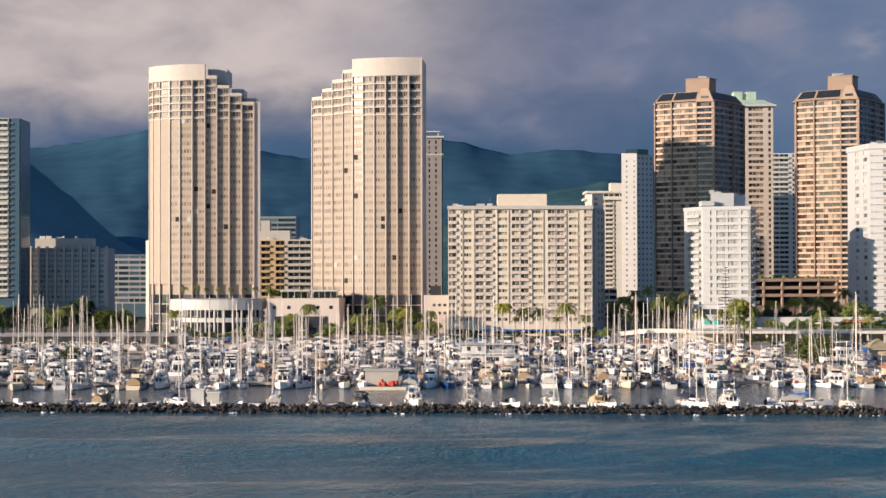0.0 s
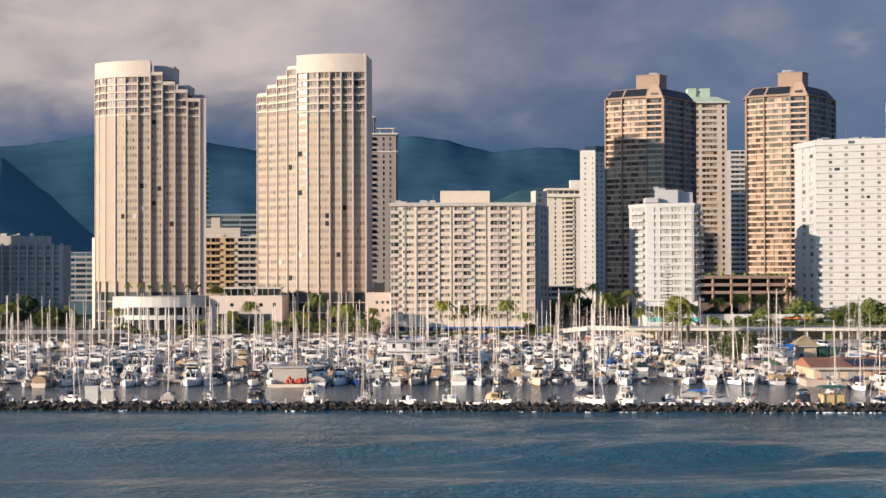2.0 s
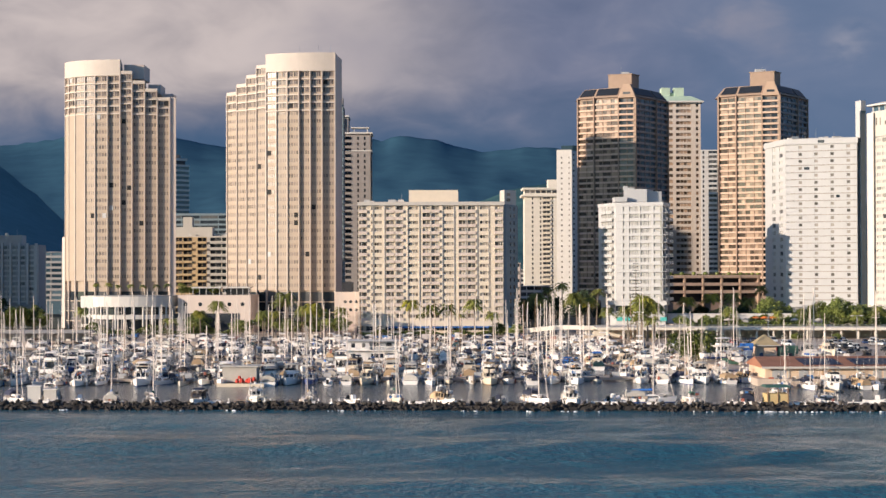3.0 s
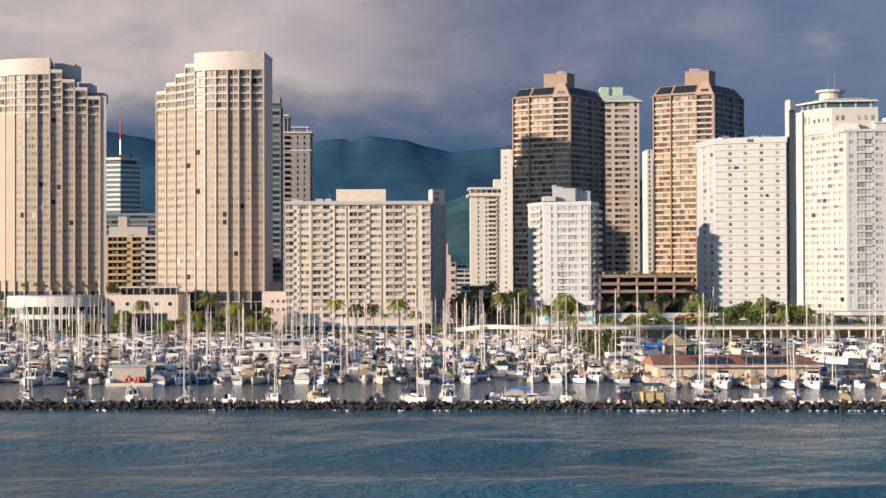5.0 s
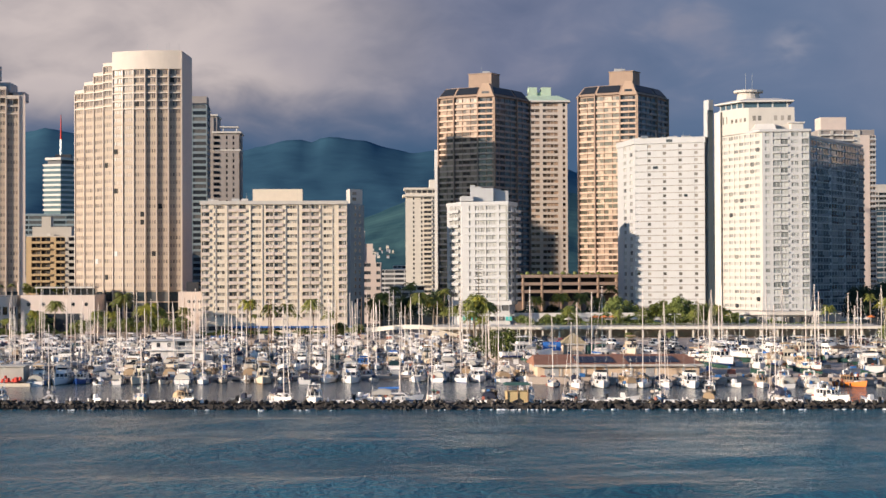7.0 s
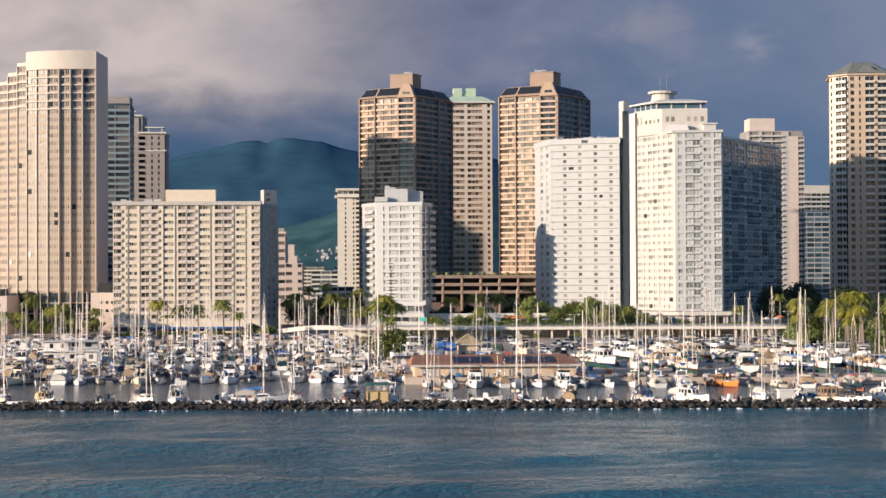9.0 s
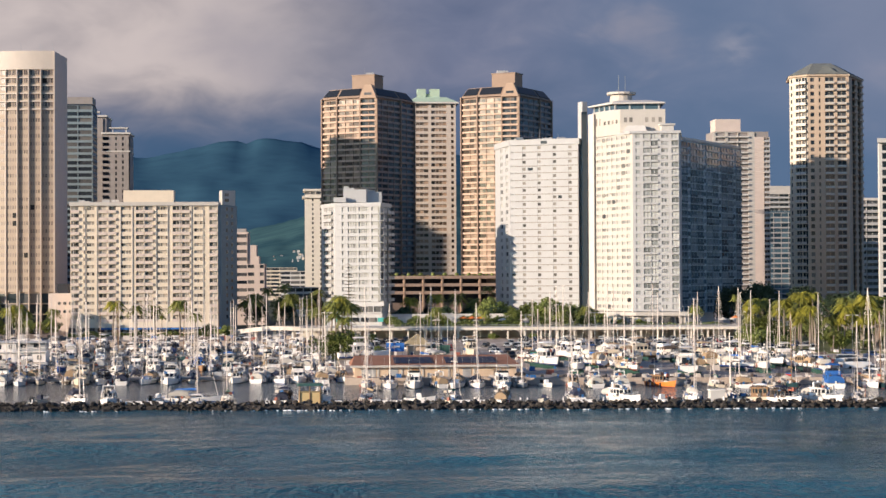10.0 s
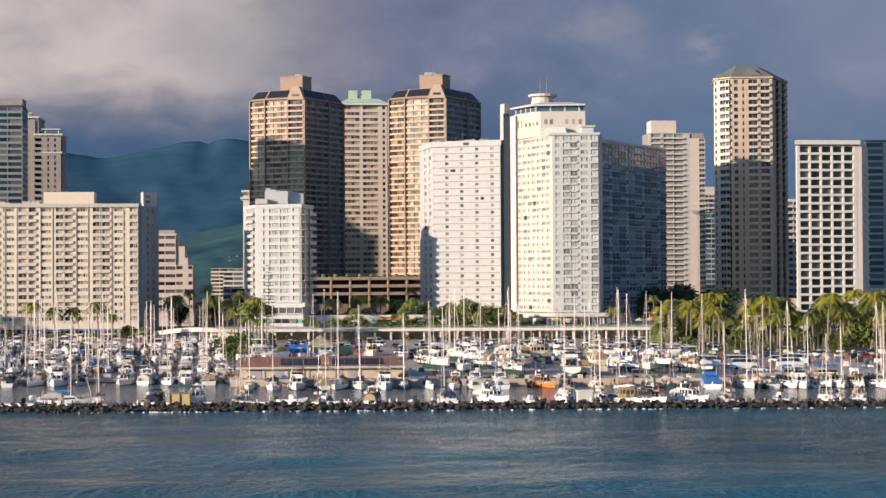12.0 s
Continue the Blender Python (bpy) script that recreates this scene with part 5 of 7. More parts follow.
ta = thing("apartment_tower", "tall brown-beige tower with corner balconies and hipped roof", "tower", (306, 708, LAND))
Fp = [(288.6, 703), (294.2, 696.2), (311.0, 694.0), (323.4, 714.5), (313, 726), (293, 722)]
part("body", Solid().prism(inset(Fp, 0.9), LAND, 104.5), sand, ta)
zs = floors(12, 104, 2.9)
facade(ta, Fp[0], Fp[1], zs, "n2s1b3b3", cream, glass_dark, rail=offwhite, reach=1.3, glass_each=False)
facade(ta, Fp[1], Fp[2], zs, "s1w2s1n2s1b4s1b4s1", sand, glass_dark, rec=0.7, rail=cream_light, reach=0.9, rail_h=0.85, glass_each=False)
facade(ta, Fp[2], Fp[3], zs, "s3b4s2b4s2", sand, glass_dark, rec=0.8, rail=sand, reach=1.2, rail_h=0.7, glass_each=False)
part("eaves", Solid().prism(inset(Fp, -0.4), 104.3, 105.0), sand, ta)
part("roof", Solid().prism(inset(Fp, -0.6), 105.0, 110.6, inset(Fp, 9.0)), slate, ta, "grey-green hipped roof")
part("roof_gable", Solid().prism([(298, 695.5), (307, 694.5), (306.5, 704), (299, 704)], 105.4, 108.6, [(302, 697), (303, 697), (303, 704), (302, 704)]), slate, ta)
fr = thing("white_grid_hotel", "white hotel slab with deep gridded balconies", "hotel", (312, 632, LAND))
part("body", Solid().prism([(299.2, 621.8), (321, 621.8), (331, 641), (309, 641)], LAND, 72), offwhite, fr)
facade(fr, (298.6, 620.2), (321.4, 620.2), floors(9, 70.6, 3.08), "s1o5o5o5o5o5s1", offwhite, glass_dark, rec=1.5, pw=0.6, rail=offwhite, rail_h=0.55)
part("cornice", Solid().prism([(297.4, 618.8), (322.4, 618.8), (332.6, 642), (308, 642)], 71.0, 72.6), offwhite, fr)
part("side_wall", Solid().prism([(321.4, 620.3), (323.4, 620.3), (333, 641), (331, 641.6)], LAND, 71), pinkish, fr)
for z in floors(9, 63, 3.05):
    pane(fr, offwhite, (324.5, 624), *wall_frame((324.5, 624), (332, 640))[:2], 2, 16, 0, 1.2, z, z + 0.9, "balcony_rail")
fb = thing("glass_tower", "blue-grey glass slab with pale ribs in shade", "tower", (392, 775, LAND))
part("body", Solid().prism(rect(370, 430, 762, 790), LAND, 84), glass_blue, fb)
facade(fb, (370, 761.4), (430, 761.4), floors(8, 83, 3.0), "w2w4s1w4w4s1w4w4s1w4", greywall, glass_blue, rec=0.6, sill=0.7, glass_each=False)
s2 = thing("apartment_tower", "white balcony tower glimpsed between the towers", "tower", (345, 770, LAND))
part("body", Solid().prism(rect(335, 362, 761, 780), LAND, 57), offwhite, s2)
facade(s2, (334, 760), (362, 760), floors(8, 56, 2.8), "bbbbb", offwhite, glass_dark, rail=white, reach=1.3, glass_each=False)
lowr = thing("low_hotel_block", "low cream block behind the palms", "building", (300, 660, LAND))
part("body", Solid().prism(rect(270, 340, 648, 660), LAND, 13.5), cream_light, lowr)
part("dark_porch", Solid().prism(rect(330, 360, 640, 648), LAND, 12).prism(rect(328, 362, 639, 649), 16, 17.5), offwhite, lowr)

# ---- boats ----
def hull_rings(L, B, free, sheer, sharp=1.0, stern=0.8, draft=0.45):
    """Sections from stern (+y) to bow (-y), with flare and a raked stem."""
    rings = []
    for s in (0.0, 0.06, 0.16, 0.3, 0.45, 0.6, 0.72, 0.83, 0.91, 0.965, 1.0):
        b = B / 2 * (stern + (1 - stern) * math.sin(min(1, s / 0.45) * math.pi / 2)) if s < 0.45 else B / 2 * max(0.025, 1 - ((s - 0.45) / 0.55) ** (2.0 * sharp))
        h = free * (1 + sheer * max(0, s - 0.35) ** 2 * 2.2 + 0.10 * max(0, 0.2 - s))
        y = L * (0.5 - s)
        flare = 0.80 - 0.35 * max(0, s - 0.5)
        d = -draft * (1 - max(0, s - 0.6) ** 2 * 5)
        lean = -0.55 * s ** 3 * free
        half = [(b, y + lean, h), (b * 0.97, y + lean * 0.8, h * 0.72), (b * 0.92, y + lean * 0.45, h * 0.36), (b * 0.88, y + lean * 0.2, 0.13), (b * flare, y, -0.1)]
        rings.append([(-p, q, r) for p, q, r in half] + [(0, y, min(d, -0.05))] + half[::-1])
    return rings


def hull_part(T, L, B, free, sheer, sharp, stern, draft, mat, stripe):
    rings = hull_rings(L, B, free, sheer, sharp, stern, draft)
    ob = part("hull", Solid().loft(rings), mat, T, smooth=True)
    ob.data.set_sharp_from_angle(angle=radians(38))
    if stripe is not None:
        ob.data.materials.append(stripe)
        for f in ob.data.polygons:
            if max(ob.data.vertices[i].co.z for i in f.vertices) < 0.14:
                f.material_index = 1
    return rings


def cabin_loft(w0, w1, y0, y1, z0, z1, rake0=0.3, rake1=0.8):
    """A deckhouse from y0 (aft) to y1 (forward), narrowing upward, raked at both ends."""
    low = [(-w0, y0, z0), (w0, y0, z0), (w0 * 0.8, y1, z0), (-w0 * 0.8, y1, z0)]
    top = [(-w1, y0 - rake0, z1), (w1, y0 - rake0, z1), (w1 * 0.78, y1 + rake1, z1), (-w1 * 0.78, y1 + rake1, z1)]
    return Solid().hexa([low[3], low[2], low[1], low[0], top[3], top[2], top[1], top[0]])


def hood(w, y0, y1, z0, z1, sag=0.0):
    """A canvas hood or awning over hoops, arched across the boat."""
    rings = []
    for f in (0.0, 0.3, 0.65, 1.0):
        y, drop = y0 + (y1 - y0) * f, 0.25 * (2 * f - 1) ** 2 + sag * math.sin(f * 9)
        rings.append([(w * (1.0 - 0.12 * f) * math.cos(a), y, z0 + (z1 - z0 - drop) * math.sin(a) ** 0.55) for a in np.linspace(0.02, math.pi - 0.02, 9)])
    S = Solid().loft(rings)
    return S


def band_on(w, y0, y1, z0, z1, out=0.03):
    """A strip of side windows, wrapped round the front of a deckhouse."""
    return Solid().hexa([(-w * 0.8 - out, y1 - out, z0), (w * 0.8 + out, y1 - out, z0), (w + out, y0, z0), (-w - out, y0, z0),
                         (-w * 0.78 - out, y1 + 0.15, z1), (w * 0.78 + out, y1 + 0.15, z1), (w * 0.96 + out, y0, z1), (-w * 0.96 - out, y0, z1)])


def strut(S, a, b, r, k=4, r1=None):
    """A thin bar or wire between two points."""
    a, b = Vector(a), Vector(b)
    d = (b - a).normalized()
    p = d.orthogonal().normalized()
    q = d.cross(p)
    turn = [(math.cos(2 * math.pi * i / k), math.sin(2 * math.pi * i / k)) for i in range(k)]
    S.loft([[tuple(c + (p * x + q * y) * rr) for x, y in turn] for c, rr in ((a, r), (b, r if r1 is None else r1))])


def deck_gear(T, L, B, free, seed, high=0.0, n=20):
    """Lockers, fenders, sail bags, jerrycans, dinghies and wind vanes strewn over a deck."""
    r, G = random.Random(seed), Solid()
    for _ in range(n):
        s = r.uniform(-0.36, 0.47)
        y, half = L * s, B * 0.46 * (1 if s > -0.1 else 0.66)
        x, w, d, h = r.uniform(-half, half), r.uniform(0.08, 0.30), r.uniform(0.12, 0.5), r.uniform(0.15, 0.75)
        z = free * (1.0 if s > -0.1 else 1.1) + (high if abs(x) < B * 0.25 and s < 0.2 else 0.0)
        G.prism(rect(x - w, x + w, y - d, y + d), z - 0.05, z + h, rect(x - w * 0.8, x + w * 0.8, y - d * 0.8, y + d * 0.8))
    for sx in (-1, 1):
        for s in (0.38, 0.22, 0.05, -0.15):
            if r.random() < 0.7:
                G.pole(sx * B * 0.51, L * s, 0.12, free, 0.16, 0.13, 6)
    for _ in range(3):
        x, y = r.uniform(-B * 0.4, B * 0.4), L * r.uniform(0.25, 0.47)
        G.pole(x, y, free, free + r.uniform(1.4, 3.0), 0.04, k=4)
        if r.random() < 0.6:
            G.box(x - 0.3, x + 0.3, y - 0.05, y + 0.05, free + 1.3, free + 1.75)
    part("deck_gear", G, gear, T, "mixed gear and fenders on deck", kind="stuff")


def lifelines(S, L, B, free, y0, y1, n):
    """Stanchions with two wires along both sides, closed at the bow."""
    for sx in (-1, 1):
        last = None
        for i in range(n):
            f = i / (n - 1)
            s = y0 + (y1 - y0) * f
            b = B * 0.47 if s < 0.45 else B * 0.47 * max(0.06, 1 - ((s - 0.45) / 0.55) ** 2)
            p = Vector((sx * b, L * (0.5 - s), free * (1 + 1.3 * max(0, s - 0.35) ** 2)))
            strut(S, p, p + Vector((0, 0, 0.65)), 0.02, 3)
            if last is not None:
                for h in (0.35, 0.64):
                    strut(S, last + Vector((0, 0, h)), p + Vector((0, 0, h)), 0.01, 3)
            last = p


def sailing_boat(label, L, mast_h, hull_mat, cover, spar=None, dodger=None, boot=None, detail=True, mizzen=False, house=None, awning=None):
    B, free, mast_h = L * 0.29, 0.34 + L * 0.040, mast_h * 1.08
    T = thing("sailing_boat", label, "boat", (0, 0, 0), "boats in the harbour")
    hull_part(T, L, B, free, 0.6, 1.0, 0.70, 0.45, hull_mat, boot if detail else None)
    low = cabin_loft(B * 0.31, B * 0.26, L * 0.12, -L * 0.24, free * 0.95, free + 0.60, 0.1, 0.6)
    low.hexa([(-B * 0.2, -L * 0.16, free + 0.58), (B * 0.2, -L * 0.16, free + 0.58), (B * 0.24, L * 0.08, free + 0.58), (-B * 0.24, L * 0.08, free + 0.58),
              (-B * 0.14, -L * 0.14, free + 0.72), (B * 0.14, -L * 0.14, free + 0.72), (B * 0.18, L * 0.07, free + 0.74), (-B * 0.18, L * 0.07, free + 0.74)])
    cab = part("cabin", low, house or gelcoat, T)
    if detail:
        part("cabin_window", band_on(B * 0.285, L * 0.08, -L * 0.19, free + 0.16, free + 0.48), boat_glass, cab)
    my = -L * 0.10
    rig, m = Solid(), Solid().pole(0, my, free, mast_h, 0.115, 0.075, 8)
    for f, w in ((0.45, 0.30), (0.72, 0.22)) if mast_h > 13 else ((0.58, 0.28),):
        z = free + (mast_h - free) * f
        m.box(-B * w, B * w, my - 0.05, my + 0.05, z - 0.035, z + 0.035)
        for sx in (-1, 1):
            strut(rig, (sx * B * w, my, z), (0, my, mast_h - 0.2), 0.009, 3)
            strut(rig, (sx * B * w, my, z), (sx * B * 0.46, my + 0.3, free), 0.009, 3)
    m.box(-0.03, 0.03, my - 0.5, my + 0.4, mast_h, mast_h + 0.07)
    spar_ob = part("mast", m, spar or alloy, T)
    strut(rig, (0, -L * 0.48, free * 1.5), (0, my - 0.1, mast_h - 0.4), 0.05, 5, 0.02)       # furled headsail
    strut(rig, (0, L * 0.49, free), (0, my + 0.1, mast_h - 0.1), 0.009, 3)
    if mizzen:
        rig.pole(0, L * 0.30, free, mast_h * 0.68, 0.09, 0.06, 6)
        strut(rig, (0, L * 0.31, free + 1.5), (0, L * 0.52, free + 1.5), 0.14, 5)
    if detail:
        lifelines(rig, L, B, free, 0.03, 0.97, 7)
    if detail:
        part("rigging", rig, alloy, T, "stays, lifelines and furled headsail", kind="stuff")
    if detail:
        deck_gear(T, L, B, free, int(L * 10 + mast_h))
    part("boom", Solid().loft([[(0.22 * c, my + 0.2, free + 1.55 + 0.30 * s) for c, s in ((1, 0), (0.5, 0.9), (-0.5, 0.9), (-1, 0), (0, -0.6))],
                               [(0.12 * c, my + L * 0.40, free + 1.5 + 0.2 * s) for c, s in ((1, 0), (0.5, 0.9), (-0.5, 0.9), (-1, 0), (0, -0.6))]]), cover, spar_ob, "boom under a furled sail cover")
    if dodger is None:
        # no well is cut: a dark slab on deck gives its shade
        part("cockpit_well", Solid().box(-B * 0.26, B * 0.26, L * 0.14, L * 0.45, free * 0.9, free + 0.08), hull_dark, T, "dark slab for the shaded cockpit well")
    else:
        part("cockpit_cover", hood(B * 0.36, L * 0.42, L * 0.06, free + 0.25, free + 1.55), dodger, T)
    if awning is not None:
        part("boom_awning", hood(B * 0.42, L * 0.36, -L * 0.08, free + 1.5, free + 2.35, 0.05), awning, T, "awning spread over the boom")
    return T


def motor_boat(label, L, hull_mat, house, fly=True, top=None, stripe=None, tall=1.0, detail=True, tent=None, outriggers=False):
    B, free = L * 0.31, 0.46 + L * 0.042
    T = thing("motor_yacht", label, "boat", (0, 0, 0), "boats in the harbour")
    hull_part(T, L, B, free, 0.8, 1.15, 0.9, 0.5, hull_mat, (stripe or hull_dark) if detail else None)
    deck_gear(T, L, B, free, int(L * 7 + tall * 10), 1.3 * tall, 20 if detail else 11)
    h = 1.45 * tall
    body = cabin_loft(B * 0.40, B * 0.35, L * 0.24, -L * 0.20, free * 0.95, free + h, 0.1, 1.0)
    body.box(-B * 0.39, B * 0.39, -L * 0.10, L * 0.27, free + h - 0.02, free + h + 0.09)            # roof overhang
    for sx in (-1, 1):
        for f in (-0.09, 0.0, 0.09, 0.16):
            body.box(sx * B * 0.40 - 0.06, sx * B * 0.40 + 0.06, L * f - 0.07, L * f + 0.07, free + h * 0.4, free + h * 0.9)
    for f in (-0.26, 0.0, 0.26):
        body.box(B * f - 0.06, B * f + 0.06, -L * 0.18, -L * 0.13, free + h * 0.38, free + h * 0.92)
    house_ob = part("deckhouse", body, house, T)
    glass = band_on(B * 0.385, L * 0.20, -L * 0.165, free + h * 0.42, free + h * 0.88)
    if detail:
        glass.box(-B * 0.28, B * 0.28, L * 0.232, L * 0.25, free + 0.15, free + h * 0.85)
    part("windscreen", glass, boat_glass, house_ob)
    if detail:
        part("foredeck", cabin_loft(B * 0.30, B * 0.24, -L * 0.18, -L * 0.36, free * 0.98, free + 0.42, 0, 0.6), deck_paint, T)
    if detail and tent is None:
        # dark slab on the after deck stands for the shaded cockpit
        part("cockpit_well", Solid().box(-B * 0.36, B * 0.36, L * 0.27, L * 0.47, free * 0.9, free + 0.07), hull_dark, T, "dark slab for the shaded cockpit")
    if tent is not None:
        part("cockpit_tent", hood(B * 0.43, L * 0.47, L * 0.20, free * 0.98, free + h * 1.02), tent, T, "canvas cockpit enclosure")
    extra = Solid()
    if fly:
        fb = cabin_loft(B * 0.36, B * 0.38, L * 0.18, -L * 0.08, free + h, free + h + 0.62, 0.0, 0.3)
        part("flybridge", fb, house, T)
        if detail:
            part("flybridge_screen", cabin_loft(B * 0.35, B * 0.30, L * 0.02, -L * 0.06, free + h + 0.6, free + h + 1.02, 0.1, 0.4), boat_glass, T)
    if top is not None:
        z = free + h + (1.85 if fly else 0.5)
        part("canopy", hood(B * 0.38, L * 0.20, -L * 0.08, z - 0.08, z + 0.32), top, T)
        for sx in (-1, 1):
            for sy in (0.16, -0.03):
                extra.pole(sx * B * 0.33, L * sy, free + h, z, 0.04, k=5)
    else:
        part("radar_arch", Solid().box(-B * 0.36, B * 0.36, L * 0.12, L * 0.16, free + h + 0.9, free + h + 1.05).box(-B * 0.36, -B * 0.32, L * 0.12, L * 0.16, free + h, free + h + 0.95)
             .box(B * 0.32, B * 0.36, L * 0.12, L * 0.16, free + h, free + h + 0.95).pole(0, L * 0.14, free + h + 1.05, free + h + 1.3, 0.32, 0.25, 9), gelcoat, T)
    for sx in (-1, 1):
        extra.pole(sx * B * 0.3, L * 0.15, free + h, free + h + 4.2 + sx * 0.5, 0.03, 0.015, 4)
        if outriggers:
            strut(extra, (sx * B * 0.38, L * 0.05, free + h * 0.8), (sx * B * 0.75, L * 0.22, free + h + 6.5), 0.05, 4, 0.02)
    if detail:
        lifelines(extra, L, B, free * 1.05, 0.50, 0.98, 6)
        part("deck_rail", extra, chrome, T, "deck rail, canopy frame and aerials", kind="stuff")
    return T


def skiff(label, hull_mat, console):
    T = thing("skiff", label, "boat", (0, 0, 0), "boats in the harbour")
    hull_part(T, 5.5, 2.1, 0.62, 0.8, 1.0, 0.92, 0.25, hull_mat, None)
    # shade of the open well, as a dark slab flush with the gunwale
    part("well", Solid().prism([(-0.8, -1.4), (0.8, -1.4), (0.85, 2.4), (-0.85, 2.4)], 0.4, 0.66), hull_dark, T, "dark slab for the shaded open well")
    part("console", cabin_loft(0.45, 0.4, 0.5, -0.5, 0.6, 1.5, 0, 0.2), console, T)
    part("outboard_motor", Solid().box(-0.25, 0.25, 2.7, 3.15, 0.3, 1.25), rubber, T)
    return T


sail_kinds = [
    sailing_boat("white sloop with bare mast and blue sail cover", 10.0, 15.0, gelcoat, blue_awning, dodger=canvas, boot=hull_blue),
    sailing_boat("white sloop with bare mast and pale canvas cover", 9.0, 13.2, gelcoat, tan_canvas, boot=antifoul),
    sailing_boat("blue-hulled sloop with bare mast and tan canvas", 11.0, 16.5, hull_blue, canvas, dodger=canvas, boot=antifoul),
    sailing_boat("small cream sloop with bare mast", 7.8, 11.4, gelcoat_cream, green_canvas, boot=hull_dark),
    sailing_boat("large white cutter with tall bare mast", 12.5, 18.6, gelcoat, canvas, dodger=tan_canvas, boot=hull_dark),
    sailing_boat("dark-hulled yacht with varnished mast and red cover", 10.5, 14.2, hull_dark, red_canvas, spar=mast_dark, dodger=canvas, boot=antifoul, house=teak),
    sailing_boat("white yacht with bare mast and navy canvas", 10.8, 16.0, gelcoat, navy, dodger=navy, boot=hull_blue),
    sailing_boat("white ketch with two masts and a grey awning", 12.0, 16.2, gelcoat, canvas, boot=antifoul, mizzen=True, awning=grey_canvas),
    sailing_boat("grey-hulled sloop with dark awning over the boom", 9.6, 14.4, hull_grey, navy, boot=hull_dark, awning=brown_canvas)]
motor_kinds = [
    motor_boat("white motor yacht with flybridge and pale canopy", 12.0, gelcoat, gelcoat, True, canvas, tent=canvas),
    motor_boat("white sport cruiser with radar arch", 10.0, gelcoat, gelcoat, False, None, tent=canvas),
    motor_boat("white fishing boat with blue flybridge canopy", 10.5, gelcoat, gelcoat_cream, True, blue_awning, tent=hull_dark, outriggers=True),
    motor_boat("cream trawler yacht with brown trim", 11.5, gelcoat_cream, gelcoat_cream, True, tan_canvas, teak, 1.15, tent=tan_canvas),
    motor_boat("blue-hulled motor boat under a navy cover", 9.0, hull_blue, gelcoat, False, navy, tent=navy),
    motor_boat("tall white charter boat with two decks", 13.0, gelcoat, gelcoat, True, gelcoat, hull_blue, 1.3, outriggers=True),
    motor_boat("small white cabin cruiser under tan canvas", 8.0, gelcoat, tan_canvas, False, None, hull_dark, tent=tan_canvas),
    motor_boat("white cruiser under a dark full-length cover", 9.2, gelcoat, brown_canvas, False, navy, hull_blue, tent=navy)]
far_sails = [
    sailing_boat("white sloop at a far berth, bare mast", 9.5, 14.5, gelcoat, canvas, detail=False, dodger=navy),
    sailing_boat("white yacht at a far berth, tall bare mast", 10.5, 16.8, gelcoat, canvas, detail=False, dodger=canvas),
    sailing_boat("cream yacht at a far berth, bare mast", 8.5, 12.6, gelcoat_cream, navy, detail=False),
    sailing_boat("dark-hulled yacht at a far berth", 10.0, 15.0, hull_dark, canvas, spar=mast_dark, detail=False, house=grey_canvas),
    sailing_boat("grey yacht at a far berth under a dark awning", 9.8, 15.6, hull_grey, navy, detail=False, awning=brown_canvas)]
far_motors = [
    motor_boat("white cruiser at a far berth", 9.5, gelcoat, gelcoat, False, None, detail=False, tent=gelcoat),
    motor_boat("white flybridge boat at a far berth", 11.0, gelcoat, gelcoat, True, gelcoat, detail=False, tent=navy),
    motor_boat("small canvas-covered boat at a far berth", 8.0, hull_grey, canvas, False, None, detail=False, tent=tan_canvas),
    motor_boat("dark covered boat at a far berth", 9.0, hull_blue, brown_canvas, False, navy, detail=False, tent=hull_dark)]
skiff_kinds = [skiff("white open skiff with outboard motor", gelcoat, gelcoat), skiff("grey skiff with dark cover", canvas, navy)]
orange_boat = motor_boat("orange-hulled launch with brown deckhouse", 9.0, hull_orange, teak, False, None, antifoul)
blue_charter = motor_boat("white charter boat with bright blue hull band and blue canopies", 12.5, gelcoat, blue_awning, True, blue_awning, hull_blue, 1.2, tent=blue_awning)
teak_launch = motor_boat("cream launch with a varnished teak deckhouse", 9.0, gelcoat_cream, teak, False, gelcoat, antifoul, 1.15)
blue_topped = motor_boat("ochre-hulled boat under a bright blue tarpaulin", 9.5, teak, blue_awning, False, blue_awning, antifoul, 1.1, tent=blue_awning)
placed = set()


def put(kind, m):
    """The first of a kind moves to its place; the next ones are copies."""
    if kind.name in placed:
        return copy_thing(kind, m)
    placed.add(kind.name)
    kind.matrix_basis = m
    return kind


rb = random.Random(21)


def berth(x, y, turn, sails=0.6, z=0.0, far=False):
    t = rb.random()
    if far:
        k = rb.choices(far_sails, (4, 4, 3, 1.2, 1.2))[0] if t < sails else rb.choices(far_motors, (4, 4, 2, 1))[0]
    elif t < 0.06:
        k = rb.choice(skiff_kinds)
    elif t < 0.06 + 0.94 * sails:
        k = rb.choices(sail_kinds, (3.5, 6, 0.8, 3, 3, 1.2, 3, 2, 2))[0]
    else:
        k = rb.choices(motor_kinds, (4.5, 5, 1.0, 2.5, 0.8, 2.2, 2.5, 1.4))[0]
    put(k, pose(x, y, z, rb.uniform(-0.8, 0.8), rb.uniform(-1.2, 1.2), turn + rb.choice((rb.uniform(-5, 5), rb.uniform(-14, 14)))))


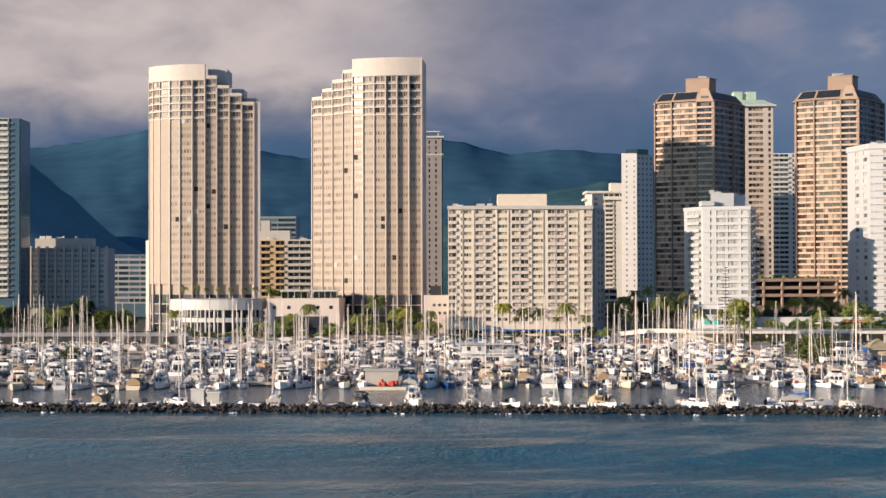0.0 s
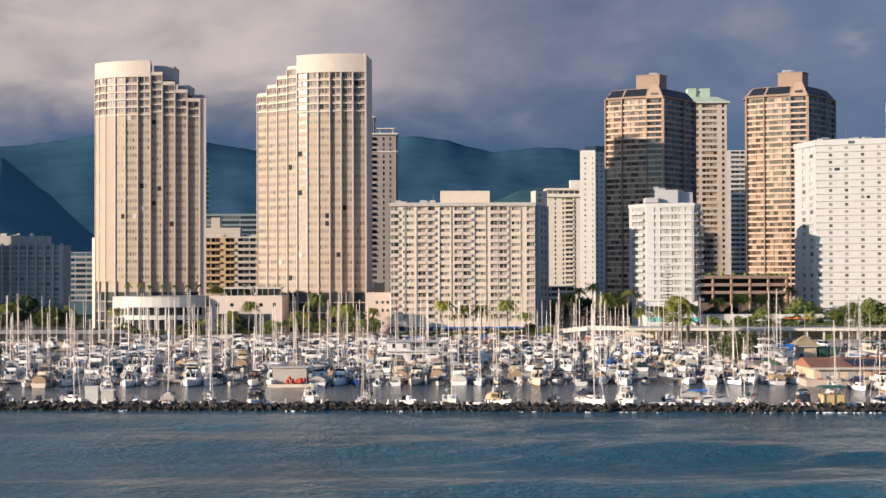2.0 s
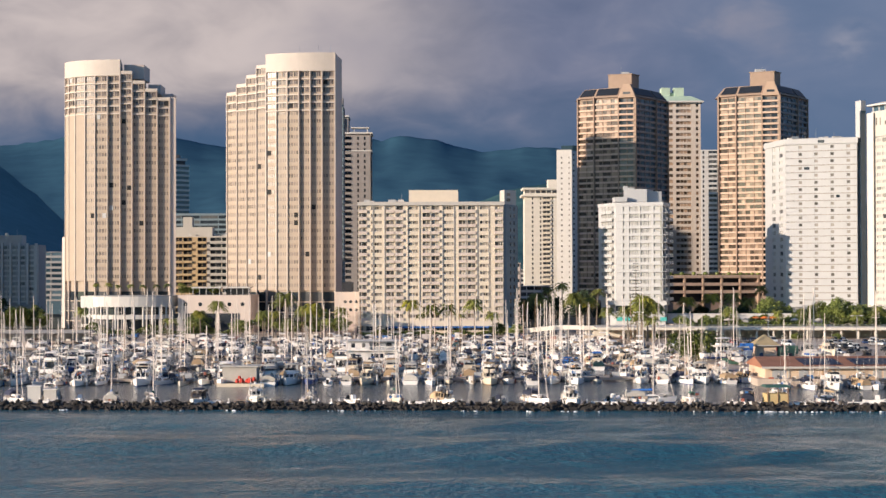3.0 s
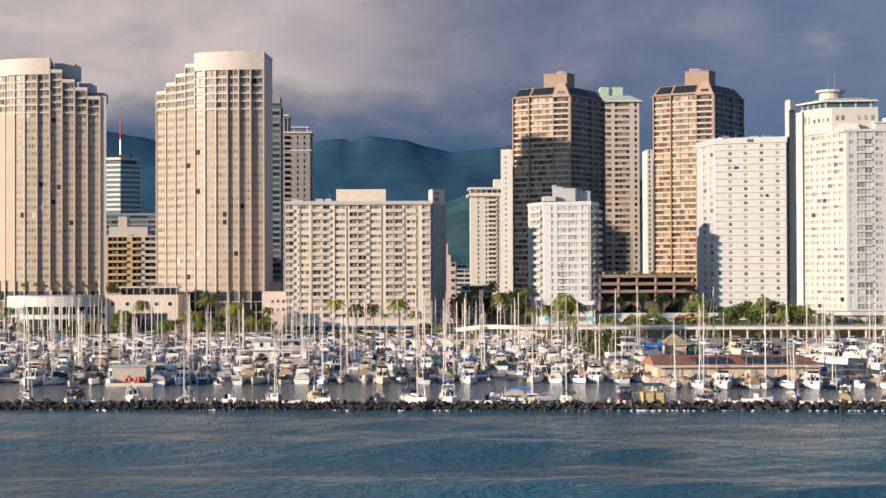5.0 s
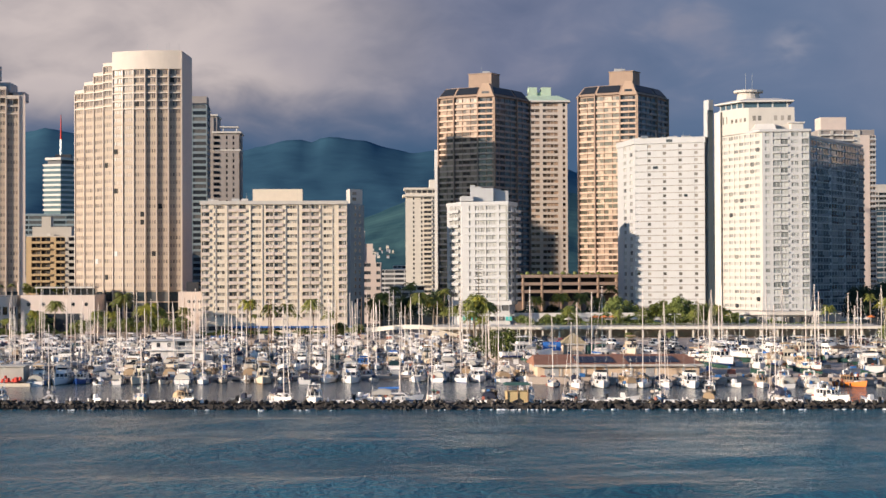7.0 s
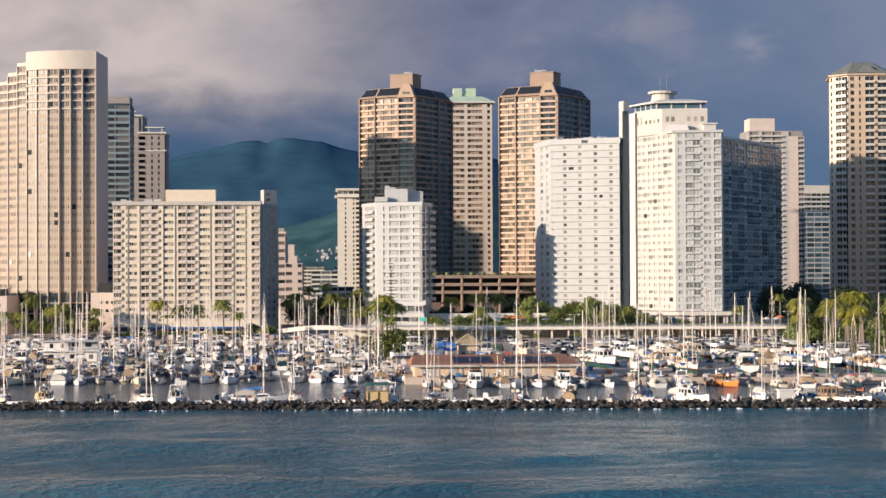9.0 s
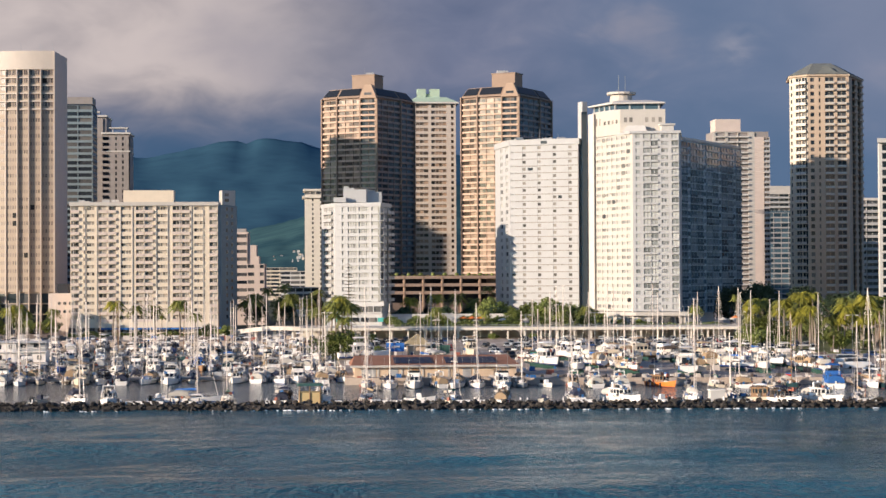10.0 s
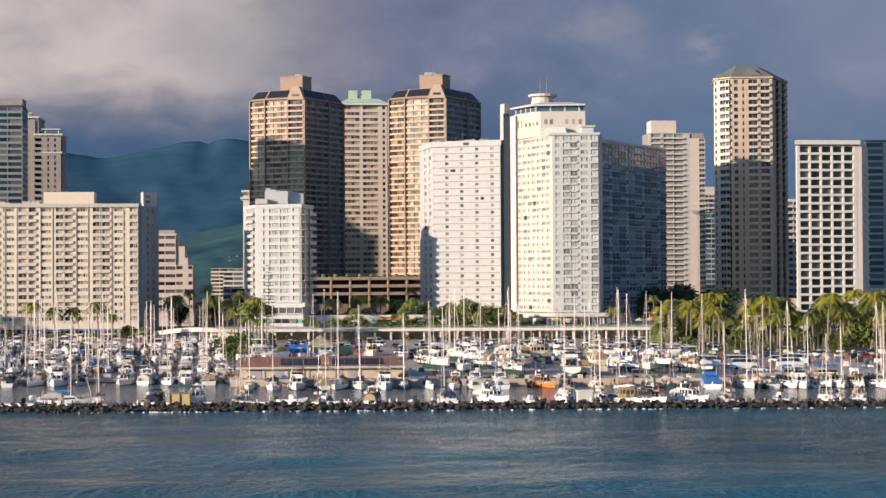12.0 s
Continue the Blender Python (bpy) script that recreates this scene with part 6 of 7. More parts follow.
# ---- docks and moorings of the basin ----
for w, wide in ((384.5, 5.0), (436, 3.0), (489, 3.0), (541, 3.0)):
    dock = thing("dock", "grey timber and concrete dock between the moored boats", "dock", (-40, w, 0))
    part("walkway", Solid().box(-190, 96.0, w - wide / 2, w + wide / 2, 0.25, 0.85), concrete if wide > 4 else plank, dock)
    for i, x in enumerate(np.arange(-150, 92, 10.4)):
        part("finger_pier", Solid().box(x - 0.5, x + 0.5, w - wide / 2 - 9, w - wide / 2, 0.3, 0.7) if i % 2 == 0 else Solid().box(x - 0.5, x + 0.5, w + wide / 2, w + wide / 2 + 9, 0.3, 0.7), plank, dock)
        if i % 2 == 0:
            part("mooring_post", Solid().pole(x, w - wide / 2 - 9.2, -1, 2.2, 0.2, k=7), white if i % 3 else bark, dock)
    for i in range(14):
        x = -140 + i * 16.3 + rb.uniform(-3, 3)
        tagged(new("dock_locker", Solid().box(x - 0.8, x + 0.8, w - 0.4, w + 0.4, 0.85, 1.75).prism(rect(x - 0.85, x + 0.85, w - 0.45, w + 0.45), 1.75, 1.92, rect(x - 0.8, x + 0.8, w - 0.3, w + 0.3)).mesh("dock_locker", white)),
               "white storage locker standing on the dock", "locker", "lockers on the docks")
    for side in (-1, 1):
        x = -152.0 + rb.uniform(0, 3)
        lim = -110 - (w - 380) * 0.27
        while x < 92:
            x += rb.uniform(4.0, 5.1)
            if x < lim or rb.random() < 0.10:
                continue
            berth(x, w + side * (wide / 2 + 6.3 + rb.uniform(-2.2, 2.2)), 0 if rb.random() < (0.7 if side < 0 else 0.35) else 180, 0.5 if w > 400 else 0.45, 0.0, w > 450)

# the last row of boats, stern to the back quay
x = -188.0
while x < 92:
    x += rb.uniform(4.2, 6.4)
    if rb.random() > 0.12:
        berth(x, 566 + rb.uniform(-2.5, 1.5), rb.choice((0, 180)), 0.45, 0.0, True)

# boats lying along the inside of the breakwater, with mooring floats
x = -95.0
i = 0
while x < 262:
    x += rb.uniform(5.5, 11)
    i += 1
    y = mole(x) + 15 + rb.uniform(-2, 8)
    k = (motor_kinds[1], sail_kinds[1], skiff_kinds[0], sail_kinds[3], motor_kinds[6], skiff_kinds[1], sail_kinds[6], motor_kinds[1], skiff_kinds[0], sail_kinds[0], sail_kinds[3], motor_kinds[7])[i % 12]
    put(k, pose(x, y, 0, 0, rb.uniform(-1.5, 1.5), rb.choice((0, 180, 20, 170, 5, 190, -15, 160, 80)) + rb.uniform(-8, 8)))
    for _ in range(2 + i % 2):
        xx = x + rb.uniform(-1, 8)
        m = mole(xx) + 13
        shape = Solid().box(xx - 1.2, xx + 1.2, m - 0.5, m + 0.6, -0.1, 0.75) if rb.random() < 0.5 else Solid().pole(xx, m, -0.2, 0.5, 0.42, 0.34, 9).pole(xx, m, 0.5, 1.2, 0.12, 0.1, 6)
        tagged(new("mooring_float", shape.mesh("mooring_float", gelcoat)), "white mooring float on the harbour water", "float", "floats behind the breakwater")
crate = thing("work_raft", "yellow plywood hut on a moored work raft", "raft", (89.5, mole(89.5) + 13, 0))
part("hut", Solid().box(87.6, 91.6, mole(89) + 11, mole(89) + 15, 0.15, 2.3), plywood, crate)
part("float", Solid().box(86.9, 92.3, mole(89) + 10.4, mole(89) + 15.6, -0.2, 0.25), plank, crate)
part("canopy", Solid().prism(rect(87.2, 92.0, mole(89) + 10.6, mole(89) + 15.4), 3.5, 3.85, rect(87.6, 91.6, mole(89) + 11.4, mole(89) + 14.6)), green_box, crate, "dark green canopy roof")
for px in (87.8, 89.6, 91.4):
    part("post", Solid().pole(px, mole(89) + 10.9, 0.2, 3.5, 0.09, k=6), mast_dark, crate)
for x0, w, h, m in ((-46.0, 2.4, 3.2, offwhite), (-43.0, 2.3, 2.6, cream_light), (162.5, 2.6, 2.2, offwhite)):
    y = mole(x0) + 14
    b = thing("float_shed", "pale shed on a float behind the breakwater", "shed", (x0, y, 0), "sheds on floats")
    part("wall", Solid().box(x0 - w / 2, x0 + w / 2, y, y + 2, 0.1, h), m, b)
    part("roof", Solid().box(x0 - w / 2 - 0.15, x0 + w / 2 + 0.15, y - 0.15, y + 2.15, h, h + 0.15), gelcoat, b)
hb = thing("house_boat", "grey box-like houseboat with orange-red buoys on deck", "houseboat", (-12, 371, 0))
part("hull", Solid().box(-17.5, -7.5, 367, 376, -0.3, 0.7), gelcoat_cream, hb)
part("deckhouse", Solid().box(-16.4, -9.2, 368.8, 375.5, 0.9, 4.1), canvas, hb)
part("roof", Solid().box(-16.8, -8.8, 368.4, 375.9, 4.1, 4.3), canvas, hb)
for a, b, c in ((-13.2, 0.9, 0.5), (-12.2, 0.9, 0.62), (-11.1, 1.0, 0.45), (-12.7, 1.7, 0.42), (-10.4, 0.9, 0.7), (-9.6, 1.3, 0.5)):
    part("buoy", Solid().pole(a, 367.7, b, b + c * 1.5, c, c * 0.55, 9), red_canvas, hb, "orange-red fender buoy")
driftwood = thing("drift_timber", "yellowish broken timber frame on the boulders", "timber", (-3, mole(-3) + 3, 1.6))
dt = Solid()
for a, b, c in ((-6.5, 0.0, 1.9), (-5.0, -2.2, 2.4), (-3.0, 0.2, 2.0)):
    dt.pole(a, mole(a) + 3, 1.5, c, 0.16, 0.12, 6, dx=3.5, dy=1.0)
part("beam", dt, plywood, driftwood)

# ---- the boatyard quay ----
x = 96.0
while x < 285:
    x += rb.uniform(3.9, 5.6)
    if abs(x - 161.8) < 5 or abs(x - 195.5) < 4:
        continue
    berth(x, quay(x) - 6.0 - rb.uniform(0, 1.5), 0 if rb.random() < 0.75 else 180, 0.42)
for i in range(58):
    x, y = (138 + rb.uniform(0, 66), 366 + rb.uniform(0, 88)) if i < 52 else (101 + rb.uniform(0, 36), 392 + rb.uniform(0, 52))
    if x < 142 and y < 392:
        continue
    k = rb.choice(motor_kinds[:2] + motor_kinds[:2] + [motor_kinds[3], motor_kinds[5], motor_kinds[6]] + sail_kinds[:2] + sail_kinds[3:4] + sail_kinds[6:] + [skiff_kinds[0]])
    put(k, pose(x, y, LAND + 1.15, 0, 0, rb.choice((0, 180, 20, -160, 90)) + rb.uniform(-10, 10)))
    c = thing("boat_cradle", "steel cradle under a boat laid up ashore", "cradle", (x, y, LAND), "cradles in the boatyard")
    part("frame", Solid().box(x - 1.3, x + 1.3, y - 1.8, y - 1.5, LAND, LAND + 1.0).box(x - 1.3, x + 1.3, y + 1.5, y + 1.8, LAND, LAND + 1.0).box(x - 0.15, x + 0.15, y - 1.8, y + 1.8, LAND, LAND + 0.3), green_box, c)
put(orange_boat, pose(161.8, quay(161) - 5.5, 0, 0, 0, 24))
put(blue_charter, pose(195.5, quay(195) - 8.0, 0, 0, 0, 172))
put(teak_launch, pose(171.5, mole(171) + 17, 0, 0, 0, 65))
put(blue_topped, pose(62.5, 427.0, 0, 0, 0, 12))
for i in range(8):
    berth(205 + i * 8.5, quay(215 + i * 8) - 7.5, rb.choice((0, 180)), 0.5)

yard = thing("harbour_office", "long peach harbour building with terracotta roof and solar panels", "building", (116, 374, LAND))
part("wall", Solid().box(99, 133.5, 366, 384, LAND, 3.8), peach, yard)
part("roof", Solid().hexa([(98.2, 365.0, 3.75), (134.2, 365.0, 3.75), (134.2, 385, 3.75), (98.2, 385, 3.75), (98.2, 365.0, 4.0), (134.2, 365.0, 4.0), (133, 380, 5.5), (99.4, 380, 5.5)]), terracotta, yard)
part("fascia", Solid().box(98.1, 134.3, 364.85, 364.97, 3.6, 4.05), cream_light, yard)
for i in range(15):
    if i == 6:
        continue
    a = 107.6 + i * 1.36 + (1.5 if i > 6 else 0)
    y0, y1 = 367.5, 376.0
    z0, z1 = 4.0 + (y0 - 365) / 15 * 1.5 + 0.06, 4.0 + (y1 - 365) / 15 * 1.5 + 0.06
    part("solar_panel", Solid().hexa([(a, y0, z0), (a + 1.28, y0, z0), (a + 1.28, y1, z1), (a, y1, z1), (a, y0, z0 + 0.1), (a + 1.28, y0, z0 + 0.1), (a + 1.28, y1, z1 + 0.1), (a, y1, z1 + 0.1)]), solar, yard)
for a in (104, 109, 113.5, 119, 124.5, 130):
    part("pilaster", Solid().box(a - 0.2, a + 0.2, 365.85, 366, LAND, 3.75), cream_light, yard)
part("door", Solid().box(111.2, 112.8, 365.9, 366.02, LAND, 3.4), teak, yard)
for a, w in ((100.5, 3.0), (106.2, 2.0), (122.0, 1.8)):
    part("roller_door", Solid().box(a, a + w, 365.92, 366.03, LAND, 3.3), greywall, yard)

hut = thing("yard_kiosk", "peach kiosk with a tan pyramid roof", "kiosk", (118.2, 463, LAND))
part("wall", Solid().box(115.6, 121.0, 460.5, 465.8, LAND, 4.6), peach, hut)
part("roof", Solid().prism(rect(114.7, 121.9, 459.6, 466.7), 4.5, 7.2, rect(118.0, 118.6, 462.8, 463.4)), thatch, hut)
part("eaves", Solid().prism(rect(114.6, 122.0, 459.5, 466.8), 4.3, 4.52), cream_light, hut)
sign = thing("billboard", "blue sign board with illegible white writing", "sign", (112.2, 459, LAND))
part("board", Solid().box(109.8, 114.6, 458.9, 459.1, LAND + 1.3, 5.1), blue_awning, sign)
part("lettering_bar", Solid().box(111.2, 113.4, 458.8, 458.9, 3.8, 4.3), white, sign)
for a in (110.2, 114.2):
    part("post", Solid().pole(a, 459.2, LAND, 5.2, 0.08), chrome, sign)
cont = thing("shipping_container", "green storage container beside the kiosk", "container", (124.4, 463, LAND))
part("box", Solid().box(121.8, 127.0, 460.8, 463.4, LAND, 4.3), green_box, cont)
for a in np.arange(122.1, 127, 0.55):
    part("corrugation", Solid().box(a, a + 0.25, 460.72, 460.8, LAND + 0.2, 4.1), green_box, cont)
yk = thing("ticket_booth", "small yellow booth on the quay", "booth", (199, 385, LAND))
part("wall", Solid().box(198.2, 200.2, 384, 386, LAND, 3.9), plywood, yk)
part("roof", Solid().box(198.0, 200.4, 383.8, 386.2, 3.9, 4.1), offwhite, yk)

for x in (212, 219, 240):
    put(motor_kinds[2], pose(x, quay(x) - 6.2, 0, 0, 0, rb.uniform(-5, 5)))
# loose gear on the docks and all over the yard
rg = random.Random(33)


def strewn(name, label, count, spot, lo, hi):
    G = Solid()
    for _ in range(count):
        x, y, z = spot()
        w, d, h = rg.uniform(lo, hi), rg.uniform(lo, hi), rg.uniform(lo, hi) * 1.3
        G.prism(rect(x - w, x + w, y - d, y + d), z, z + h, rect(x - w * 0.85, x + w * 0.85, y - d * 0.85, y + d * 0.85))
    return tagged(new(name, G.mesh(name, gear)), label, "gear", kind="stuff")


strewn("yard_gear", "crates, drums, engines and trailers strewn over the boatyard", 420, lambda: (rg.uniform(98, 285), rg.uniform(368, 470), LAND), 0.25, 0.9)
strewn("quay_gear", "boxes, bins and gear along the quay edge", 150, lambda: (lambda x: (x, quay(x) + rg.uniform(0.5, 3), LAND))(rg.uniform(98, 290)), 0.2, 0.7)
strewn("dock_gear", "hoses, carts and boxes along the docks", 420, lambda: (rg.uniform(-150, 95), rg.choice((384.5, 436, 489, 541)) + rg.uniform(-1.3, 1.3), 0.85), 0.15, 0.5)

strewn("waterfront_gear", "boxes, bins and dock gear along the back of the basin", 290, lambda: (rg.uniform(-190, 96), rg.uniform(575, 612), LAND), 0.3, 1.2)

# ---- cars, vans ----
def car(label, paint, L=4.5, Wd=1.8, H=1.45, van=False):
    T = thing("van" if van else "car", label, "van" if van else "car", (0, 0, 0), "parked vehicles")
    b0, h0 = Wd / 2, H * (0.5 if not van else 0.64)
    rings = []
    for y, z, w in ((-L / 2, 0.62 * h0 + 0.2, 0.86), (-L / 2 + 0.15, h0 * 0.92, 0.95), (-L * 0.2, h0 + 0.05, 1), (L * 0.3, h0 + 0.08, 1), (L / 2 - 0.1, h0 + 0.02, 0.95), (L / 2, h0 * 0.7, 0.9)):
        rings.append([(-b0 * w, y, 0.28), (-b0 * w, y, z * 0.75), (-b0 * w * 0.93, y, z), (b0 * w * 0.93, y, z), (b0 * w, y, z * 0.75), (b0 * w, y, 0.28)])
    shell = Solid().loft(rings)
    f, r = (-0.42, 0.48) if van else (-0.22, 0.36)
    part("window_band", cabin_loft(b0 * 0.93, b0 * 0.78, L * r, L * f, h0, H - 0.06, 0.35, 0.55), boat_glass, T, "dark tinted window band")
    top = cabin_loft(b0 * 0.80, b0 * 0.72, L * r - 0.3, L * f + 0.45, H - 0.10, H, 0.08, 0.1)
    k = len(shell.v)
    shell.v += top.v
    shell.f += [tuple(k + i for i in q) for q in top.f]
    for sx in (-1, 1):                                             # pillars that carry the roof
        for y in (L * r - 0.35, L * f + 0.5):
            shell.box(sx * b0 * 0.78 - 0.04, sx * b0 * 0.78 + 0.04, y - 0.04, y + 0.04, h0, H - 0.03)
    part("body", shell, paint, T)
    P = Solid().box(-0.3, 0.3, -L * 0.3, L * 0.3, 0.24, 0.42)
    for sy in (-0.3, 0.3):
        for sx in (-1, 1):
            P.loft([[(sx * b0 - sx * d, L * sy + 0.33 * math.cos(t), 0.33 + 0.33 * math.sin(t)) for t in np.linspace(0, 2 * math.pi, 9, endpoint=False)] for d in (-0.02, 0.2)])
        P.box(-b0 * 0.9, b0 * 0.9, L * sy - 0.06, L * sy + 0.06, 0.27, 0.39)
    part("running_gear", P, rubber, T, "black wheels and axles")
    return T


names = ("white", "black", "silver", "red", "dark blue", "grey")
car_kinds = [car("%s parked saloon car" % n, p) for n, p in zip(names, car_paints)]
car_kinds += [car("%s parked sport utility car" % n, p, 4.7, 1.9, 1.8) for n, p in (("white", car_paints[0]), ("black", car_paints[1]))]
van_kind = car("white parked passenger van", car_paints[0], 6.2, 2.1, 2.5, True)
rc = random.Random(5)
for y in (474, 487, 500, 513, 526, 539, 553):
    x = 96.0 + rc.uniform(0, 4)
    while x < 236:
        x += rc.uniform(2.9, 3.5)
        if rc.random() < 0.55 or (y < 480 and x < 132):
            continue
        put(rc.choices(car_kinds, (5, 5, 4, 1, 1.6, 3, 3, 2.5))[0], pose(x, y + rc.uniform(-0.4, 0.4), LAND, 0, 0, rc.choice((0, 180, 30, -30)) + rc.uniform(-3, 3)))
for x, y, a in ((208, 396, 75), (216, 398, 80), (213, 382, 85), (224, 383, 88), (231, 402, 70), (206, 415, 60)):
    put(van_kind, pose(x, y, LAND, 0, 0, a))
for i in range(22):
    put(rc.choice(car_kinds), pose(203 + rc.uniform(0, 70), rc.choice((372, 410, 424, 436, 448)) + rc.uniform(-2, 2), LAND, 0, 0, rc.uniform(60, 120)))
for i in range(12):
    put(rc.choice(car_kinds), pose(142 + i * 5.0 + rc.uniform(-1, 1), 446 + rc.uniform(-2, 3), LAND, 0, 0, rc.choice((0, 180)) + rc.uniform(-8, 8)))

for i in range(34):      # along the back of the basin
    put(rc.choices(car_kinds, (5, 5, 4, 1, 1.6, 3, 3, 2.5))[0], pose(-186 + i * 8.1 + rc.uniform(-2, 2), 580 + rc.uniform(0, 22), LAND, 0, 0, rc.choice((0, 90, 180)) + rc.uniform(-8, 8)))

# lamp posts of the car park
for x, y in ((104, 497), (131, 520), (152, 497), (176, 520), (199, 497), (221, 520), (240, 470), (95, 545)):
    lp = thing("street_lamp", "tall grey lamp post in the car park", "street lamp", (x, y, LAND), "car park lamps")
    part("pole", Solid().pole(x, y, LAND, 11.5, 0.11, 0.07, 8), chrome, lp)
    arm = part("arm", Solid().box(x - 1.3, x + 1.3, y - 0.05, y + 0.05, 11.4, 11.5), chrome, lp)
    part("lantern", Solid().prism(rect(x - 1.7, x - 0.9, y - 0.2, y + 0.2), 11.25, 11.5).prism(rect(x + 0.9, x + 1.7, y - 0.2, y + 0.2), 11.25, 11.5), offwhite, arm)

# ---- raised promenade in front of the white hotel ----
prom = thing("promenade", "white raised promenade deck on columns", "walkway", (160, 580, LAND), kind="structure")
part("deck", Solid().prism([(86, 584), (237, 569), (239, 600), (86, 612)], 4.55, 5.25), ivory, prom)
part("fascia", Solid().prism([(85.8, 583.6), (237.2, 568.6), (237.2, 569.0), (85.8, 584.0)], 4.5, 5.4), ivory, prom)
u, n, L = wall_frame((86, 584), (237, 569))
for k in np.arange(3, L, 5.6):
    part("column", Solid().slab((86, 584), u, n, k - 0.28, k + 0.28, -1.2, -0.6, LAND, 4.6), ivory, prom)
part("rail", Solid().slab((86, 584), u, n, 0, L, -0.3, -0.22, 6.25, 6.35), chrome, prom)
for k in np.arange(1, L, 2.6):
    part("rail_post", Solid().slab((86, 584), u, n, k - 0.04, k + 0.04, -0.3, -0.22, 5.25, 6.3), chrome, prom)
part("retaining_wall", Solid().prism([(86, 598), (238, 584), (239, 600), (86, 612)], LAND, 4.5), ivory, prom)
terrace = thing("terrace", "planted hotel terrace behind the promenade", "terrace", (165, 615, LAND), kind="structure")
part("paving", Solid().prism([(118, 600), (239, 596), (242, 640), (118, 655)], LAND, 5.0), concrete, terrace)
part("planter_wall", Solid().prism([(120, 612), (190, 606), (190, 607), (120, 613)], 5.0, 6.3), cream_light, terrace)
part("low_wall", Solid().prism([(118, 640), (168, 636), (168, 640), (118, 644)], 5.0, 8.6), offwhite, terrace)
for x, y in ((134, 604), (140, 603), (148, 602), (157, 602), (165, 600), (233, 592), (237, 594)):
    um = thing("parasol", "pale canvas parasol on the terrace", "parasol", (x, y, 5.1), "terrace parasols")
    part("pole", Solid().pole(x, y, 5.0, 7.6, 0.05, k=6), chrome, um)
    part("canopy", Solid().loft([[(x + r * math.cos(t), y + r * math.sin(t), z) for t in np.linspace(0, 2 * math.pi, 8, endpoint=False)] for r, z in ((1.7, 7.1), (1.65, 7.2), (0.08, 7.95))]), canvas, um)
ramp = thing("curved_ramp", "white curved ramp bridge beside the flats", "ramp", (72, 605, LAND), kind="structure")
R0 = [(86 - 24 * t, 597 + 18 * t ** 1.6, 4.6 + 0.4 * math.sin(math.pi * min(1, t * 1.15)) - 1.6 * t ** 2) for t in np.linspace(0, 1, 12)]
for (x0, y0, z0), (x1, y1, z1) in zip(R0, R0[1:]):
    part("span", Solid().hexa([(x1, y1, z1 - 0.6), (x0, y0, z0 - 0.6), (x0, y0 + 6, z0 - 0.6), (x1, y1 + 6, z1 - 0.6), (x1, y1, z1 + 0.8), (x0, y0, z0 + 0.8), (x0, y0 + 6, z0 + 0.8), (x1, y1 + 6, z1 + 0.8)]), ivory, ramp)
for x0, y0, z0 in R0[1::3]:
    part("pier", Solid().pole(x0, y0 + 3, LAND, z0 - 0.5, 0.6, k=10), offwhite, ramp)
stair = thing("stair_flight", "white outside stair at the end of the promenade", "stairs", (241, 566, LAND), kind="structure")
for i in range(14):
    part("step", Solid().box(237.5 + i * 0.45, 238.0 + i * 0.45, 566, 570, LAND, 5.2 - i * 0.27), white, stair)
shed = thing("dock_shed", "long low white-roofed dock shed", "shed", (-125, 580, LAND))
part("roof", Solid().prism(rect(-175, -84, 577, 590), 4.2, 5.0, rect(-174, -85, 582, 586)), canvas, shed)
part("wall", Solid().box(-173, -86, 583, 589, LAND, 4.2), greywall, shed)
for a in np.arange(-172, -85, 7.2):
    part("post", Solid().pole(a, 577.6, LAND, 4.2, 0.16), white, shed)
bluehut = thing("floating_house", "white two-storey floating house with shaded grey upper cabin", "houseboat", (12, 466, 0))
part("float", Solid().box(4.0, 20.6, 462, 471, -0.3, 0.5), concrete, bluehut)
part("lower_storey", Solid().box(5.6, 19.8, 463.6, 470.4, 0.5, 3.2), gelcoat, bluehut)
part("balcony_slab", Solid().box(4.4, 20.2, 462.6, 470.8, 3.2, 3.42), gelcoat, bluehut)
part("upper_storey", Solid().box(6.0, 12.2, 463.4, 470.2, 3.42, 5.75), gelcoat, bluehut)
# grey paint carries the shade on this half of the upper storey
part("upper_cabin", Solid().box(12.2, 19.6, 464.2, 470.2, 3.42, 5.75), hull_grey, bluehut, "upper cabin with its shade put into grey paint")
part("roof", Solid().prism(rect(4.2, 20.2, 462.6, 470.8), 5.75, 6.0, rect(4.6, 19.8, 463.2, 470.4)), offwhite, bluehut, "flat overhanging roof")
for a, w, y, z in ((7.4, 0.9, 463.4, 4.1), (10.2, 0.9, 463.4, 4.1), (13.2, 1.6, 464.2, 4.2), (16.6, 1.6, 464.2, 4.2), (12.6, 3.4, 463.6, 1.3), (17.6, 1.1, 463.6, 1.2), (7.2, 1.2, 463.6, 1.3)):
    w_ob = part("window", Solid().box(a, a + w, y - 0.05, y, z, z + 1.15), glass_dark, bluehut)
    part("window_sill", Solid().box(a - 0.1, a + w + 0.1, y - 0.08, y, z - 0.1, z), gelcoat, w_ob)
for a in np.linspace(12.4, 20.0, 6):
    part("rail_post", Solid().pole(a, 462.8, 3.42, 4.4, 0.04, k=5), gelcoat, bluehut)
part("rail", Solid().box(12.2, 20.1, 462.77, 462.83, 4.36, 4.44), gelcoat, bluehut)

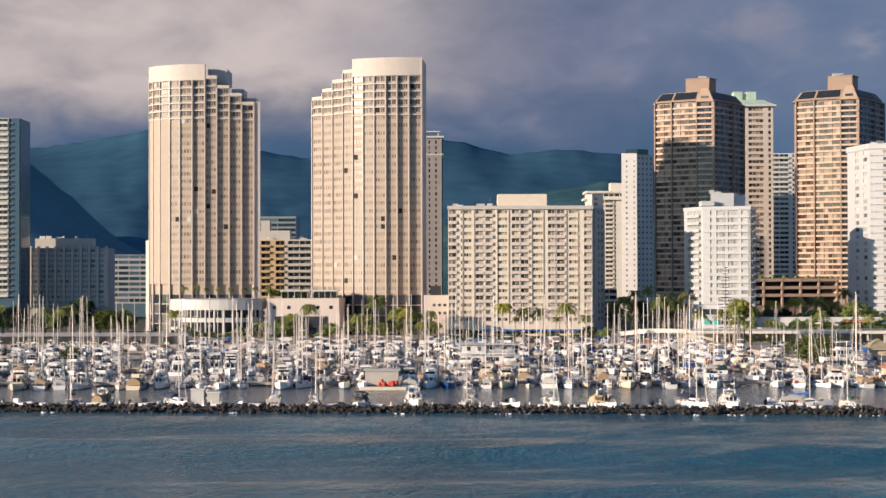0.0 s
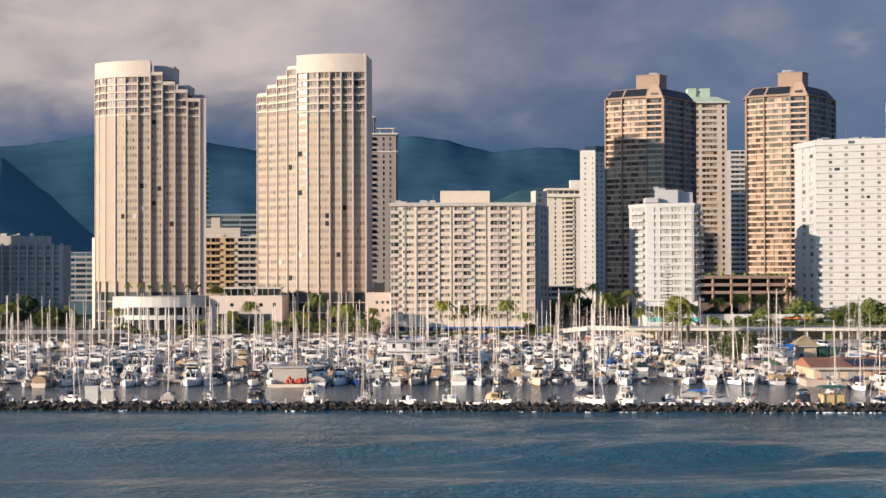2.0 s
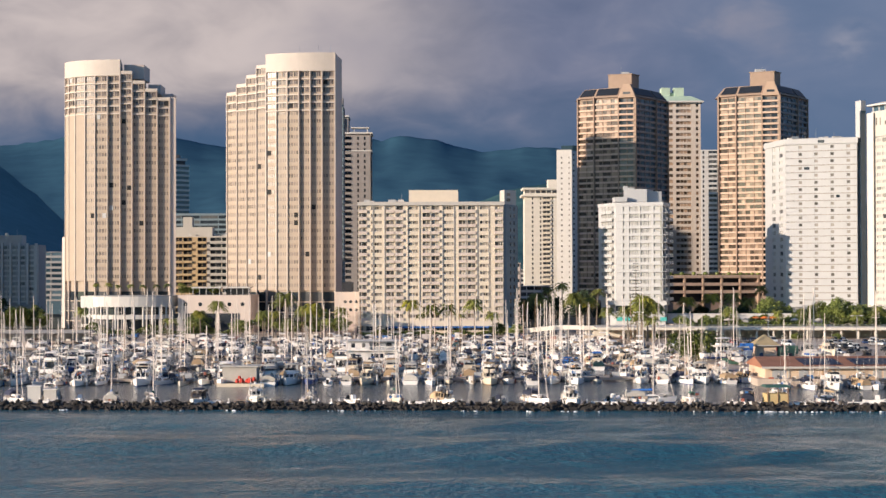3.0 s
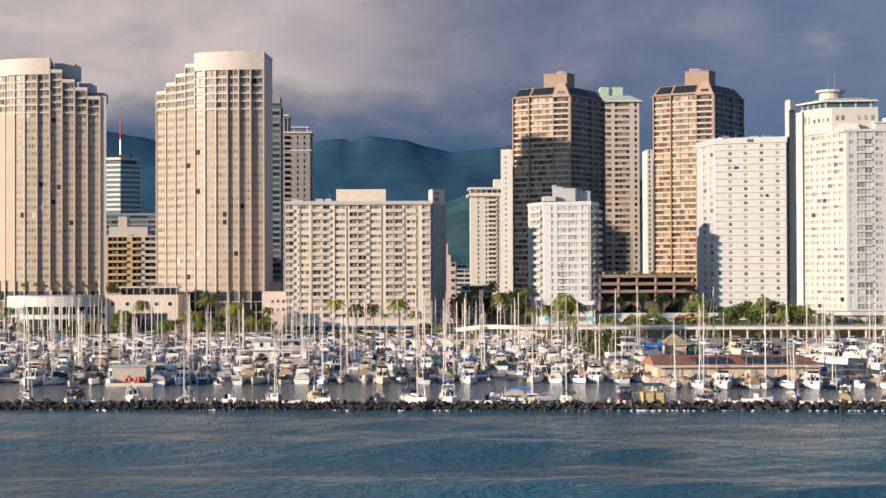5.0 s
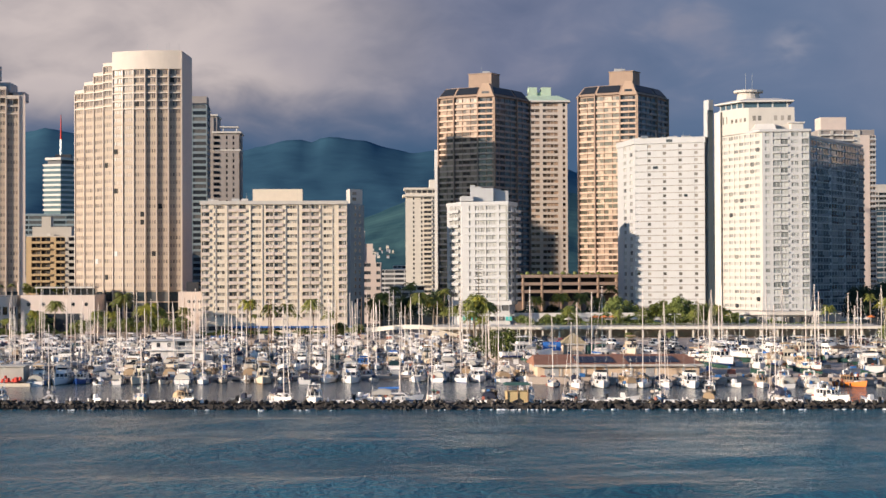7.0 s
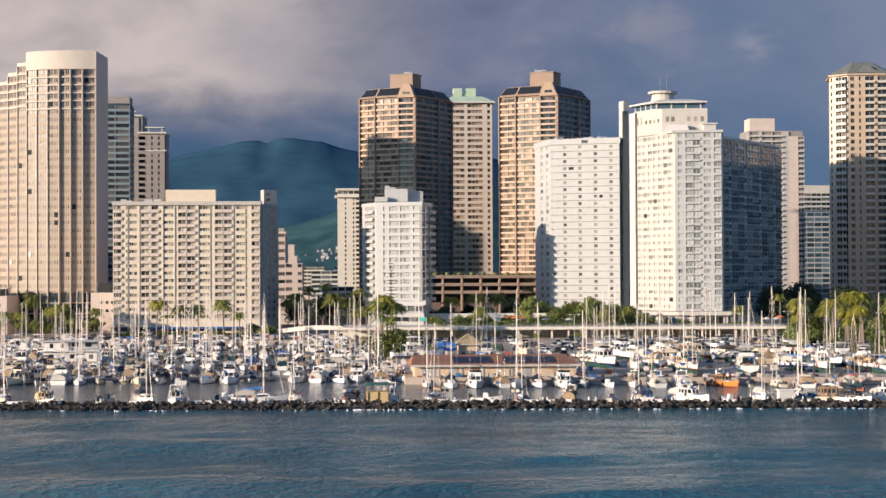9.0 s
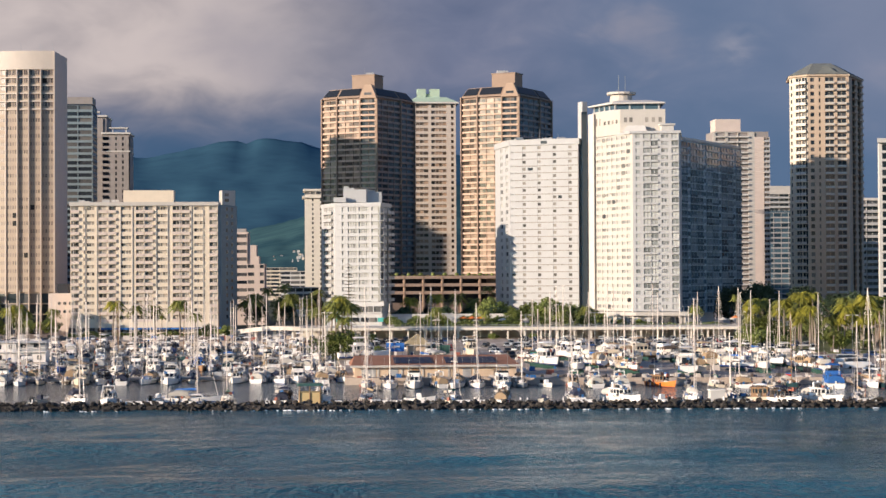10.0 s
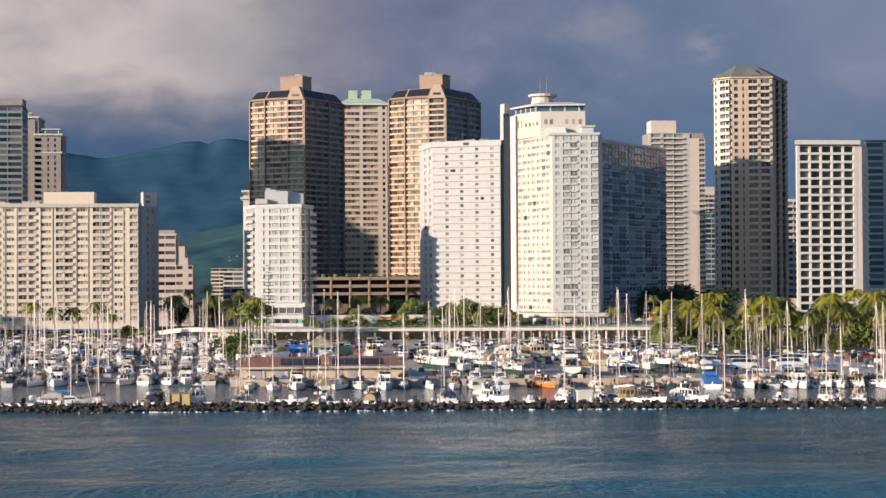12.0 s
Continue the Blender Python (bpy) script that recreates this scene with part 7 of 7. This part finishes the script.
# ---- palms and trees ----
def palm(label, h, lean, seed, mat, spread_=3.1, n_f=24):
    r = random.Random(seed)
    T = thing("palm_tree", label, "palm tree", (0, 0, 0), "palms along the harbour")
    S = Solid()
    rings = []
    for i in range(9):
        f = i / 8
        rad = 0.26 * (1 - 0.45 * f) + (0.12 if i == 0 else 0)
        rings.append([(lean * f ** 1.8 + rad * math.cos(t), 0.3 * lean * f * f + rad * math.sin(t), h * f) for t in np.linspace(0, 2 * math.pi, 8, endpoint=False)])
    S.loft(rings)
    part("trunk", S, bark, T)
    C = Solid()
    cx, cy = lean, 0.3 * lean
    for k in range(n_f):
        az = 2 * math.pi * k / n_f * 1.0 + r.uniform(-0.25, 0.25)
        lift = r.uniform(-0.9, 1.2)
        L = spread_ * r.uniform(0.85, 1.15)
        d = Vector((math.cos(az), math.sin(az), 0))
        side = Vector((-d.y, d.x, 0))
        pts = []
        for i in range(8):
            f = i / 7
            pts.append(Vector((cx, cy, h - 0.1)) + d * (L * (f if lift < 0.5 else f * (1 - 0.25 * f))) + Vector((0, 0, 1)) * (L * (lift * 0.75 * f - (0.55 + 0.35 * lift) * f * f)))
        for i in range(7):
            a, b = pts[i], pts[i + 1]
            w = 0.85 * math.sin(math.pi * min(0.97, 0.12 + 0.88 * (i + 0.5) / 7)) ** 0.6
            for sg in (-1, 1):
                for q in (0.0, 0.5):
                    p0, p1 = a.lerp(b, q), a.lerp(b, q + 0.46)
                    tip = p0.lerp(p1, 0.8) + (b - a) * 0.55 + side * sg * w - Vector((0, 0, 0.42 * w + r.uniform(0, 0.18)))
                    n = len(C.v)
                    C.v += [tuple(p0), tuple(p1), tuple(tip)]
                    C.f.append((n, n + 1, n + 2))
    part("crown", C, mat, T, "feathery drooping fronds")
    return T


palm_kinds = [palm("tall coconut palm with green fronds", 11.0, 0.8, 1, frond, 3.5, 42), palm("coconut palm with gold-green fronds", 12.5, -0.9, 2, frond_gold, 3.2, 40),
              palm("short palm with green fronds", 6.5, 0.3, 3, frond, 2.6), palm("coconut palm with golden fronds", 10.5, 0.4, 4, frond_gold, 3.3, 40),
              palm("slim tall palm with small crown", 14.0, 0.6, 5, frond, 2.7, 20)]
rp = random.Random(9)


def plant(kind, x, y, z=LAND, s=1.0):
    m = pose(x, y, z, 0, 0, rp.uniform(0, 360)) @ Matrix.Scale(s, 4)
    if kind.name in placed:
        ob = copy_thing(kind, m)
        ob.scale = (s, s, s)
        return ob
    placed.add(kind.name)
    kind.matrix_basis = m
    return kind


for i in range(88):      # the golden grove
    plant(palm_kinds[rp.choice((1, 3, 3, 0, 0))], 226 + rp.uniform(0, 72), 464 + rp.uniform(0, 70), LAND, rp.uniform(0.75, 1.3))
for i in range(18):
    plant(palm_kinds[rp.choice((2, 2, 3))], 228 + rp.uniform(0, 68), 462 + rp.uniform(0, 30), LAND, rp.uniform(0.8, 1.15))
for i in range(26):      # before the hotel podium
    plant(palm_kinds[rp.choice((0, 2, 2, 3, 0))], -66 + rp.uniform(0, 66), 592 + rp.uniform(0, 40), LAND, rp.uniform(0.75, 1.1))
for x, y, s in ((-21, 612, 1.35), (-47, 618, 1.1), (-96, 628, 0.9), (22, 600, 1.2), (30, 602, 1.0), (45, 600, 1.15), (40, 585, 0.6), (26, 582, 0.6), (51, 590, 0.8), (36, 604, 1.0),
                (92, 600, 0.9), (133, 598, 0.9), (150, 600, 0.8), (176, 590, 0.8), (187, 603, 0.9), (190, 604, 0.8),
                (240, 600, 1.0), (247, 606, 1.15), (252, 610, 1.1), (225, 600, 0.9), (244, 596, 0.9), (70, 640, 1.3), (74, 646, 1.2), (66, 650, 1.1), (88, 640, 1.2), (84, 636, 1.3), (92, 645, 1.15), (80, 655, 1.3),
                (-190, 640, 1.3), (-170, 650, 1.2), (-141, 640, 1.0), (-138, 644, 1.1), (137, 660, 1.3), (146, 664, 1.25), (153, 662, 1.1), (159, 668, 1.2), (128, 655, 1.2)):
    plant(palm_kinds[rp.choice((0, 0, 4, 3))], x, y, LAND, s)
for x, y, k, s in ((96.5, 560, 0, 1.15), (100, 562, 3, 1.3), (94, 563, 0, 1.0), (103, 566, 3, 1.1), (98.5, 566, 0, 1.3), (102, 560, 0, 1.1), (98, 558, 2, 1.4), (101, 557, 2, 1.2)):
    plant(palm_kinds[k], x, y, LAND, s)
for i in range(8):       # potted palms on the podium roof
    plant(palm_kinds[2], -98 + i * 4.6 + rp.uniform(-0.6, 0.6), 660 + rp.uniform(0, 2), 15.6, rp.uniform(0.6, 0.75))


def broad_tree(label, h, w, seed, mat, clumps=46, leaves=46, size=0.55, name="broadleaf_tree"):
    """A tapered trunk with limbs and a crown of many small leaves in uneven clumps."""
    r = random.Random(seed)
    T = thing(name, label, "tree", (0, 0, 0), "trees round the harbour")
    S = Solid().pole(0, 0, 0, h * 0.45, 0.05 * h, 0.03 * h, 8)
    for k in range(6):
        a = k * 1.05 + r.uniform(-0.3, 0.3)
        S.pole(0, 0, h * 0.3, h * r.uniform(0.6, 0.8), 0.022 * h, 0.008 * h, 6, dx=w * 0.33 * math.cos(a), dy=w * 0.33 * math.sin(a))
    part("trunk", S, bark, T)
    C = Solid()
    for _ in range(clumps):
        a, rr, f = r.uniform(0, 6.28), math.sqrt(r.random()), r.random()
        bulge = math.sin(math.pi * (0.18 + 0.75 * f))
        c = Vector((w / 2 * rr * bulge * math.cos(a), w / 2 * rr * bulge * math.sin(a), h * (0.36 + 0.60 * f)))
        R = r.uniform(0.10, 0.2) * w
        for _ in range(leaves):
            d = Vector((r.gauss(0, 1), r.gauss(0, 1), r.gauss(0, 0.7)))
            p = c + d.normalized() * R * r.uniform(0.5, 1.0)
            e1 = Vector((r.gauss(0, 1), r.gauss(0, 1), r.gauss(0, 0.6))).normalized() * size * r.uniform(0.6, 1.3)
            e2 = e1.orthogonal().normalized() * size * 0.5
            n = len(C.v)
            C.v += [tuple(p - e1), tuple(p + e2), tuple(p + e1), tuple(p - e2)]
            C.f.append((n, n + 1, n + 2, n + 3))
    part("crown", C, mat, T, "uneven leafy crown")
    return T


tree_kinds = [broad_tree("spreading green tree with leafy crown", 9.0, 11.0, 1, leaf), broad_tree("dark green tree in shade", 13.0, 12.0, 2, leaf_dark), broad_tree("low clipped green shrub", 4.2, 7.0, 3, leaf, 34, 36, 0.4),
              broad_tree("olive-green spreading tree with flat crown", 7.0, 12.0, 4, leaf),
              broad_tree("wide low green tree with a flat umbrella crown", 5.6, 15.0, 6, leaf, 60, 46, 0.5)]
for x, y, k, s in ((98.0, 447, 4, 1.05), (99, 455, 2, 0.7), (-98, 455, 2, 0.9), (168, 612, 0, 0.85), (174, 608, 0, 1.0), (181, 606, 3, 0.95), (187, 608, 0, 0.7), (162, 614, 0, 0.6), (158, 650, 0, 1.3), (163, 655, 3, 1.2),
                   (126, 606, 2, 0.7), (131, 608, 2, 0.8), (144, 606, 2, 0.8), (152, 607, 2, 0.7), (120, 604, 2, 0.6), (228, 520, 0, 0.9), (222, 500, 2, 1.1), (236, 470, 2, 1.0), (262, 462, 2, 1.0), (270, 470, 0, 0.8),
                   (282, 488, 0, 1.2), (290, 500, 3, 1.3), (298, 492, 0, 1.2), (306, 505, 0, 1.3), (300, 540, 1, 1.1), (314, 520, 0, 1.3), (284, 540, 1, 1.0), (270, 560, 1, 1.1), (256, 570, 1, 1.0), (248, 640, 1, 1.2), (262, 650, 1, 1.3), (275, 640, 1, 1.2),
                   (285, 630, 1, 1.0), (69, 672, 1, 0.8), (79, 684, 1, 0.95), (92, 700, 1, 1.1), (100, 690, 1, 0.8),
                   (128, 672, 0, 0.9), (136, 676, 1, 0.7), (145, 680, 0, 0.8), (154, 682, 1, 0.7), (162, 686, 0, 0.9), (140, 660, 0, 0.7), (150, 665, 1, 0.6), (-57, 648, 0, 0.8), (-30, 640, 0, 0.8), (-22, 630, 3, 0.8), (-12, 628, 0, 0.7), (-3, 626, 0, 0.7),
                   (-40, 632, 3, 0.7), (-58, 640, 2, 1.0), (54, 615, 2, 1.0), (60, 612, 2, 0.9),
                   (137, 607, 2, 0.7), (156, 605, 2, 0.8), (162, 604, 2, 0.6), (148, 609, 0, 0.45), (127, 609, 0, 0.4), (194, 602, 2, 0.6), (199, 602, 2, 0.5), (205, 601, 2, 0.5), (134, 611, 0, 0.5), (118, 610, 2, 0.8),
                   (229, 536, 0, 0.7), (240, 548, 3, 0.8), (252, 552, 0, 0.8), (104, 572, 2, 0.6), (110, 571, 2, 0.5), (150, 568, 2, 0.5), (163, 566, 2, 0.5), (108, 461, 2, 0.6)):
    plant(tree_kinds[k], x, y, 5.0 if (590 < y < 616 and 117 < x < 240) else LAND, s)
for i in range(20):      # the dark belt of trees towards the left edge
    plant(tree_kinds[rp.choice((1, 0, 0))], -235 + i * 6.0 + rp.uniform(-2, 2), rp.uniform(640, 690), LAND, rp.uniform(0.8, 1.15))
for i in range(20):      # undergrowth of the grove
    plant(tree_kinds[rp.choice((2, 2, 3))], 222 + rp.uniform(0, 88), 478 + rp.uniform(0, 64), LAND, rp.uniform(0.6, 1.0))
for x, y in ((-63, 655), (-60, 656), (-52, 654)):
    plant(tree_kinds[2], x, y, 15.8, 0.75)


def norfolk_pine(h=26.0):
    r = random.Random(12)
    T = thing("norfolk_pine", "tall thin tiered pine beside the white tower", "tree", (0, 0, 0))
    part("trunk", Solid().pole(0, 0, 0, h, 0.3, 0.05, 8), bark, T)
    C = Solid()
    for k in range(19):
        z = h * (0.14 + 0.84 * k / 18)
        R = 3.0 * (1 - k / 19) + 0.35
        for j in range(7):
            a = j * 0.9 + k * 0.4 + r.uniform(-0.15, 0.15)
            d, sd = Vector((math.cos(a), math.sin(a), 0.12)), Vector((-math.sin(a), math.cos(a), 0))
            for i in range(6):
                f = (i + 0.6) / 6
                for sg in (-1, 1):
                    p = Vector((0, 0, z)) + d * R * f
                    n = len(C.v)
                    C.v += [tuple(p), tuple(p + d * 0.6), tuple(p + sd * sg * 0.75 + d * 0.4 + Vector((0, 0, 0.12)))]
                    C.f.append((n, n + 1, n + 2))
    part("crown", C, leaf_dark, T, "whorled tiers of needles")
    return T


pine = norfolk_pine()
pine.location = (103.4, 618, LAND)


def hedge(label, x0, x1, y0, y1, z, low, high, seed, mat, n, size=0.4):
    """A strip of planting, one mass of leaves with an uneven top."""
    r, C = random.Random(seed), Solid()
    bumps = [(r.uniform(0, 6.28), r.uniform(0.25, 0.9)) for _ in range(4)]
    for _ in range(n):
        f = r.random()
        x, y = x0 + (x1 - x0) * f, y0 + (y1 - y0) * f + r.gauss(0, 0.7)
        top = low + (high - low) * (0.5 + 0.5 * sum(math.sin(k * x + a) for a, k in bumps) / 2.4)
        p = Vector((x, y, z + max(0.3, top) * math.sqrt(r.random())))
        e1 = Vector((r.gauss(0, 1), r.gauss(0, 1), r.gauss(0, 0.7))).normalized() * size * r.uniform(0.6, 1.4)
        e2 = e1.orthogonal().normalized() * size * 0.55
        k = len(C.v)
        C.v += [tuple(p - e1), tuple(p + e2), tuple(p + e1), tuple(p - e2)]
        C.f.append((k, k + 1, k + 2, k + 3))
    return tagged(new("hedge", C.mesh("hedge", mat)), label, "hedge", kind="stuff")


hedge("green planting along the hotel terrace", 119, 166, 601, 597, 5.0, 0.9, 2.6, 1, leaf, 5200)
hedge("green planting along the hotel terrace", 166, 192, 598, 594, 5.0, 1.5, 4.5, 2, leaf, 4200)
hedge("low planting before the white hotel", 192, 236, 600, 597, 5.0, 0.3, 1.3, 3, leaf, 2200)
hedge("dark planting behind the terrace", 118, 165, 645, 642, 5.0, 2.0, 6.0, 4, leaf_dark, 5200, 0.55)
hedge("planting beside the palm grove", 240, 300, 566, 556, LAND, 2.0, 5.0, 5, leaf, 5200, 0.5)
hedge("planting along the foot of the flats", 4, 56, 622, 621, LAND, 0.4, 2.2, 6, leaf, 3000)
hedge("planting before the hotel podium", -104, -40, 636, 634, LAND, 0.8, 4.0, 7, leaf, 4500)
for x, y in ((146, 600), (149, 600.5), (143, 601), (236, 586)):
    um = thing("parasol", "orange canvas parasol on the terrace", "parasol", (x, y, 5.1), "orange parasols")
    part("pole", Solid().pole(x, y, 5.0, 8.4, 0.05, k=6), chrome, um)
    part("canopy", Solid().loft([[(x + r * math.cos(t), y + r * math.sin(t), z) for t in np.linspace(0, 2 * math.pi, 8, endpoint=False)] for r, z in ((1.6, 7.9), (1.55, 8.0), (0.08, 8.7))]), hull_orange, um)
